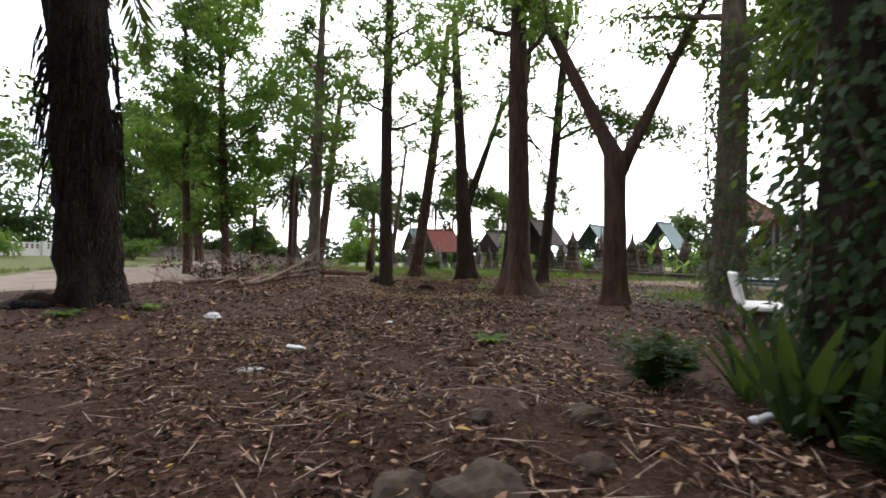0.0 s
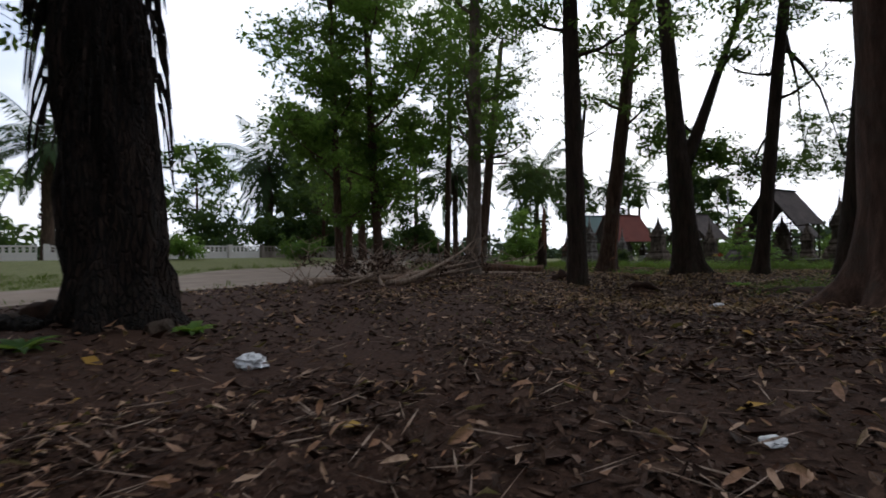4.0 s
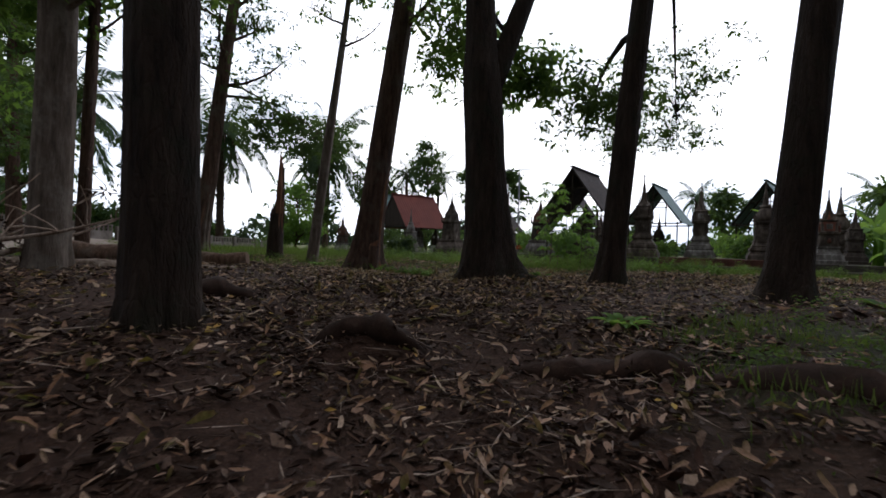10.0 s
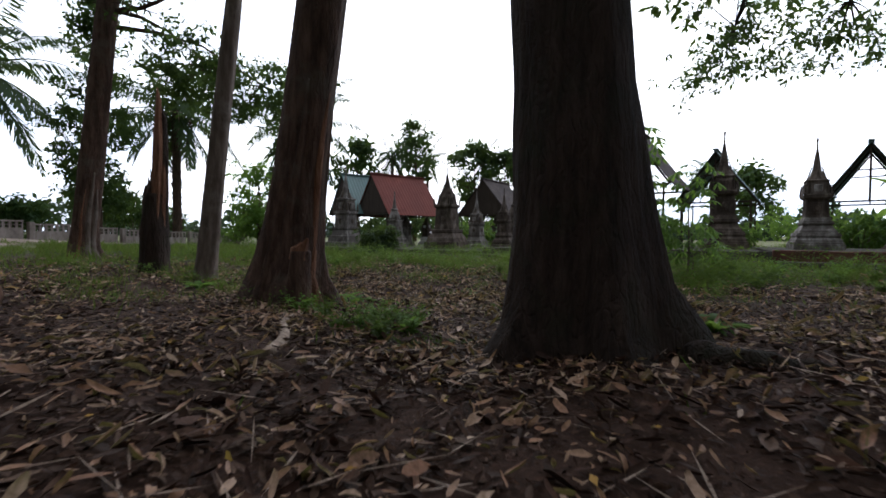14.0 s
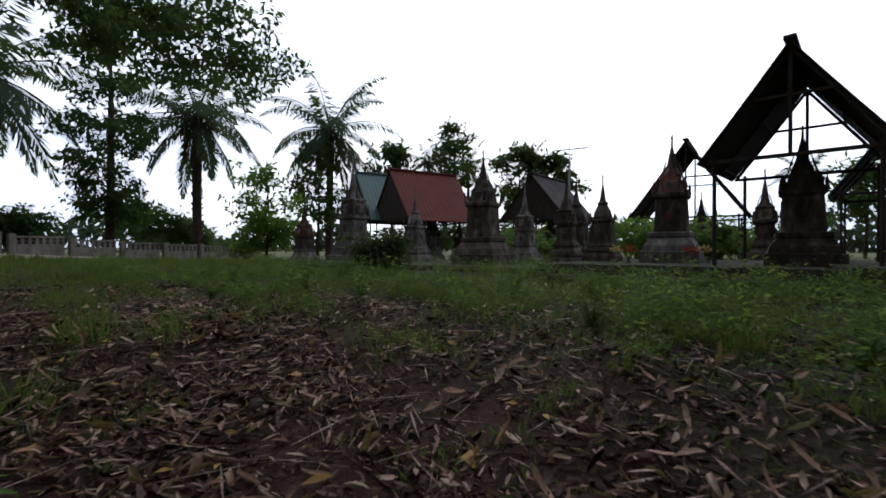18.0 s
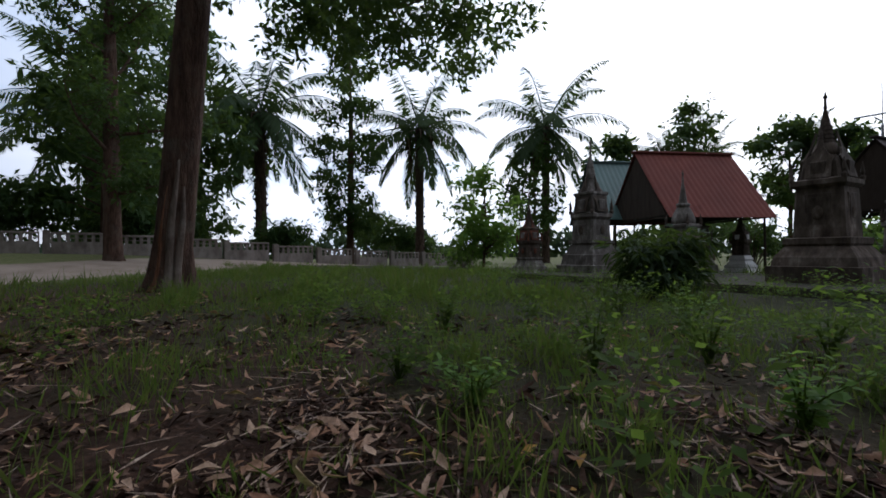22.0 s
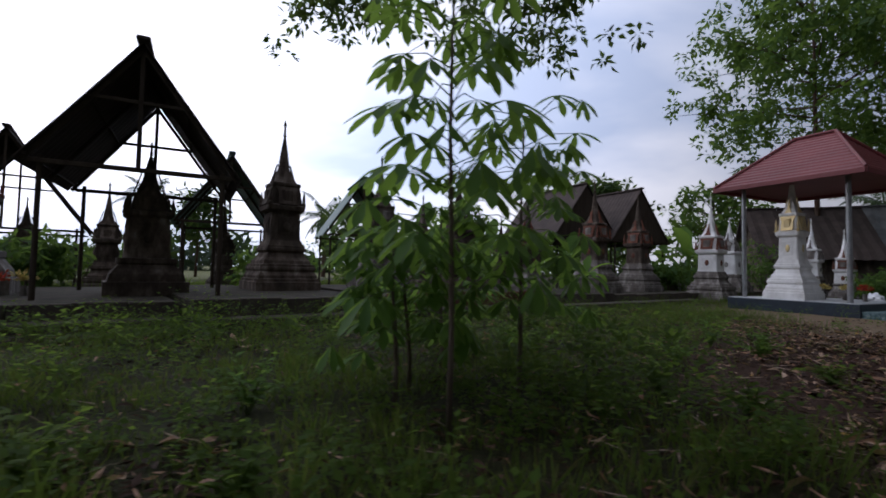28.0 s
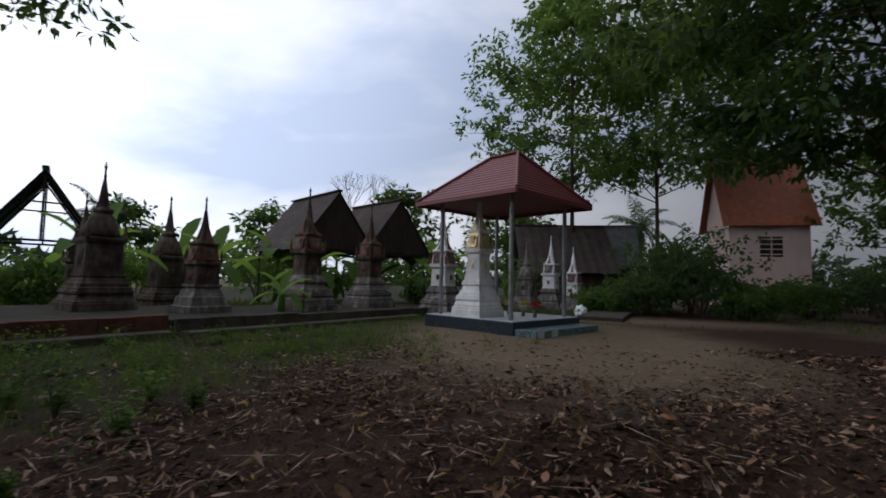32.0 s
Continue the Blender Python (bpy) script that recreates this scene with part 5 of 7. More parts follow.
# ---- the memorial pavilion ----
def pavilion():
    e = thing("pavilion", 18.4, 25.9, 0.0, "small open pavilion with maroon metal hip roof on steel posts", "pavilion", rz=50.6)
    h, he, hr, rl = 1.85, 3.62, 5.1, 0.5
    C = [(-h, -h), (h, -h), (h, h), (-h, h)]
    R = [(-rl, 0.0), (rl, 0.0)]
    planes = [(C[0], C[1], R[1], R[0]), (C[1], C[2], R[1], R[1]), (C[2], C[3], R[0], R[1]), (C[3], C[0], R[0], R[0])]
    for a, b, c, d in planes:
        verts, faces = [], []
        n = 14
        for k in range(n + 1):
            f = k / n
            f2 = min(1.0, (k + 0.85) / n)
            for ff, dz in ((f, 0.0), (f2, -0.035 if k < n else 0)):
                p = (a[0] + (d[0] - a[0]) * ff, a[1] + (d[1] - a[1]) * ff)
                q = (b[0] + (c[0] - b[0]) * ff, b[1] + (c[1] - b[1]) * ff)
                z = he + (hr - he) * ff + dz
                verts += [(p[0], p[1], z), (q[0], q[1], z)]
        for k in range(2 * (n + 1) - 1):
            faces.append((2 * k, 2 * k + 1, 2 * k + 3, 2 * k + 2))
        ob = put("roof_plane", mesh_of("roof_plane", verts, faces, M_ROOF_PAV), e)
        md = ob.modifiers.new("thickness", "SOLIDIFY")
        md.thickness, md.offset = 0.03, -1
    for a, b in ((C[0], R[0]), (C[1], R[1]), (C[2], R[1]), (C[3], R[0])):
        p, q = Vector((*a, he + 0.015)), Vector((*b, hr + 0.03))
        put("hip_cap", mesh_of("hip_cap", *tube_data([p, q], [0.045, 0.045], 6), M_ROOF_PAV), e)
    part("ridge_cap", a_box(-rl, rl, -0.05, 0.05, hr, hr + 0.06, 0.015), M_ROOF_PAV, e)
    for sx, sy, w, d in ((0, -1, h, 0.03), (0, 1, h, 0.03), (-1, 0, 0.03, h), (1, 0, 0.03, h)):
        part("fascia", a_box(sx * h - w, sx * h + w, sy * h - d, sy * h + d, he - 0.13, he + 0.0, 0.008), M_ROOF_PAV, e)
    part("soffit", a_box(-h + 0.04, h - 0.04, -h + 0.04, h - 0.04, he - 0.03, he - 0.015), M_ROOF_PAV, e, "shaded maroon soffit")
    for sx in (-1, 1):
        for sy in (-1, 1):
            bm = bmesh.new()
            lathe(bm, [(0.30, 0.10), (0.33, 0.10), (0.335, 0.062), (he - 0.05, 0.062)], 12, sx * 1.28, sy * 1.28)
            part("post", bm, M_METAL, e)
    part("base", a_box(-1.6, 1.6, -1.6, 1.6, -0.15, 0.33, 0.012), M_TILE_BLUE, e, "dark blue tiled base")
    part("floor_tiles", a_box(-1.57, 1.57, -1.57, 1.57, 0.33, 0.345, 0.004), M_TILE_PALE, e, "pale tiled floor")
    step = part("step", a_box(-2.25, -1.604, -1.45, 1.55, -0.15, 0.17, 0.012), M_TILE_GREEN, e, "blue-green mosaic step")
    for k in range(10):
        part("tile", a_box(-2.262, -2.25, -1.43 + k * 0.295, -1.43 + k * 0.295 + 0.28, 0.0, 0.155, 0.003), M_TILE_PALE if k in (7, 9) else M_TILE_GREEN, step)
    return e


pavilion()
stupa(17.85, 26.6, 4.3, "tall", (M_STONE_WHITE, M_STONE_WHITE, M_GOLD), "white painted stupa with gilded niches under the pavilion", 0.345, 50.6, 0.58)


# ---- grave platforms ----
def platform(s0, s1, d0, d1, top, kerb, label, step=True):
    e = thing("grave_platform", 5.3, 37.1, 0.0, label, "platform", "low platforms under the stupas", rz=ROW_TURN)
    part("slab", a_box(s0, s1, d0 + 0.16, d1, -0.2, top, 0.015), M_SLAB, e)
    n = max(1, int((s1 - s0) / 0.62))
    w = (s1 - s0) / n
    for k in range(n):
        part("kerb_block", a_box(s0 + k * w + 0.006, s0 + (k + 1) * w - 0.006, d0, d0 + 0.15, -0.15, top + 0.03 + 0.008 * math.sin(k * 2.3), 0.014), kerb, e)
    if step:
        part("step", a_box(s0 + 0.1, s1 - 0.1, d0 - 0.42, d0 - 0.01, -0.15, top * 0.38, 0.02), M_CONCRETE, e)
    return e


for row in PLATFORMS:
    platform(*row)
e = thing("slab", 24.0, 21.6, 0.0, "pale concrete ground slab by the shrubs", "slab", rz=-20)
part("slab_top", a_box(-2.2, 2.2, -0.8, 0.8, -0.1, 0.14, 0.02), M_CONCRETE, e)


# ---- boundary wall, buildings, mast ----
def perimeter_wall():
    line = [(-64, 0), (-46, 15), (-36, 32), (-29, 52), (-20.8, 73.0)]
    k = 0
    for (x0, y0), (x1, y1) in zip(line, line[1:]):
        d = math.hypot(x1 - x0, y1 - y0)
        n = int(d / 2.9)
        for i in range(n):
            f0, f1 = i / n, (i + 1) / n
            ax, ay, bx, by = x0 + (x1 - x0) * f0, y0 + (y1 - y0) * f0, x0 + (x1 - x0) * f1, y0 + (y1 - y0) * f1
            ln = math.hypot(bx - ax, by - ay)
            z = gz(ax, ay)
            e = thing("boundary_wall", ax, ay, z, "pale painted low wall bay with pierced block openings", "wall", "bays of the boundary wall", rz=math.degrees(math.atan2(by - ay, bx - ax)))
            if "pier" not in WALL:
                WALL["pier"] = a_box(-0.17, 0.17, -0.17, 0.17, -0.4, 1.25, 0.02)
                WALL["panel"] = a_box(0.175, ln - 0.175, -0.07, 0.07, -0.4, 0.62, 0.01)
                WALL["coping"] = a_box(0.175, ln - 0.175, -0.11, 0.11, 1.02, 1.14, 0.015)
                bm = bmesh.new()
                m = 7
                w = (ln - 0.35) / m
                for j in range(m + 1):
                    u = 0.175 + j * w
                    box(bm, max(0.176, u - 0.08), min(ln - 0.176, u + 0.08), -0.06, 0.06, 0.62, 1.02)
                box(bm, 0.18, ln - 0.18, -0.045, 0.045, 0.80, 0.85)
                WALL["pierced_block"] = bm
                for key in list(WALL):
                    me = bpy.data.meshes.new(key)
                    WALL[key].to_mesh(me)
                    WALL[key].free()
                    me.materials.append(M_WALL)
                    WALL[key] = me
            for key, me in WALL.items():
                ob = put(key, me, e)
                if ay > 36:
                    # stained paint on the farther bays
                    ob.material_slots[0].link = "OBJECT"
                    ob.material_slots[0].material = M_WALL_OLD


WALL = {}
perimeter_wall()


def gable_house(name, x, y, rz, w, d, wall_h, ridge, roof, wallm, label, windows=(), over=0.6):
    e = thing(name, x, y, gz(x, y), label, "house", rz=rz)
    bm = bmesh.new()
    box(bm, -w / 2, w / 2, -d / 2, d / 2, -0.3, wall_h)
    part("wall", bm, wallm, e)
    half = d / 2 + over
    dz = ridge - wall_h
    for sg in (1, -1):
        m = int((w + 2 * over) / 0.3)
        verts, faces = [], []
        for j in range(m + 1):
            u = -w / 2 - over + j / m * (w + 2 * over)
            rip = 0.025 if j % 2 else -0.025
            for k in range(7):
                f = k / 6
                verts.append((u, sg * half * f, ridge - (dz + dz / (d / 2) * over) * f + rip + (0.05 if k % 2 else 0)))
        for j in range(m):
            for k in range(6):
                a = j * 7 + k
                q = (a, a + 1, a + 8, a + 7)
                faces.append(q if sg < 0 else q[::-1])
        ob = put("roof_slope", mesh_of("roof_slope", verts, faces, roof), e)
        md = ob.modifiers.new("thickness", "SOLIDIFY")
        md.thickness = 0.06
    for u in (-w / 2, w / 2 - 0.08):
        bm = bmesh.new()
        f = bm.faces.new([bm.verts.new(p) for p in ((u, -d / 2, wall_h), (u, d / 2, wall_h), (u, 0, ridge - 0.12))])
        g = bmesh.ops.extrude_face_region(bm, geom=[f])
        bmesh.ops.translate(bm, vec=(0.08, 0, 0), verts=[v for v in g["geom"] if isinstance(v, bmesh.types.BMVert)])
        part("gable", bm, wallm, e)
    part("ridge_cap", a_box(-w / 2 - over, w / 2 + over, -0.14, 0.14, ridge, ridge + 0.1, 0.02), roof, e)
    for (side, u, z0, z1, ww) in windows:
        m = pose(-w / 2, u, 0, 0, 0, -90) if side == "end" else pose(u, -d / 2, 0)
        wn = part("window", a_box(-ww / 2, ww / 2, -0.015, 0.02, z0, z1), M_DARK, e, "dark louvred window opening")
        wn.matrix_basis = m
        for k in range(4):
            zz = z0 + (z1 - z0) * (k + 0.5) / 4
            part("louvre", a_box(-ww / 2, ww / 2, -0.06, -0.016, zz - 0.03, zz + 0.03, 0.005), wallm, wn)
        for uu in (-ww / 2 - 0.05, 0, ww / 2 + 0.05):
            part("mullion", a_box(uu - 0.04, uu + 0.04, -0.07, -0.062, z0, z1), wallm, wn)
    return e


gable_house("house", 38.5, 8.3, 262, 4.6, 4.6, 6.1, 10.3, M_ROOF_ORANGE, M_PLASTER_PINK, "pale pink plastered house with orange tiled roof", (("long", 0.1, 3.3, 4.6, 1.3), ("end", 0.4, 3.2, 4.3, 1.2)), 0.45)
h2 = thing("house_plinth", 36.0, 8.65, gz(36.0, 8.65), "low pink plinth step along the house wall", "plinth", rz=-8)
part("plinth", a_box(-0.22, 0.2, -2.3, 2.3, -0.2, 1.15, 0.03), M_PLASTER_PINK, h2)
part("ledge", a_box(-0.3, 0.2, -2.36, 2.36, 1.153, 1.3, 0.02), M_PLASTER_PINK, h2)
gable_house("house", 36.9, 21.7, 96, 5.0, 5.0, 2.6, 5.2, M_ROOF_BROWN, M_STONE, "low house with dark brown roof behind the graves")
gable_house("house", 39.3, 18.3, 84, 3.4, 3.4, 3.3, 5.5, M_ROOF_GREY, M_CONCRETE, "low shed with grey corrugated roof among shrubs")

e = thing("antenna_mast", 11.66, 85.75, gz(11.7, 85.7), "tall thin mast with a crossbar against the sky", "antenna")
bm = bmesh.new()
lathe(bm, [(-0.2, 0.14), (12.0, 0.11), (12.01, 0.05), (15.6, 0.03)], 8)
part("mast", bm, M_METAL, e)
part("crossbar", a_box(-2.4, 2.4, -0.07, 0.07, -0.07, 0.08, 0.02, pose(0.2, 0, 12.9, 0, -8, 20)), M_METAL, e)
part("bracket", a_box(-0.75, 0.0, -0.05, 0.05, -0.05, 0.05, 0.01, pose(0, 0, 12.2, 0, 35, 20)), M_METAL, e)


# ---- farther trees and woods ----
def far_tree(x, y, h, rad, low, seed, mat, leaves=2600, size=0.75, label="tall leafy tree beyond the boundary wall", column=False):
    rnd = random.Random(seed)
    e = thing("tree", x, y, gz(x, y) - 0.1, label, "tree", "trees beyond the wall")
    slim = 0.3 if leaves > 6000 and not column else 0.6
    pieces = [tube_data([(0, 0, 0), (0.2, 0, h * 0.5), (0, 0.1, h * 0.93)], [0.028 * h * slim, 0.018 * h * slim, 0.05], 8)]
    put("trunk", mesh_of("trunk", *joined(pieces), M_BARK_RED, True), e)
    centres, br = [], []
    n = 60 if column else (90 if leaves > 6000 else 44)
    for k in range(n):
        f = rnd.random()
        z = low + (h - low) * f
        prof = math.sin(math.pi * min(1, 0.18 + 0.8 * f)) ** 0.7 * (0.75 + 0.5 * rnd.random())
        a = k * 2.4
        q = Vector((math.cos(a) * rad * prof, math.sin(a) * rad * prof, z))
        br.append(tube_data([(0, 0, z - rad * 0.25), q * 0.5 + Vector((0, 0, z * 0.5 - rad * 0.05)), q], [0.05, 0.035, 0.015], 4, cap=False))
        centres += [q, q * 0.62 + Vector((0, 0, z * 0.38)), q * 0.85 + Vector((rnd.uniform(-1, 1), rnd.uniform(-1, 1), 0.15 * z)) * 1.0]
    if leaves > 6000:
        for q in br[::3]:
            put("branch", mesh_of("branch", *q, M_BARK_RED, True), e)
    else:
        put("limbwork", mesh_of("limbwork", *joined(br), M_BARK_RED), e)["kind"] = "stuff"
    put("crown", crown_mesh("crown", centres, mat, leaves, rad * (0.2 if column else 0.11), size, size * 0.5, seed), e)["kind"] = "stuff"
    return e


for k, (x, y, h, rad, low, mt, nl, sz) in enumerate([
        (-33.3, 69.0, 25.0, 2.95, 3.0, M_LEAF_DARK, 11500, 0.5), (-41.0, 55.0, 21, 6.0, 4.0, M_LEAF_DARK, 5200, 0.7), (-48.0, 62.0, 22, 6, 4, M_LEAF_DARK, 4200, 0.8), (-34.0, 47.0, 14, 3.6, 3.0, M_LEAF_DARK, 4200, 0.6),
        (-14.0, 60.0, 6.6, 2.0, 1.0, M_LEAF_LIGHT, 3200, 0.4), (-17.5, 80.0, 13.0, 2.6, 4.0, M_LEAF_DARK, 3000, 0.6), (-11.6, 93.0, 15.5, 3.6, 7.0, M_LEAF_DARK, 2600, 0.8), (-2.9, 96.0, 19.0, 2.6, 8.0, M_LEAF_DARK, 2800, 0.7),
        (6.7, 99.0, 16.5, 4.0, 7.0, M_LEAF_DARK, 2800, 0.8), (11.5, 97.0, 14.5, 3.5, 6.0, M_LEAF_DARK, 2400, 0.8), (-54.0, 22.0, 10, 4.0, 3.5, M_LEAF_LIGHT, 2200, 0.6), (-46, 40, 13, 4, 4.5, M_LEAF, 2600, 0.6),
        (36.0, 74.0, 9.0, 2.4, 4.0, M_LEAF_DARK, 1800, 0.7), (46.0, 62.0, 8.5, 3.0, 3.0, M_LEAF_DARK, 1800, 0.7), (52.0, 50.0, 9.0, 3.5, 3.0, M_LEAF, 1800, 0.8), (46.0, 34.0, 9.5, 3.6, 3.5, M_LEAF_DARK, 2200, 0.6), (48.0, 25.0, 9.0, 3.6, 3.0, M_LEAF, 2200, 0.6), (-70, 30, 12, 6, 2, M_LEAF_DARK, 2600, 0.9)]):
    far_tree(x, y, h, rad, low, 300 + k, mt, nl, sz, column=rad < 3)
# the big shade trees by the pavilion
far_tree(36.5, 20.9, 21.5, 6.4, 7.8, 401, M_LEAF, 17000, 0.42, "big broad-leaved shade tree behind the pavilion")
far_tree(39.0, 14.5, 20.0, 8.0, 8.6, 403, M_LEAF, 12000, 0.46, "big broad-leaved shade tree behind the pavilion")
far_tree(32.5, 2.0, 12.0, 4.6, 2.4, 404, M_LEAF, 8000, 0.42, "dark leafy tree hanging beside the pink house")
far_tree(20.2, 13.6, 15.5, 6.8, 6.2, 402, M_LEAF_DARK, 30000, 0.42, "dense dark shade tree with low hanging boughs")


def bare_tree(x, y, h, seed):
    rnd = random.Random(seed)
    e = thing("bare_tree", x, y, gz(x, y), "pale leafless tree with fine bare twigs", "tree")
    pieces = []

    def grow(p, d, ln, r, depth):
        q = p + d * ln
        pieces.append(tube_data([p, (p + q) / 2 + Vector((rnd.uniform(-1, 1), rnd.uniform(-1, 1), 0)) * ln * 0.06, q], [r, r * 0.85, r * 0.7], 5, cap=False))
        if depth:
            for _ in range(3):
                grow(q, (d + Vector((rnd.uniform(-1, 1), rnd.uniform(-1, 1), rnd.uniform(-0.2, 0.6))) * 0.7).normalized(), ln * 0.68, r * 0.6, depth - 1)
    grow(Vector((0, 0, 0)), Vector((0, 0, 1)), h * 0.35, 0.12, 5)
    put("limbwork", mesh_of("limbwork", *joined(pieces), M_BARK_GREY), e)


bare_tree(52.0, 40.0, 13.0, 5)


def far_woods():
    rng = np.random.default_rng(77)
    n = 26000
    a = rng.uniform(0, 2 * math.pi, n)
    r = 118 + rng.normal(0, 4, n)
    hmax = 5.5 + 1.8 * np.sin(a * 17) + 1.4 * np.sin(a * 41 + 1) + 1.0 * np.sin(a * 97)
    z = rng.random(n) ** 0.8 * np.maximum(2.5, hmax) - 0.6
    pos = np.stack([r * np.cos(a), 35 + r * np.sin(a), z], 1)
    d = rng.normal(0, 1, (n, 3))
    v, t = flat_leaf_arrays(pos, d, rng.normal(0, 1, (n, 3)), rng.uniform(1.2, 2.6, n), rng.uniform(0.7, 1.3, n))
    tagged(new("far_woods", fast_mesh("far_woods", v, t, M_LEAF_BLUE)), "far dark line of low woods and palms", "woods", kind="stuff")


far_woods()


# ---- shrubs, bananas, cassava ----
def shrub(x, y, rad, h, seed, mat, leaves=1500, size=0.16, label="dense green shrub with glossy leaves", long_leaf=False):
    rnd = random.Random(seed)
    e = thing("shrub", x, y, gz(x, y), label, "shrub", "shrubs of the graveyard")
    stems, centres = [], []
    for k in range(14):
        a = k * 2.4
        q = Vector((math.cos(a) * rad * rnd.uniform(0.3, 0.85), math.sin(a) * rad * rnd.uniform(0.3, 0.85), h * rnd.uniform(0.35, 0.92)))
        stems.append(tube_data([(0, 0, -0.05), q * 0.5 + Vector((0, 0, 0.1 * h)), q], [0.03, 0.02, 0.008], 4, cap=False))
        centres += [q, q * 0.7, q * 0.85 + Vector((0, 0, 0.05))]
    put("stemwork", mesh_of("stemwork", *joined(stems), M_BARK_GREY), e)["kind"] = "stuff"
    put("leaves", crown_mesh("leaves", centres, mat, leaves, rad * 0.26, size, size * (0.22 if long_leaf else 0.45), seed, 0.7), e)
    return e


shrub(-1.92, 41.85, 0.72, 1.25, 1, M_LEAF_DEEP_SHADE, 3000, 0.28, "round dark shrub with long glossy leaves before a grave", True)
for k, (x, y, rad, h, mt) in enumerate([(25.5, 17.3, 2.2, 3.4, M_LEAF_DARK), (28.4, 16.6, 2.1, 4.0, M_LEAF_DARK), (31.0, 12.5, 2.2, 1.8, M_LEAF_DARK), (25.8, 19.6, 1.7, 1.5, M_LEAF_DARK), (26.6, 21.4, 1.2, 1.1, M_LEAF), (27.6, 18.0, 2.2, 3.4, M_LEAF_DARK), (24.6, 16.0, 1.5, 1.3, M_LEAF), (29.5, 19.6, 1.3, 1.5, M_LEAF), (33.0, 9.0, 1.8, 1.6, M_LEAF_DARK), (26.5, 12.5, 2.0, 1.5, M_LEAF), (25.2, 10.4, 1.9, 2.3, M_LEAF_DARK), (31.0, 17.0, 1.9, 4.2, M_LEAF_DARK), (23.5, 33.6, 1.4, 2.0, M_LEAF), (25.0, 29.4, 1.0, 1.6, M_LEAF), (32.5, 24.5, 2.4, 2.6, M_LEAF),
                                        (8.6, 45.5, 1.2, 1.8, M_LEAF), (2.8, 48.5, 1.4, 1.6, M_LEAF), (6.9, 46.8, 1.3, 1.9, M_LEAF_LIGHT), (12.5, 41.0, 1.0, 1.3, M_LEAF), (17.0, 40.0, 1.4, 1.9, M_LEAF), (22.0, 40.5, 1.8, 2.6, M_LEAF_LIGHT), (27.0, 38.0, 2.2, 2.8, M_LEAF), (31.0, 33.0, 2.4, 3.0, M_LEAF), (0.4, 57.5, 1.8, 2.9, M_LEAF_DARK), (-4.2, 58.4, 1.9, 2.9, M_LEAF_DARK), (-1.8, 58.0, 1.8, 3.1, M_LEAF_DARK), (3.6, 58.2, 1.9, 3.1, M_LEAF_DARK), (5.6, 57.2, 1.6, 2.6, M_LEAF), (-16.5, 62.0, 2.0, 1.8, M_LEAF), (7.5, 57.0, 1.8, 2.4, M_LEAF), (14.5, 54.0, 2.4, 2.6, M_LEAF), (21.0, 48.0, 2.2, 2.6, M_LEAF_LIGHT)]):
    shrub(x, y, rad, h, 30 + k, mt, 2600 if h > 3.2 else 1700, 0.24)
for k, (x, y, rad, h) in enumerate([(-44.0, 50.5, 4.0, 6.5), (-40.5, 56.0, 3.6, 6.0), (-36.0, 62.5, 3.0, 4.0), (-41.0, 38.0, 3.4, 5.5), (-38.5, 44.0, 3.2, 5.0), (-36.0, 50.0, 3.0, 4.6), (-43.9, 85.4, 3.6, 8.0), (-41.3, 87.4, 3.2, 6.6), (-38.6, 89.3, 2.6, 5.4)]):
    shrub(x, y, rad, h, 180 + k, M_LEAF_DARK, 3000, 0.5, "tall dark thicket beyond the boundary wall")
for k, (x, y) in enumerate([(-31, 27), (-28.5, 37)]):
    shrub(x, y, 1.6 + 0.4 * (k % 3), 1.6 + 0.5 * (k % 2), 80 + k, M_LEAF if k % 2 else M_LEAF_LIGHT, 1500, 0.3, "loose green shrub on the grass beside the road")


def banana(x, y, h, seed):
    rnd = random.Random(seed)
    e = thing("banana_plant", x, y, gz(x, y), "banana plant with broad torn light green leaves", "banana plant", "bananas among the graves")
    bm = bmesh.new()
    lathe(bm, [(-0.1, 0.13), (h * 0.3, 0.11), (h * 0.55, 0.07)], 10)
    part("stem", bm, M_LEAF_LIGHT, e, smooth=True)
    for k in range(8):
        a = k * 2.4 + rnd.uniform(-0.3, 0.3)
        el = 1.3 - 0.13 * k
        d = Vector((math.cos(a) * math.cos(el), math.sin(a) * math.cos(el), math.sin(el)))
        p = Vector((0, 0, h * 0.5))
        verts, faces = [], []
        steps, ln = 12, h * rnd.uniform(0.5, 0.68)
        for s in range(steps + 1):
            f = s / steps
            side = d.cross(Vector((0, 0, 1))).normalized()
            up = side.cross(d)
            w = 0.095 * h * (0.12 if f < 0.15 else math.sin(math.pi * min(1, (f - 0.1) / 0.9)) ** 0.6 + 0.02) * (rnd.uniform(0.72, 1.05) if f > 0.2 else 1)
            verts += [p - side * w + up * w * 0.35, p, p + side * w + up * w * 0.35]
            d = (d + Vector((0, 0, -0.10 - 0.03 * k / 4))).normalized()
            p = p + d * ln / steps
        for s in range(steps):
            b = s * 3
            faces += [(b, b + 1, b + 4, b + 3), (b + 1, b + 2, b + 5, b + 4)]
        put("leaf", mesh_of("leaf", verts, faces, M_LEAF_LIGHT, True), e)


for k, (x, y, h) in enumerate([(17.4, 38.2, 3.5), (20.9, 36.6, 3.3), (22.6, 33.4, 3.0), (17.4, 32.2, 1.6), (24.8, 36.0, 4.0), (28.4, 30.4, 3.8), (26.6, 28.6, 3.4), (23.8, 40.0, 4.0), (30.0, 35.0, 4.4)]):
    banana(x, y, h, 500 + k)


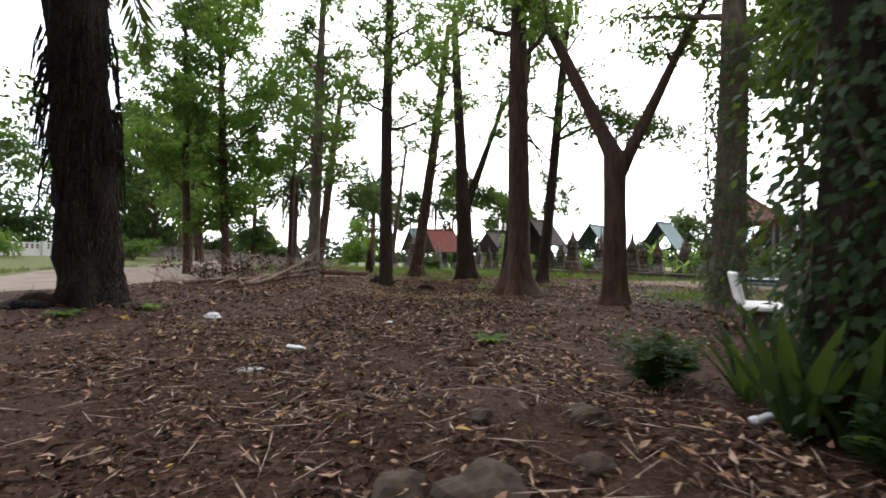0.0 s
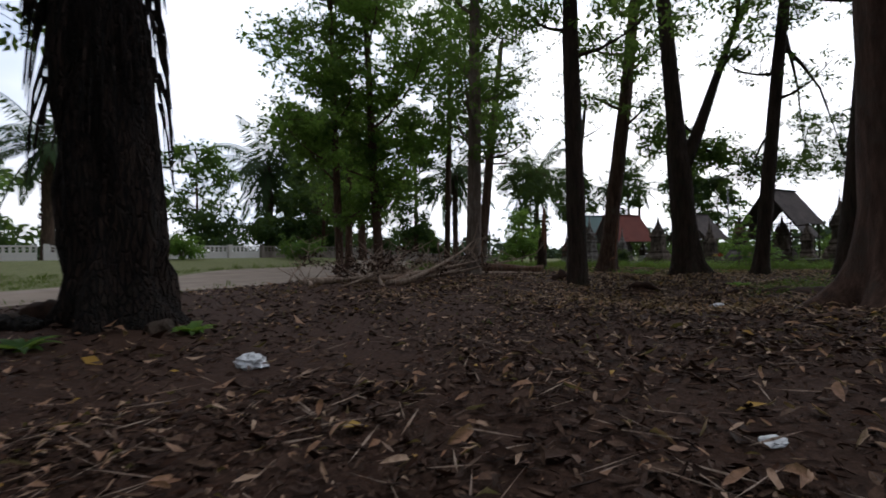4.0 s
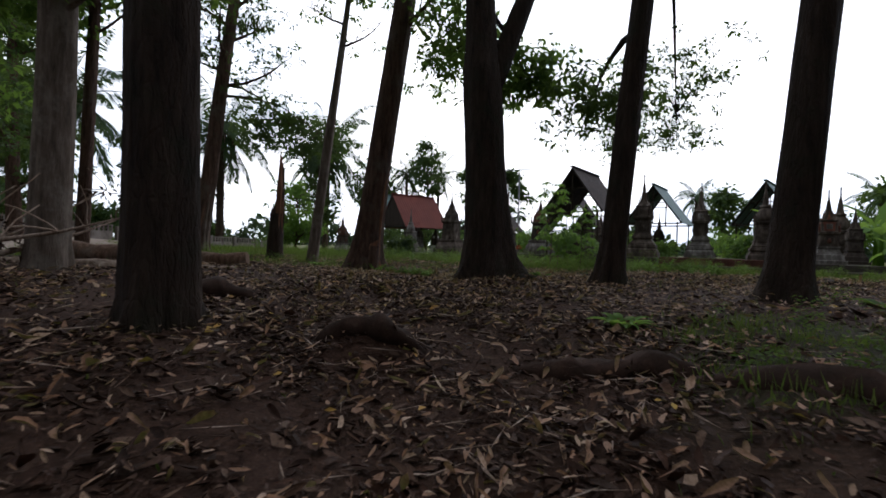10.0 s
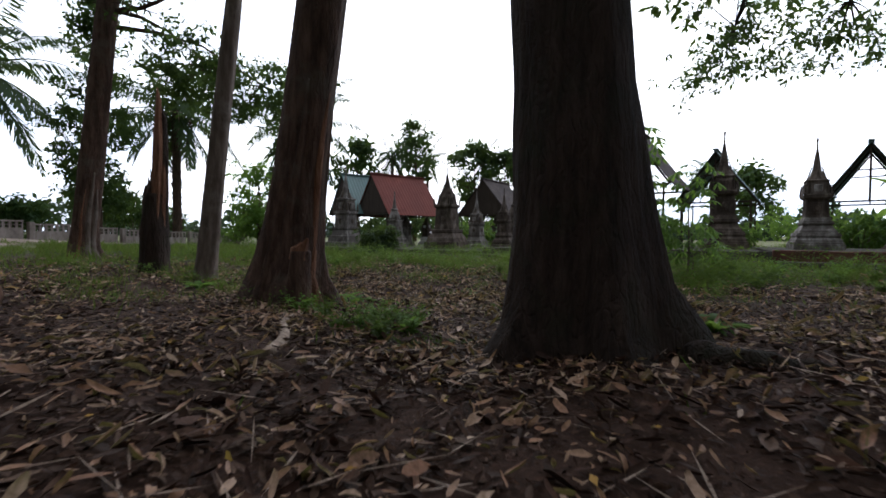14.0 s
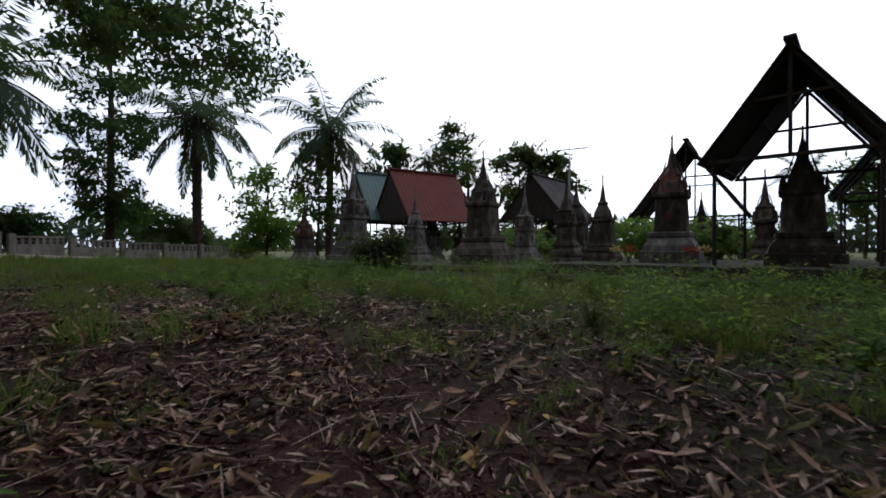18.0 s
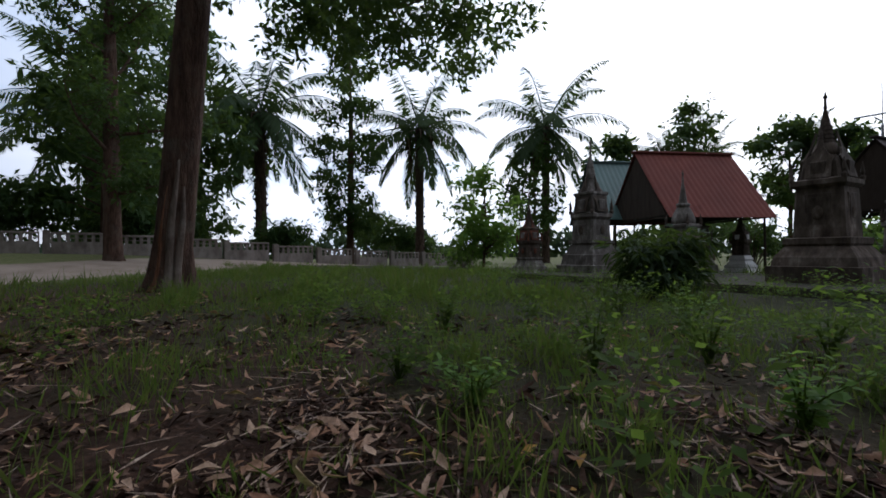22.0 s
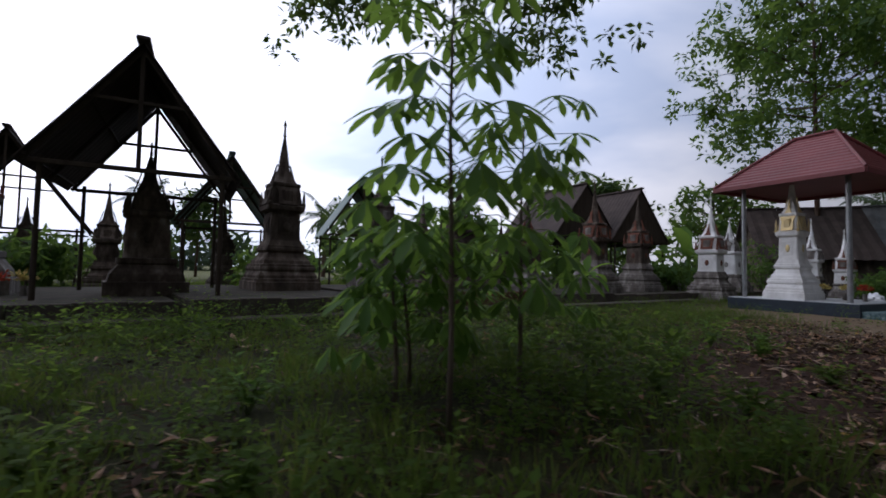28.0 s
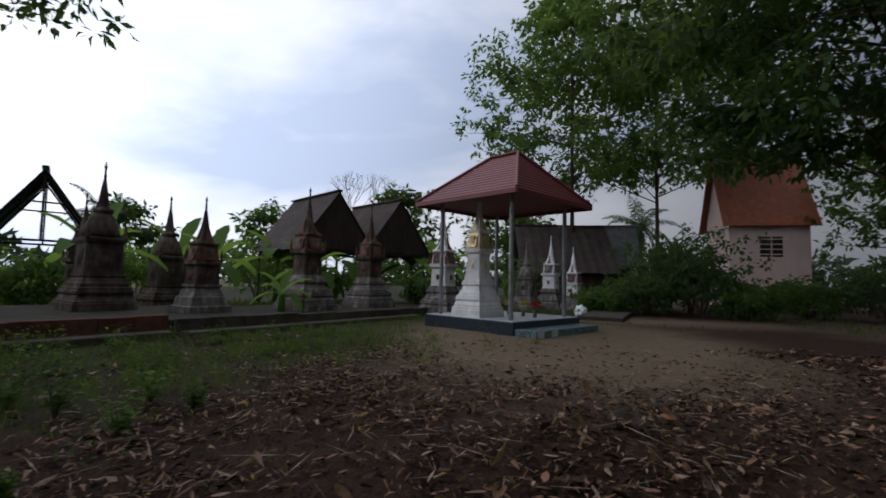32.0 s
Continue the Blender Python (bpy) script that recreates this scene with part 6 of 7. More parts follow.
def cassava_leaf(rnd, size):
    """One palmate leaf on its long stalk tip: obovate leaflets that hang like an umbrella."""
    verts, faces = [], []
    fall = rnd.uniform(0.1, 0.8)
    n = rnd.choice((6, 7, 7))
    for j in range(n):
        b = (j - (n - 1) / 2) * (5.0 / n)
        ln = size * (1 - 0.05 * abs(j - (n - 1) / 2)) * rnd.uniform(0.85, 1.08)
        dx, dy = math.cos(b), math.sin(b)
        el = -fall * rnd.uniform(0.8, 1.15)
        base = len(verts)
        rows = ((0.0, 0.01), (0.25, 0.05), (0.5, 0.115), (0.72, 0.155), (0.88, 0.11), (1.0, 0.0))
        for k, (f, w) in enumerate(rows):
            e2 = el - 0.35 * f
            r, z = ln * f * math.cos(el), ln * f * math.sin(e2)
            cx, cy = dx * r, dy * r
            hw = w * ln
            if k in (0, 5):
                verts.append((cx, cy, z))
            else:
                verts += [(cx - dy * hw, cy + dx * hw, z + hw * 0.28), (cx, cy, z), (cx + dy * hw, cy - dx * hw, z + hw * 0.28)]
        faces += [(base, base + 2, base + 1), (base, base + 3, base + 2)]
        for k in range(3):
            q = base + 1 + 3 * k
            faces += [(q, q + 1, q + 4, q + 3), (q + 1, q + 2, q + 5, q + 4)]
        q = base + 10
        faces += [(q, q + 1, q + 3), (q + 1, q + 2, q + 3)]
    return verts, faces


def cassava(x, y, h, seed, lean=(0.04, 0.02), size=0.34, count=34, low=0.24):
    rnd = random.Random(seed)
    e = thing("cassava_plant", x, y, gz(x, y), "cassava plant with thin stem and palmate green leaves", "plant", "cassava plants in the grass")
    path = [Vector((lean[0] * h * f + 0.03 * math.sin(f * 7), lean[1] * h * f, h * f)) for f in (0, 0.2, 0.4, 0.6, 0.8, 1.0)]
    put("stem", mesh_of("stem", *tube_data(path, [0.02, 0.018, 0.016, 0.013, 0.01, 0.006], 8), M_BARK_GREY, True), e)
    for k in range(count):
        f = low + (1 - low) * (k + 0.5) / count
        i = min(4, int(f * 5))
        p = path[i].lerp(path[i + 1], f * 5 - i)
        a = k * 2.4 + rnd.uniform(-0.3, 0.3)
        out = rnd.uniform(0.26, 0.56) * (1.0 - 0.3 * f) + 0.06
        tip = p + Vector((math.cos(a) * out, math.sin(a) * out, rnd.uniform(0.0, 0.26)))
        v1, f1 = tube_data([p, (p + tip) / 2 + Vector((0, 0, 0.05)), tip], [0.005, 0.004, 0.003], 4, cap=False)
        v2, f2 = cassava_leaf(rnd, size * rnd.uniform(0.8, 1.1))
        m = pose(*tip, 0, 0, math.degrees(a))
        put("leaf", mesh_of("leaf", *joined([(v1, f1), ([tuple(m @ Vector(q)) for q in v2], f2)]), M_CASSAVA if k % 7 else M_LEAF_LIGHT, True), e)


cassava(4.35, 31.42, 2.95, 1, (0.03, 0.02), 0.25, 62, 0.26)
cassava(5.38, 31.28, 2.12, 2, (0.03, 0.0), 0.215, 58, 0.2)
cassava(5.15, 32.1, 1.25, 3, (-0.03, 0.04), 0.23, 40, 0.25)
cassava(4.75, 32.0, 1.3, 6, (0.02, 0.04), 0.22, 26, 0.3)
cassava(6.0, 32.2, 1.1, 5, (0.02, 0.03), 0.2, 26, 0.25)


# ---- dead wood, roots ----
def fallen_tree():
    e = thing("fallen_tree", -9.2, 18.5, gz(-9.2, 18.5), "heap of dead grey fallen boughs and bare twigs", "dead branches")
    rnd = random.Random(9)
    dead = []
    for k in range(26):
        a = rnd.uniform(0.5, 2.4) if k % 3 else rnd.uniform(-0.4, 3.3)
        p = Vector((rnd.uniform(-3.4, 2.2), rnd.uniform(-3.4, 4.6), 0.03))
        r = rnd.uniform(0.03, 0.11) if k > 4 else rnd.uniform(0.11, 0.17)
        path, radii = limb_data(p, (math.cos(a), math.sin(a), rnd.uniform(0.0, 0.32)), rnd.uniform(1.8, 4.6), r, 0.13, k, 6)
        for q in path:
            q.z = max(q.z, radii[0] * 0.6)
        put("bough", mesh_of("bough", *tube_data(path, radii, 8), M_DEADWOOD, True), e)
        tw = []
        for i in range(2, 7):
            for _ in range(2):
                d = Vector((rnd.uniform(-1, 1), rnd.uniform(-1, 1), rnd.uniform(0, 1)))
                tp, tr = limb_data(path[i], d, rnd.uniform(0.4, 1.1), 0.018, 0.3, k * 40 + i, 4)
                tw.append(tube_data(tp, tr, 4, cap=False))
        put("twigwork", mesh_of("twigwork", *joined(tw), M_DEADWOOD), e)["kind"] = "stuff"
        if k % 2 == 0:
            dead.extend([path[3] + Vector((0, 0, 0.15)), path[4] + Vector((0.1, 0, 0.1)), path[-1]])
    put("withered_leaves", crown_mesh("withered_leaves", dead, M_LITTER, 2600, 0.33, 0.17, 0.07, 5), e, "brown withered leaves on dead twigs")["kind"] = "stuff"


fallen_tree()


def log(x0, y0, x1, y1, r0, r1, label, seed, mat=None, name="log", sink=0.35):
    """A lying log or root: wavering line, lumpy skin, ends that run out into the ground."""
    rnd = random.Random(seed)
    root = name == "surface_root"
    n = 22
    bend = [rnd.uniform(-0.5, 0.5) * (0.22 if root else 0.06) * math.hypot(x1 - x0, y1 - y0) for _ in range(2)]
    nx, ny = -(y1 - y0) / math.hypot(x1 - x0, y1 - y0), (x1 - x0) / math.hypot(x1 - x0, y1 - y0)
    path, radii = [], []
    for k in range(n):
        f = k / (n - 1)
        off = bend[0] * math.sin(math.pi * f) + bend[1] * math.sin(2 * math.pi * f)
        x, y = x0 + (x1 - x0) * f + nx * off, y0 + (y1 - y0) * f + ny * off
        r = (r0 + (r1 - r0) * f) * (1 + 0.25 * noise.noise(Vector((f * 5, seed * 3.7, 0))))
        ends = min(1, 0.25 + 4 * f, 0.25 + 4 * (1 - f)) if root else 1.0
        path.append(Vector((x - x0, y - y0, gz(x, y) - gz(x0, y0) + r * (1 - 2 * sink) - r * 0.5 * (1 - ends))))
        radii.append(r * (0.4 + 0.6 * ends))
    verts, faces = tube_data(path, radii, 16, 0.06, seed)
    skin = []
    for q, v in enumerate(verts):
        k = min(n - 1, q // 16)
        lump = noise.noise(Vector(v) * 4.5 + Vector((seed, 0, 0))) + 0.5 * noise.noise(Vector(v) * 13 + Vector((0, seed, 0)))
        skin.append(path[k] + (Vector(v) - path[k]) * (1 + (0.5 if root else 0.2) * lump))
    e = new(name, mesh_of(name, skin, faces, mat or M_DEADWOOD, True))
    e.matrix_world = pose(x0, y0, gz(x0, y0))
    return tagged(e, label, name.replace("_", " "), "dead wood on the ground")


log(-11.0, 28.0, -4.8, 27.7, 0.36, 0.22, "long reddish dead log lying in leaves", 1, M_LOG, sink=0.2)
log(-12.5, 25.2, -7.6, 26.6, 0.14, 0.08, "weathered fallen log by the trees", 2)
log(-6.9, 24.9, -4.4, 26.2, 0.12, 0.05, "broken reddish branch in leaves", 3)
log(-0.85, 25.7, -1.25, 27.6, 0.05, 0.04, "pale peeled stick on leaf litter", 4, sink=0.2)
log(-0.4, 28.9, 1.3, 28.75, 0.035, 0.025, "thin dry stick among leaves", 5, sink=0.2)
log(2.2, 18.5, 4.3, 16.1, 0.10, 0.24, "thick brown surface root half buried in soil", 6, M_SOIL_ROOT, "surface_root", 0.62)
log(-8.7, 7.7, -7.5, 7.75, 0.12, 0.22, "dark knotted root beside the old palm", 31, M_SOIL_ROOT, "surface_root", 0.3)
log(-8.3, 7.3, -7.3, 7.2, 0.08, 0.16, "dark knotted root beside the old palm", 32, M_BARK_FIBRE, "surface_root", 0.3)
log(-0.5, 19.3, 0.45, 19.36, 0.13, 0.11, "humped brown root rising from the litter", 27, M_SOIL_ROOT, "surface_root", 0.5)
log(-3.0, 20.75, -1.75, 20.9, 0.27, 0.07, "dark humped root sloping into the litter", 28, M_SOIL_ROOT, "surface_root", 0.25)
log(1.3, 19.15, 2.7, 18.5, 0.10, 0.19, "brown root under soil and dead leaves", 29, M_SOIL_ROOT, "surface_root", 0.55)
log(2.9, 12.3, 1.9, 11.2, 0.16, 0.05, "brown root reaching from the tree foot", 8, M_BARK_RED, "surface_root", 0.55)
log(4.5, 13.5, 5.9, 13.1, 0.16, 0.04, "brown root reaching from the tree foot", 9, M_BARK_RED, "surface_root", 0.55)
log(2.3, 25.7, 3.1, 25.1, 0.18, 0.05, "dark buttress root on leaf litter", 10, M_BARK_DARK, "surface_root", 0.5)


def broken_stump():
    e = thing("broken_stump", -5.9, 32.75, gz(-5.9, 32.75), "tall splintered dead tree stump", "tree stump")
    put("stump", trunk_mesh("stump", [(0, 0, 0), (0.02, 0, 0.9), (0.05, 0, 1.75)], [0.29, 0.27, 0.22], M_BARK_DARK, 1.35, 4, 3, 36, 0.16), e)
    for k, (dx, dy, h, r, mt) in enumerate(((0.10, -0.08, 4.1, 0.12, M_WOUND), (0.16, 0.02, 3.7, 0.13, M_BARK_DARK), (0.02, 0.05, 3.0, 0.11, M_BARK_DARK), (-0.14, -0.05, 2.15, 0.09, M_BARK_RED), (-0.2, 0.06, 2.0, 0.07, M_DEADWOOD), (0.21, -0.06, 2.6, 0.06, M_WOUND), (-0.05, -0.15, 2.3, 0.05, M_BARK_RED))):
        put("splinter", mesh_of("splinter", *tube_data([(dx, dy, 0.9), (dx + 0.02, dy * 0.9, 1.7), (dx + 0.05, dy * 0.8, (h + 1.7) / 2), (dx + 0.06 + 0.02 * math.sin(k), dy * 0.6, h - 0.25), (dx + 0.03, dy * 0.5, h)], [r, r * 1.05, r * 0.8, r * 0.45, 0.01], 7, 0.35, k), mt), e)


broken_stump()


def sawn_stub(x, y, h, r):
    e = thing("dead_stub", x, y, gz(x, y), "upright dead stub with bare broken tip before a trunk", "stump")
    put("stub", trunk_mesh("stub", [(0, 0, 0), (0.0, 0.0, h * 0.5), (0.03, 0, h * 0.82)], [r, r * 0.92, r * 0.85], M_BARK_RED, 1.3, 4, 17, 28, 0.14, 0.5), e)
    for k, (dx, dy, up) in enumerate(((0.05, -0.03, 1.0), (0.0, -0.05, 0.94), (0.02, 0.05, 0.97), (-0.05, 0.0, 0.9))):
        put("splinter", mesh_of("splinter", *tube_data([(dx, dy, h * 0.7), (dx + 0.02, dy, h * 0.86), (dx * 1.6 + 0.06, dy, h * up)], [r * 0.55, r * 0.5, r * 0.12], 7, 0.3, k), M_WOUND), e, "bare orange-brown broken wood")


sawn_stub(-1.5, 28.75, 1.0, 0.15)


# ---- bench, rocks, rubbish, flowers ----
def bench():
    e = thing("bench", 7.15, 6.3, gz(7.1, 6.3), "weathered pale concrete bench with backrest under a tree", "bench", rz=-24)
    part("seat", a_box(-0.05, 0.62, -0.75, 0.75, 0.44, 0.52, 0.02), M_STONE_WHITE, e)
    back = a_box(-0.04, 0.04, -0.75, 0.75, 0, 0.55, 0.02, pose(-0.06, 0, 0.54, 0, -12, 0))
    part("backrest", back, M_STONE_WHITE, e)
    for y in (-0.5, 0.5):
        part("leg", a_box(0.0, 0.52, y - 0.09, y + 0.09, -0.1, 0.44, 0.03), M_STONE, e)


bench()


def rock(x, y, s, seed):
    bm = bmesh.new()
    bmesh.ops.create_icosphere(bm, subdivisions=3, radius=1.0)
    for v in bm.verts:
        n1 = noise.noise(v.co * 1.3 + Vector((seed * 3.1, 0, 0)))
        v.co *= 1 + 0.38 * n1 + 0.10 * noise.noise(v.co * 4 + Vector((0, seed, 0)))
    me = bpy.data.meshes.new("rock")
    bm.to_mesh(me)
    bm.free()
    me.materials.append(M_ROCK)
    ob = new("rock", me)
    ob.matrix_world = pose(x, y, gz(x, y) + s * 0.02, 0, 0, seed * 40) @ Matrix.Diagonal((s, s * 0.8, s * 0.62, 1))
    tagged(ob, "rough brown rock half sunk in leaf litter", "rock", "rocks in the leaves")


for k, (x, y, s) in enumerate([(2.35, -0.02, 0.24), (1.88, 0.02, 0.17), (3.1, 1.0, 0.16), (1.85, 1.35, 0.10), (3.0, 0.35, 0.12), (2.35, 0.85, 0.10), (1.2, 1.75, 0.08), (-6.0, 8.0, 0.22), (-8.2, 7.4, 0.26), (8.9, 25.0, 0.16), (9.6, 24.5, 0.12)]):
    rock(x, y, s * 1.1, k + 1)


def crumple(name, x, y, dims, label, category, mat, seed, rz=0):
    bm = bmesh.new()
    bmesh.ops.create_icosphere(bm, subdivisions=3, radius=1.0)
    for v in bm.verts:
        v.co *= 1 + 0.5 * noise.noise(v.co * 2.2 + Vector((seed, 0, 0))) + 0.25 * noise.noise(v.co * 6 + Vector((0, seed, 0)))
        v.co.z = max(v.co.z, -0.6)
    me = bpy.data.meshes.new(name)
    bm.to_mesh(me)
    bm.free()
    me.materials.append(mat)
    ob = new(name, me)
    ob.matrix_world = pose(x, y, gz(x, y) + dims[2] * 0.6, 0, 0, rz) @ Matrix.Diagonal((*dims, 1))
    tagged(ob, label, category, "rubbish in the leaves")


crumple("plastic_bag", 1.54, 15.75, (0.19, 0.11, 0.08), "crumpled white plastic bag on fallen leaves", "plastic bag", M_PLASTIC, 3)
crumple("plastic_cup", -3.3, 7.0, (0.16, 0.1, 0.08), "white crumpled plastic cup on bare soil", "plastic cup", M_PLASTIC, 5)
crumple("paper_scrap", -0.25, 2.6, (0.12, 0.06, 0.02), "white scrap of paper in the leaves", "paper", M_PLASTIC, 8, 30)
crumple("paper_scrap", 2.9, -0.15, (0.12, 0.06, 0.02), "white scrap of paper in the leaves", "paper", M_PLASTIC, 9, 10)
crumple("paper_scrap", 0.6, 6.5, (0.08, 0.05, 0.02), "white scrap of paper in the leaves", "paper", M_PLASTIC, 11, 60)
crumple("plastic_sack", 24.2, 22.6, (0.3, 0.22, 0.26), "round white plastic sack lying beside a slab", "sack", M_PLASTIC, 12)


def bottle(x, y, rz, label):
    e = thing("plastic_bottle", x, y, gz(x, y) + 0.045, label, "bottle", "rubbish in the leaves", rz=rz)
    bm = bmesh.new()
    lathe(bm, [(0, 0.035), (0.01, 0.042), (0.09, 0.04), (0.12, 0.032), (0.2, 0.042), (0.24, 0.036), (0.28, 0.016), (0.30, 0.015)], 12)
    bmesh.ops.rotate(bm, matrix=Matrix.Rotation(radians(88), 3, "Y"), verts=bm.verts)
    for v in bm.verts:
        v.co.z *= 0.75
    part("body", bm, M_PLASTIC, e, "crushed clear plastic body", True)
    bm = bmesh.new()
    lathe(bm, [(0.30, 0.018), (0.325, 0.018)], 10)
    bmesh.ops.rotate(bm, matrix=Matrix.Rotation(radians(88), 3, "Y"), verts=bm.verts)
    part("cap", bm, M_STONE_WHITE, e)


bottle(-0.3, 3.75, -25, "crushed clear plastic bottle lying on leaves")
bottle(4.4, 1.2, 30, "small drinks can lying under the plants")


def flowers(x, y, z, seed, mat, r=0.14):
    rng = np.random.default_rng(seed)
    e = thing("flower_vase", x, y, z, "vase of faded offering flowers before a stupa", "flowers", "offerings at the graves")
    bm = bmesh.new()
    lathe(bm, [(0, 0.05), (0.04, 0.06), (0.14, 0.045), (0.2, 0.06)], 10)
    part("vase", bm, M_STONE_PALE, e, smooth=True)
    n = 90
    d = rng.normal(0, 1, (n, 3))
    d[:, 2] = np.abs(d[:, 2])
    d /= np.linalg.norm(d, axis=1, keepdims=True)
    pos = np.array([0, 0, 0.3]) + d * r * rng.random((n, 1))
    v, t = flat_leaf_arrays(pos, d, rng.normal(0, 1, (n, 3)), rng.uniform(0.05, 0.09, n), np.full(n, 0.05))
    put("blossoms", fast_mesh("blossoms", v, t, mat), e)


for k, (du, mt) in enumerate(((-1.25, M_FLOWER_YELLOW), (-0.95, M_FLOWER_RED), (0.55, M_FLOWER_RED), (0.9, M_FLOWER_YELLOW))):
    flowers(6.11 + du * 0.87 - 0.45, 41.9 - du * 0.49 - 0.85, 0.32, 60 + k, mt, 0.18)
flowers(18.3, 25.3, 0.345, 70, M_FLOWER_YELLOW)
flowers(18.6, 25.7, 0.345, 71, M_FLOWER_YELLOW)
flowers(17.9, 25.0, 0.345, 72, M_FLOWER_RED)


# ---- climbing leaves, broad-leaved plants ----
def vine(x, y, r, z0, z1, n, seed, size, mat, label, hang=0.35):
    rng = np.random.default_rng(seed)
    a = rng.uniform(0, 2 * math.pi, n)
    z = z0 + (z1 - z0) * rng.random(n)
    out = r + np.abs(rng.normal(0, hang, n)) * (0.4 + 0.6 * np.sin(a * 3 + z) ** 2)
    pos = np.stack([out * np.cos(a), out * np.sin(a), z], 1)
    d = np.stack([np.cos(a), np.sin(a), -1.2 + 0 * a], 1) + rng.normal(0, 0.5, (n, 3))
    nn = np.stack([np.cos(a), np.sin(a), 0.6 + 0 * a], 1) + rng.normal(0, 0.4, (n, 3))
    v, t = leaf_arrays(pos, d, nn, size * rng.uniform(0.6, 1.2, n), size * 0.6 * rng.uniform(0.7, 1.2, n), np.full(n, 0.06))
    e = thing("climbing_vine", x, y, gz(x, y), label, "vine")
    put("leaves", fast_mesh("leaves", v, t, mat), e)
    pieces = []
    rnd = random.Random(seed)
    for k in range(7):
        a0 = k * 0.9
        path = [Vector((math.cos(a0 + 0.5 * f * (-1) ** k) * (r + 0.03), math.sin(a0 + 0.5 * f * (-1) ** k) * (r + 0.03), z1 * f / 5)) for f in range(6)]
        pieces.append(tube_data(path, [0.018] * 6, 5, cap=False))
    put("stemwork", mesh_of("stemwork", *joined(pieces), M_BARK_GREY), e)["kind"] = "stuff"


# the shadow on this trunk is put into the vine's leaf tones
vine(5.5, 1.1, 0.66, 0.1, 5.5, 8000, 1, 0.12, M_LEAF_DEEP_SHADE, "climbing vine with heart-shaped leaves on a thick trunk", 0.3)
vine(8.6, 9.7, 0.42, 0.3, 7.0, 3200, 2, 0.13, M_LEAF_DARK, "creeper winding round a straight tree trunk", 0.22)


def leafy_plant(x, y, n, length, width, up, seed, mat, label, category="plant"):
    rnd = random.Random(seed)
    e = thing("leafy_plant", x, y, gz(x, y), label, category, "low plants under the trees")
    for k in range(n):
        a = k * 2.4 + rnd.uniform(-0.3, 0.3)
        ln = length * rnd.uniform(0.7, 1.1)
        d = Vector((math.cos(a), math.sin(a), up * rnd.uniform(0.7, 1.3))).normalized()
        p = Vector((math.cos(a) * 0.05, math.sin(a) * 0.05, 0))
        verts, faces = [], []
        steps = 8
        for s in range(steps + 1):
            f = s / steps
            side = d.cross(Vector((0, 0, 1))).normalized()
            up_v = side.cross(d)
            w = width * math.sin(math.pi * (0.08 + 0.92 * f) ** 0.8) * 0.5 + 0.004
            verts += [p - side * w + up_v * w * 0.4, p, p + side * w + up_v * w * 0.4]
            d = (d + Vector((0, 0, -0.16 / max(0.6, up)))).normalized()
            p = p + d * ln / steps
        for s in range(steps):
            b = s * 3
            faces += [(b, b + 1, b + 4, b + 3), (b + 1, b + 2, b + 5, b + 4)]
        put("leaf", mesh_of("leaf", verts, faces, mat, True), e)


leafy_plant(4.55, 0.95, 12, 1.05, 0.13, 2.6, 3, M_LEAF_DEEP_SHADE, "upright plant with tall sword-shaped leaves")
leafy_plant(4.8, 0.75, 9, 1.0, 0.10, 2.4, 4, M_LEAF_DEEP_SHADE, "upright plant with tall sword-shaped leaves")
leafy_plant(4.75, 1.9, 12, 0.8, 0.09, 2.2, 5, M_LEAF_DEEP_SHADE, "upright plant with tall sword-shaped leaves")
for k, (x, y) in enumerate([(2.5, 4.4), (-5.6, 8.2), (-6.3, 6.6), (-1.2, 30.3), (-0.95, 29.9), (-3.6, 30.2), (3.0, 26.5), (2.6, 20.1), (6.7, 21.4)]):
    leafy_plant(x, y, 16, 0.34, 0.10, 1.1, 20 + k, M_LEAF_LIGHT if k % 2 else M_LEAF, "small leafy weed among dead leaves", "weed")


def bushy_weed(x, y, h, spread, stalks, seed, mat, big=1.0, label="knee-high bushy green weed standing out of the grass"):
    """Leafy stalks from one root, each with leaves all the way up."""
    rnd = random.Random(seed)
    e = thing("bushy_weed", x, y, gz(x, y), label, "weed", "taller weeds in the grass")
    P, D, N, L, W = [], [], [], [], []
    for k in range(stalks):
        a, out = k * 2.4 + rnd.uniform(-0.4, 0.4), spread * rnd.uniform(0.2, 1.0)
        top = Vector((math.cos(a) * out, math.sin(a) * out, h * rnd.uniform(0.55, 1.0)))
        bend = Vector((top.x * 0.35, top.y * 0.35, top.z * 0.6))
        put("stalk", mesh_of("stalk", *tube_data([(0, 0, -0.02), bend, top], [0.006, 0.005, 0.002], 4, cap=False), M_WEED), e)
        for s in range(15):
            f = 0.2 + 0.8 * s / 14
            p = bend * (2 * f * (1 - f)) + top * f * f
            b = s * 2.4 + rnd.uniform(-0.5, 0.5)
            P.append(p)
            D.append((math.cos(b), math.sin(b), rnd.uniform(-0.2, 0.6)))
            N.append((rnd.gauss(0, 0.3), rnd.gauss(0, 0.3), 1))
            L.append(big * rnd.uniform(0.05, 0.11) * (1.25 - 0.5 * f))
            W.append(L[-1] * rnd.uniform(0.4, 0.55))
    v, t = leaf_arrays(np.array(P), np.array(D), np.array(N), np.array(L), np.array(W), np.full(len(L), 0.08))
    put("foliage", fast_mesh("foliage", v, t, mat), e)["kind"] = "stuff"


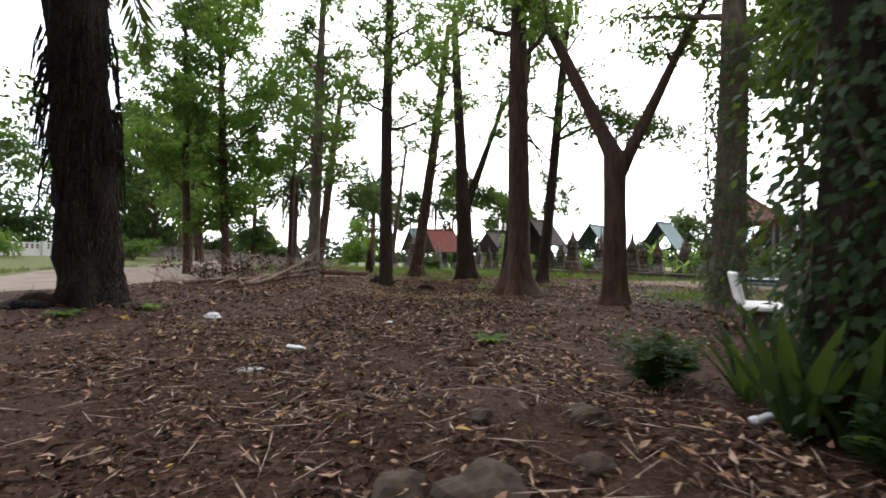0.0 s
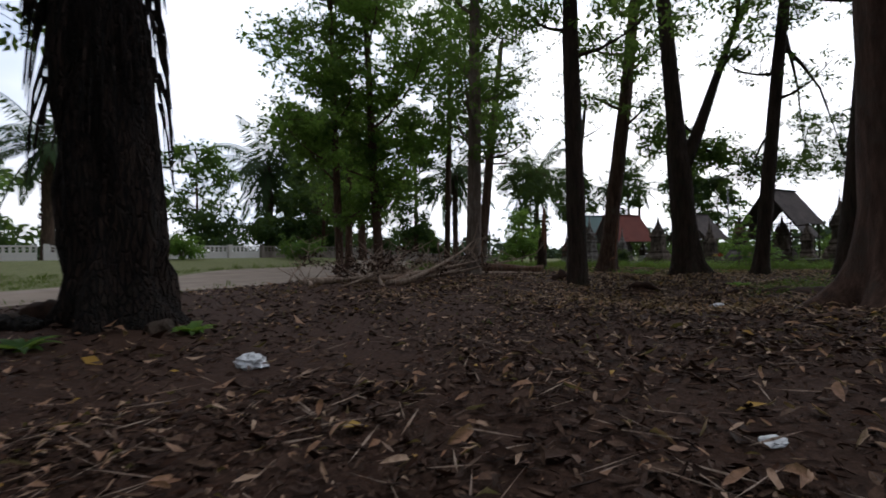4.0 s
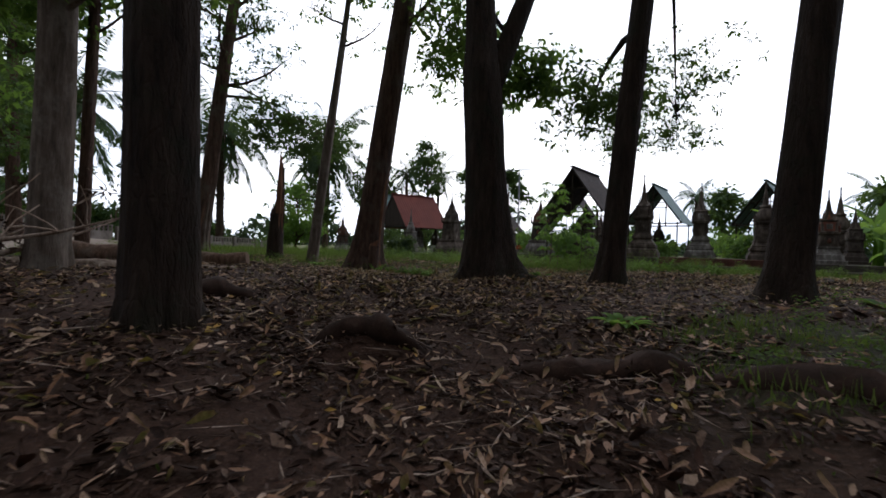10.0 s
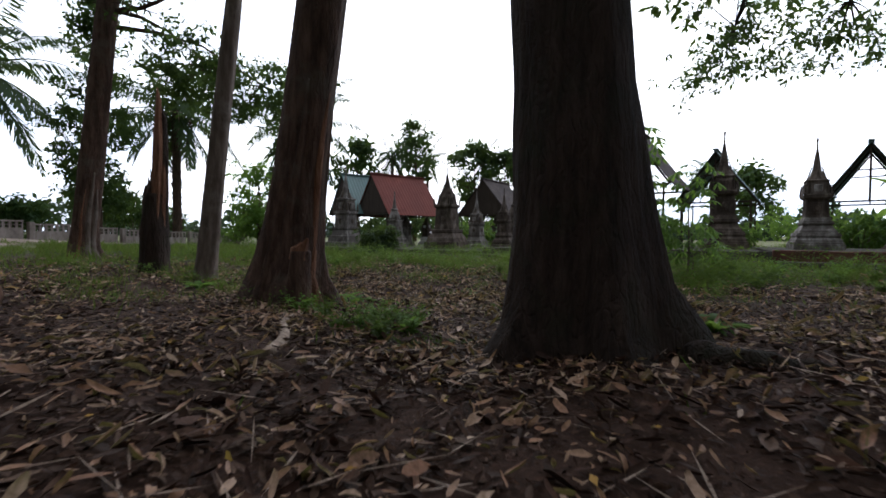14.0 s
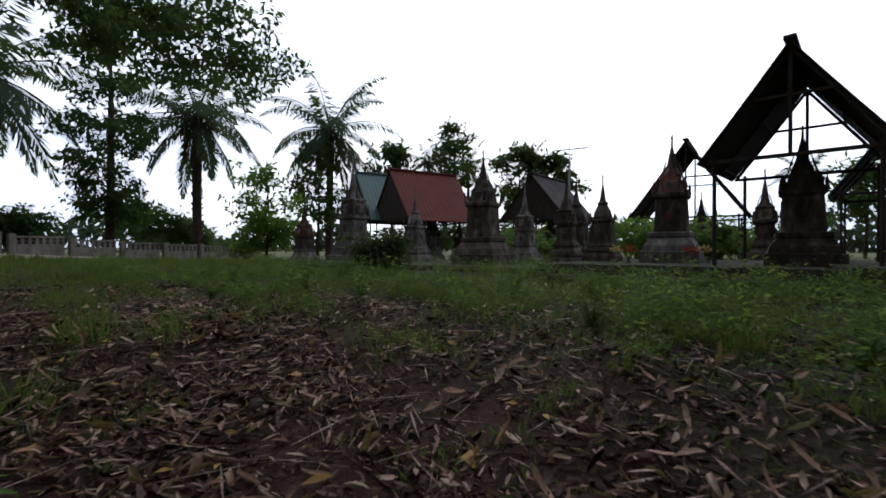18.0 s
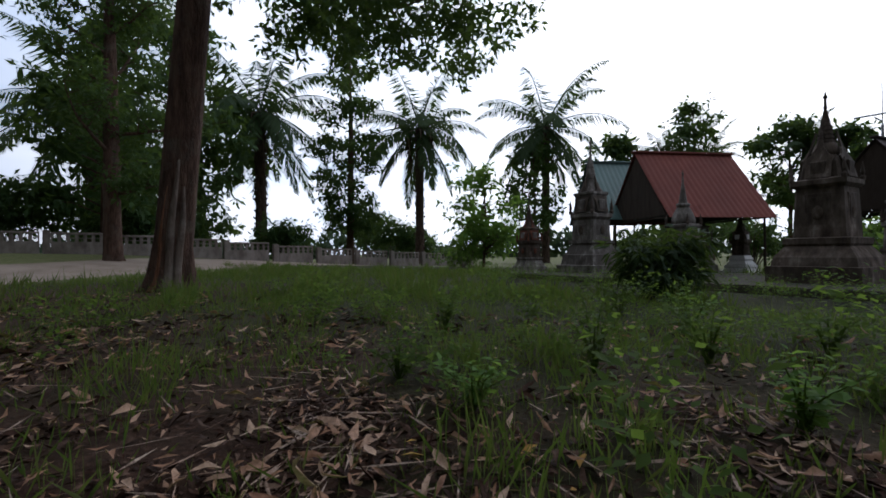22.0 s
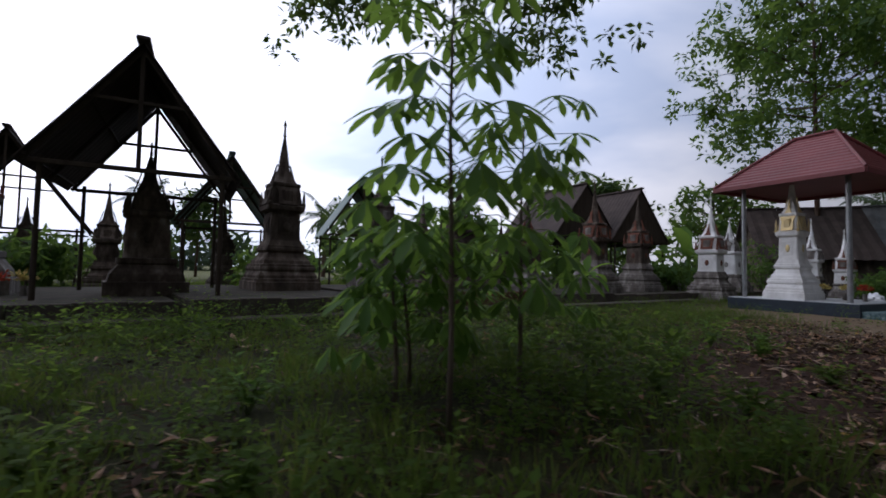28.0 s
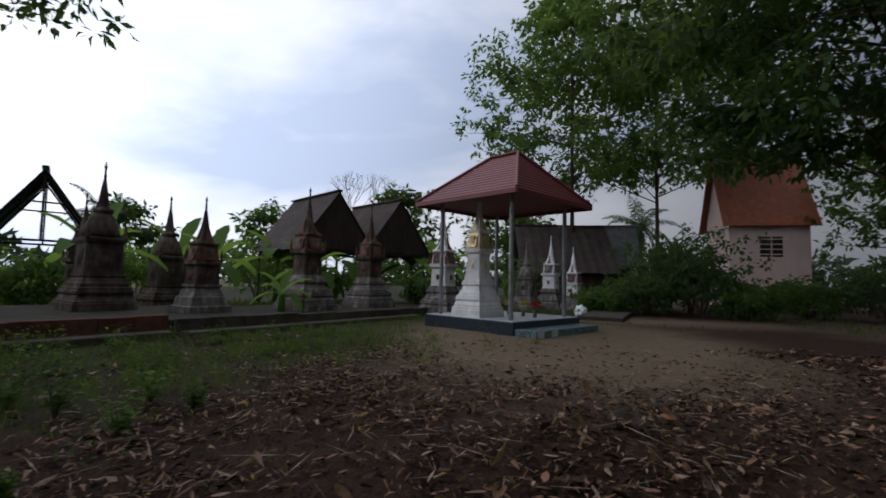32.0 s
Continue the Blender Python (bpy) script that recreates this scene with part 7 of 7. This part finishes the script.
for k, (x, y, h, spread) in enumerate([
        (0.15, 26.95, 0.26, 0.26), (-0.1, 26.6, 0.30, 0.28), (-0.55, 26.9, 0.3, 0.3), (-0.25, 27.5, 0.32, 0.3), (0.05, 27.3, 0.26, 0.3), (-0.88, 27.66, 0.3, 0.25), (-0.33, 27.0, 0.34, 0.3), (-0.11, 27.4, 0.3, 0.3), (0.19, 27.64, 0.25, 0.25), (-1.27, 28.08, 0.3, 0.25), (-3.5, 36.71, 0.6, 0.3), (-1.88, 35.91, 0.6, 0.4), (-1.38, 38.13, 0.6, 0.5),
        (-0.42, 37.13, 0.5, 0.45), (0.34, 37.86, 0.55, 0.45), (-0.83, 35.3, 0.4, 0.35), (-2.23, 39.0, 0.6, 0.5), (-1.2, 36.6, 0.45, 0.4), (8.46, 31.25, 0.5, 0.45), (8.64, 30.74, 0.45, 0.4), (8.52, 30.1, 0.5, 0.4), (9.06, 29.6, 0.5, 0.4),
        (8.92, 29.02, 0.35, 0.3), (7.0, 28.9, 0.25, 0.2), (8.43, 33.0, 0.4, 0.4), (9.6, 32.2, 0.5, 0.45), (10.2, 33.2, 0.4, 0.4), (7.4, 31.6, 0.4, 0.35), (1.5, 36.6, 0.45, 0.4), (2.6, 36.2, 0.4, 0.4), (3.4, 35.6, 0.45, 0.4),
        (6.1, 30.3, 0.35, 0.35), (6.8, 30.9, 0.4, 0.4), (7.3, 30.1, 0.35, 0.35), (6.4, 31.6, 0.4, 0.4), (7.9, 30.6, 0.4, 0.4), (8.2, 29.2, 0.35, 0.35), (5.7, 29.7, 0.28, 0.3), (6.9, 32.3, 0.45, 0.4), (7.8, 32.1, 0.4, 0.4), (3.3, 31.9, 0.3, 0.3), (3.0, 32.9, 0.35, 0.35), (4.2, 32.8, 0.4, 0.4), (2.0, 33.6, 0.4, 0.4), (-3.0, 35.2, 0.35, 0.35), (-2.3, 34.9, 0.3, 0.3), (0.4, 35.9, 0.4, 0.4)]):
    bushy_weed(x, y, h, spread, 9, 700 + k, M_LEAF_LIGHT if k % 3 == 0 else M_WEED)


# dark green plants whose tones also hold the shade of the trunk
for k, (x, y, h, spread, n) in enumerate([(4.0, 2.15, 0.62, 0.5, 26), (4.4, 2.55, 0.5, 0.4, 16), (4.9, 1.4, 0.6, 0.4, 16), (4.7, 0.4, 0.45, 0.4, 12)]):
    bushy_weed(x, y, h, spread, n, 760 + k, M_LEAF_DEEP_SHADE, 1.7, "low dark green leafy plant at the foot of a tree")


# ---- fallen leaves, grass, weeds ----
def walk_distance(x, y):
    best = np.full(len(x), 1e9)
    for (x0, y0), (x1, y1) in zip(WALKED, WALKED[1:]):
        dx, dy = x1 - x0, y1 - y0
        f = np.clip(((x - x0) * dx + (y - y0) * dy) / (dx * dx + dy * dy), 0, 1)
        best = np.minimum(best, np.hypot(x - x0 - f * dx, y - y0 - f * dy))
    return best


def leaf_litter():
    rng = np.random.default_rng(11)
    n = 1150000
    x, y = rng.uniform(-12, 15, n), rng.uniform(-4, 38, n)
    # the litter lies thicker and finer where the walk begins
    x, y = np.concatenate([x, rng.uniform(-4, 6, 110000)]), np.concatenate([y, rng.uniform(-4, 6, 110000)])
    # and fills the bare soil towards the graves
    x, y = np.concatenate([x, rng.uniform(-6, 4, 90000)]), np.concatenate([y, rng.uniform(25, 35, 90000)])
    small = np.arange(len(x)) >= n
    n = len(x)
    dist = walk_distance(x, y)
    g = grass_cover(x, y)
    dens = np.where(dist < 3.2, 1.0, np.where(dist < 7, 0.36, 0.13))
    clump = 0.55 + 0.6 * np.clip(lumps(x + 5, y, 1.4) + 0.35 * lumps(x, y, 5.0), -0.8, 0.9)
    keep = rng.random(n) < dens * clump * (1 - 0.6 * smooth01((g - 0.2) / 0.8))  * np.where(y < 12, 0.68, 1.0) * (1 - 0.9 * smooth01(dirt_cover(x, y))) * (1 - 0.2 * smooth01((y - 30.5) / 1.5) * smooth01((x + 0.8) / 1.2)) * 0.95
    x, y, dist, small = x[keep], y[keep], dist[keep], small[keep]
    n = len(x)
    size = np.where(small, 0.75, np.where(y < 5, 0.74, 1.0)) * rng.choice([0.045, 0.075, 0.11, 0.155], n, p=[0.36, 0.34, 0.22, 0.08]) * rng.uniform(0.8, 1.2, n) * np.where(dist > 5, 1.35, 1.0) * np.where((x > 3.5) & (y > 21), 0.85, 1.0)
    a = rng.uniform(0, 2 * math.pi, n)
    tilt = rng.normal(0, 0.2, n)
    d = np.stack([np.cos(a), np.sin(a), tilt], 1)
    nn = np.stack([rng.normal(0, 0.5, n), rng.normal(0, 0.5, n), np.ones(n)], 1)
    z = ground_z(x, y) + rng.random(n) ** 2 * np.where(dist < 0.5, 0.025, 0.05) + 0.012
    pos, wid, curl, twist = np.stack([x, y, z], 1), size * rng.uniform(0.2, 0.45, n) * np.where(y > 26, 0.82, 1.0), rng.normal(0, 0.24, n), rng.normal(0, 0.4, n)
    # the pale share holds light leaves and painted-in lit tops alike
    pale = rng.random(n) < np.where((x > 3.5) & (y > 21), 0.20, np.where(y > 26, 0.17, np.where(y < 12, 0.075, 0.15)))
    pos[pale, 2] += 0.015 + 0.03 * rng.random(pale.sum())
    curl[pale] *= 1.7
    size[pale] *= 1.1
    close = (dist < 2.15) & (~small | (y > 20))
    for name, which, mt, label in (("fallen_leaves", ~pale, M_LITTER, "thick litter of dry brown curled leaves"), ("pale_lit_leaves", pale, M_LITTER_PALE, "pale leaves, some coloured as lit tops, curled on the litter")):
        c1, c2 = close & which, ~close & which
        v1, t1 = dry_leaf_arrays(pos[c1], d[c1], nn[c1], size[c1], wid[c1], curl[c1], twist[c1])
        v2, t2 = leaf_arrays(pos[c2], d[c2], nn[c2], size[c2], wid[c2] * 1.1, np.clip(curl[c2], -0.15, 0.22))
        v, t = np.concatenate([v1, v2]), np.concatenate([t1, t2 + len(v1)])
        tagged(new(name, fast_mesh(name, v, t, mt)), label, "leaves", kind="stuff")
    pick = rng.random(n) < 0.004
    v, t = leaf_arrays(np.stack([x, y, z + 0.03], 1)[pick], d[pick], nn[pick], size[pick], size[pick] * 0.42, np.full(pick.sum(), 0.1))
    tagged(new("yellow_leaves", fast_mesh("yellow_leaves", v, t, M_LITTER_YELLOW)), "scattered yellow and orange fallen leaves", "leaves", kind="stuff")
    # crumbled bits between the leaves
    m = 170000
    bx, by = rng.uniform(-4, 9, m), rng.uniform(-4, 34, m)
    ok = (walk_distance(bx, by) < 2.6) & (rng.random(m) > 0.8 * grass_cover(bx, by))
    bx, by = bx[ok], by[ok]
    m = len(bx)
    ba = rng.uniform(0, 2 * math.pi, m)
    v, t = flat_leaf_arrays(np.stack([bx, by, ground_z(bx, by) + 0.008], 1), np.stack([np.cos(ba), np.sin(ba), rng.normal(0, 0.25, m)], 1), np.stack([rng.normal(0, 0.5, m), rng.normal(0, 0.5, m), np.ones(m)], 1), rng.uniform(0.015, 0.05, m), rng.uniform(0.008, 0.022, m))
    tagged(new("leaf_crumbs", fast_mesh("leaf_crumbs", v, t, M_LITTER)), "crumbled brown bits of dead leaf on soil", "leaves", kind="stuff")
    # twigs and stalks
    pick = (rng.random(n) < 0.028) & (dist < 4)
    m = int(pick.sum())
    v, t = flat_leaf_arrays(np.stack([x, y, z + 0.02], 1)[pick], d[pick] * np.array([1, 1, 0.12]), nn[pick], rng.uniform(0.15, 0.55, m), rng.uniform(0.006, 0.016, m))
    tagged(new("dry_twigs", fast_mesh("dry_twigs", v, t, M_DEADWOOD)), "thin dry twigs and stalks in the litter", "twigs", kind="stuff")


def grass():
    rng = np.random.default_rng(12)
    n = 2600000
    x, y = rng.uniform(-24, 26, n), rng.uniform(4, 52, n)
    dist = walk_distance(x, y)
    g = np.maximum(np.maximum(grass_cover(x, y), 0.30 * smooth01((lumps(x * 1.7 + 4, y * 1.7, 2.3) - 0.55) / 0.2) * (y > 9)), 0.72 * smooth01((y - 27.0) / 2.5) * (x < 3.5) * np.clip(0.62 + lumps(x + 2, y, 1.6), 0, 1))
    dens = np.where(dist < 5, 1.0, np.where(dist < 10, 0.45, 0.16))
    tuft = np.clip(0.45 + 0.5 * lumps(x - 3, y + 7, 1.9) + 0.4 * lumps(x, y, 6.0), 0.03, 1)
    keep = rng.random(n) < dens * g ** 1.4 * tuft * (1 - dirt_cover(x, y)) * 0.9
    for (s0, s1, d0) in ((-15.5, 25.5, -0.1),):
        u, v = (x - 5.3) * 0.87 - (y - 37.1) * 0.4924, (x - 5.3) * 0.4924 + (y - 37.1) * 0.87
        keep &= ~((v > d0) & (v < 7) & (u > s0) & (u < s1) & (rng.random(n) < 0.97))
    keep &= ~((np.abs(x - 1.3 * np.exp(-((y - 31) / 9) ** 2) + 15.8 + 0.22 * np.clip(y - 12, 0, 40)) < 2.5 + 2.4 * np.exp(-((y - 23) / 8) ** 2) + 1.2 * np.exp(-((y - 31) / 9) ** 2)) & (y < 48))
    x, y, dist, tuft = x[keep], y[keep], dist[keep], tuft[keep]
    n = len(x)
    h = rng.uniform(0.05, 0.20, n) * (0.4 + 1.5 * np.clip(lumps(x - 3, y + 7, 1.9), 0, 1) + 0.7 * tuft) * np.where(dist > 8, 1.5, 1.0) * np.where(dist < 0.9, 0.35, 1.0) * np.where(y < 24, 0.55, 1.0)
    a = rng.uniform(0, 2 * math.pi, n)
    lean = np.abs(rng.normal(0, 0.55, n))
    d = np.stack([np.cos(a) * lean, np.sin(a) * lean, np.ones(n)], 1)
    nn = np.stack([-np.sin(a), np.cos(a), rng.normal(0, 0.3, n)], 1)
    v, t = flat_leaf_arrays(np.stack([x, y, ground_z(x, y) - 0.005], 1), d, nn, h, np.where(dist > 8, 0.024, 0.010) * rng.uniform(0.7, 1.4, n))
    tagged(new("grass", fast_mesh("grass", v, t, M_GRASS)), "rough green grass with straw blades", "grass", kind="stuff")


def weeds():
    rng = np.random.default_rng(13)
    n = 9000
    x, y = rng.uniform(-12, 15, n), rng.uniform(14, 39, n)
    g = np.maximum(grass_cover(x, y), 0.25 * smooth01((y - 27.0) / 2.5) * (x < 3.5))
    keep = rng.random(n) < g ** 1.2 * np.clip(0.12 + 1.1 * lumps(x, y, 1.1) + 0.2 * ((x > 2) & (y > 27)), 0.03, 1) * 0.9
    keep &= walk_distance(x, y) > 0.7
    u, v = (x - 5.3) * 0.87 - (y - 37.1) * 0.4924, (x - 5.3) * 0.4924 + (y - 37.1) * 0.87
    keep &= ~((v > np.where(u > 3.5, -0.6, 0.3)) & (u > -15.5))
    x, y = x[keep], y[keep]
    m = 900
    u, v = rng.uniform(-15.5, 13.0, m), rng.uniform(-1.3, 0.25, m)
    v = v + np.where(u < -4.2, 2.2, np.where(u < 1.4, 0.5, 0.0))
    kx, ky = 5.3 + u * 0.8704 + v * 0.4924, 37.1 - u * 0.4924 + v * 0.8704
    some = rng.random(m) < np.where(u < 3.5, 0.95, 0.12) * np.clip(0.6 + 0.7 * lumps(kx, ky, 0.9), 0.15, 1)
    bx, by = rng.normal(5.4, 1.1, 90), rng.normal(31.3, 1.1, 90)
    far = walk_distance(bx, by) > 1.0
    x, y = np.concatenate([x, kx[some], bx[far]]), np.concatenate([y, ky[some], by[far]])
    tall = np.concatenate([np.full(len(x) - some.sum() - far.sum(), 0.40), np.full(some.sum(), 0.55), np.full(far.sum(), 0.5)])
    P, D, N, L, W = [], [], [], [], []
    for cx, cy, most in zip(x, y, tall):
        h = rng.uniform(0.12, most)
        m = int(rng.integers(24, 64))
        a = rng.uniform(0, 6.28, m)
        r = rng.random(m) * h * 0.55
        z = h * rng.uniform(0.25, 1, m)
        P.append(np.stack([cx + r * np.cos(a), cy + r * np.sin(a), gz(cx, cy) + z], 1))
        D.append(np.stack([np.cos(a), np.sin(a), rng.uniform(-0.5, 0.5, m)], 1))
        N.append(np.stack([rng.normal(0, 0.3, m), rng.normal(0, 0.3, m), np.ones(m)], 1))
        L.append(rng.uniform(0.03, 0.075, m))
        W.append(rng.uniform(0.018, 0.042, m))
    # taller clumps that stand out of the grass
    m = 600
    cxs, cys = rng.uniform(-11, 13, m), rng.uniform(30, 40, m)
    u, v = (cxs - 5.3) * 0.8704 - (cys - 37.1) * 0.4924, (cxs - 5.3) * 0.4924 + (cys - 37.1) * 0.8704
    okay = (v < np.where(u < -4.2, 2.0, np.where(u > 3.5, -0.9, 0.1))) & (walk_distance(cxs, cys) > 1.8) & (lumps(cxs + 1, cys, 0.9) > 0.2) & (rng.random(m) < grass_cover(cxs, cys))
    for cx, cy in zip(cxs[okay], cys[okay]):
        h = rng.uniform(0.3, 0.75)
        q = int(rng.integers(70, 130))
        a = rng.uniform(0, 6.28, q)
        f = rng.random(q)
        r = (0.1 + 0.55 * f) * h * rng.random(q) ** 0.5
        P.append(np.stack([cx + r * np.cos(a), cy + r * np.sin(a), gz(cx, cy) + h * (0.1 + 0.9 * f)], 1))
        D.append(np.stack([np.cos(a), np.sin(a), rng.uniform(-0.4, 0.8, q)], 1))
        N.append(np.stack([rng.normal(0, 0.4, q), rng.normal(0, 0.4, q), np.ones(q)], 1))
        L.append(rng.uniform(0.045, 0.09, q))
        W.append(rng.uniform(0.022, 0.045, q))
    P, D, N, L, W = (np.concatenate(q) for q in (P, D, N, L, W))
    v, t = leaf_arrays(P, D, N, L, W, np.full(len(L), 0.06))
    tagged(new("weeds", fast_mesh("weeds", v, t, M_WEED)), "low bright green weeds scattered in the grass", "weeds", kind="stuff")


leaf_litter()
grass()
weeds()
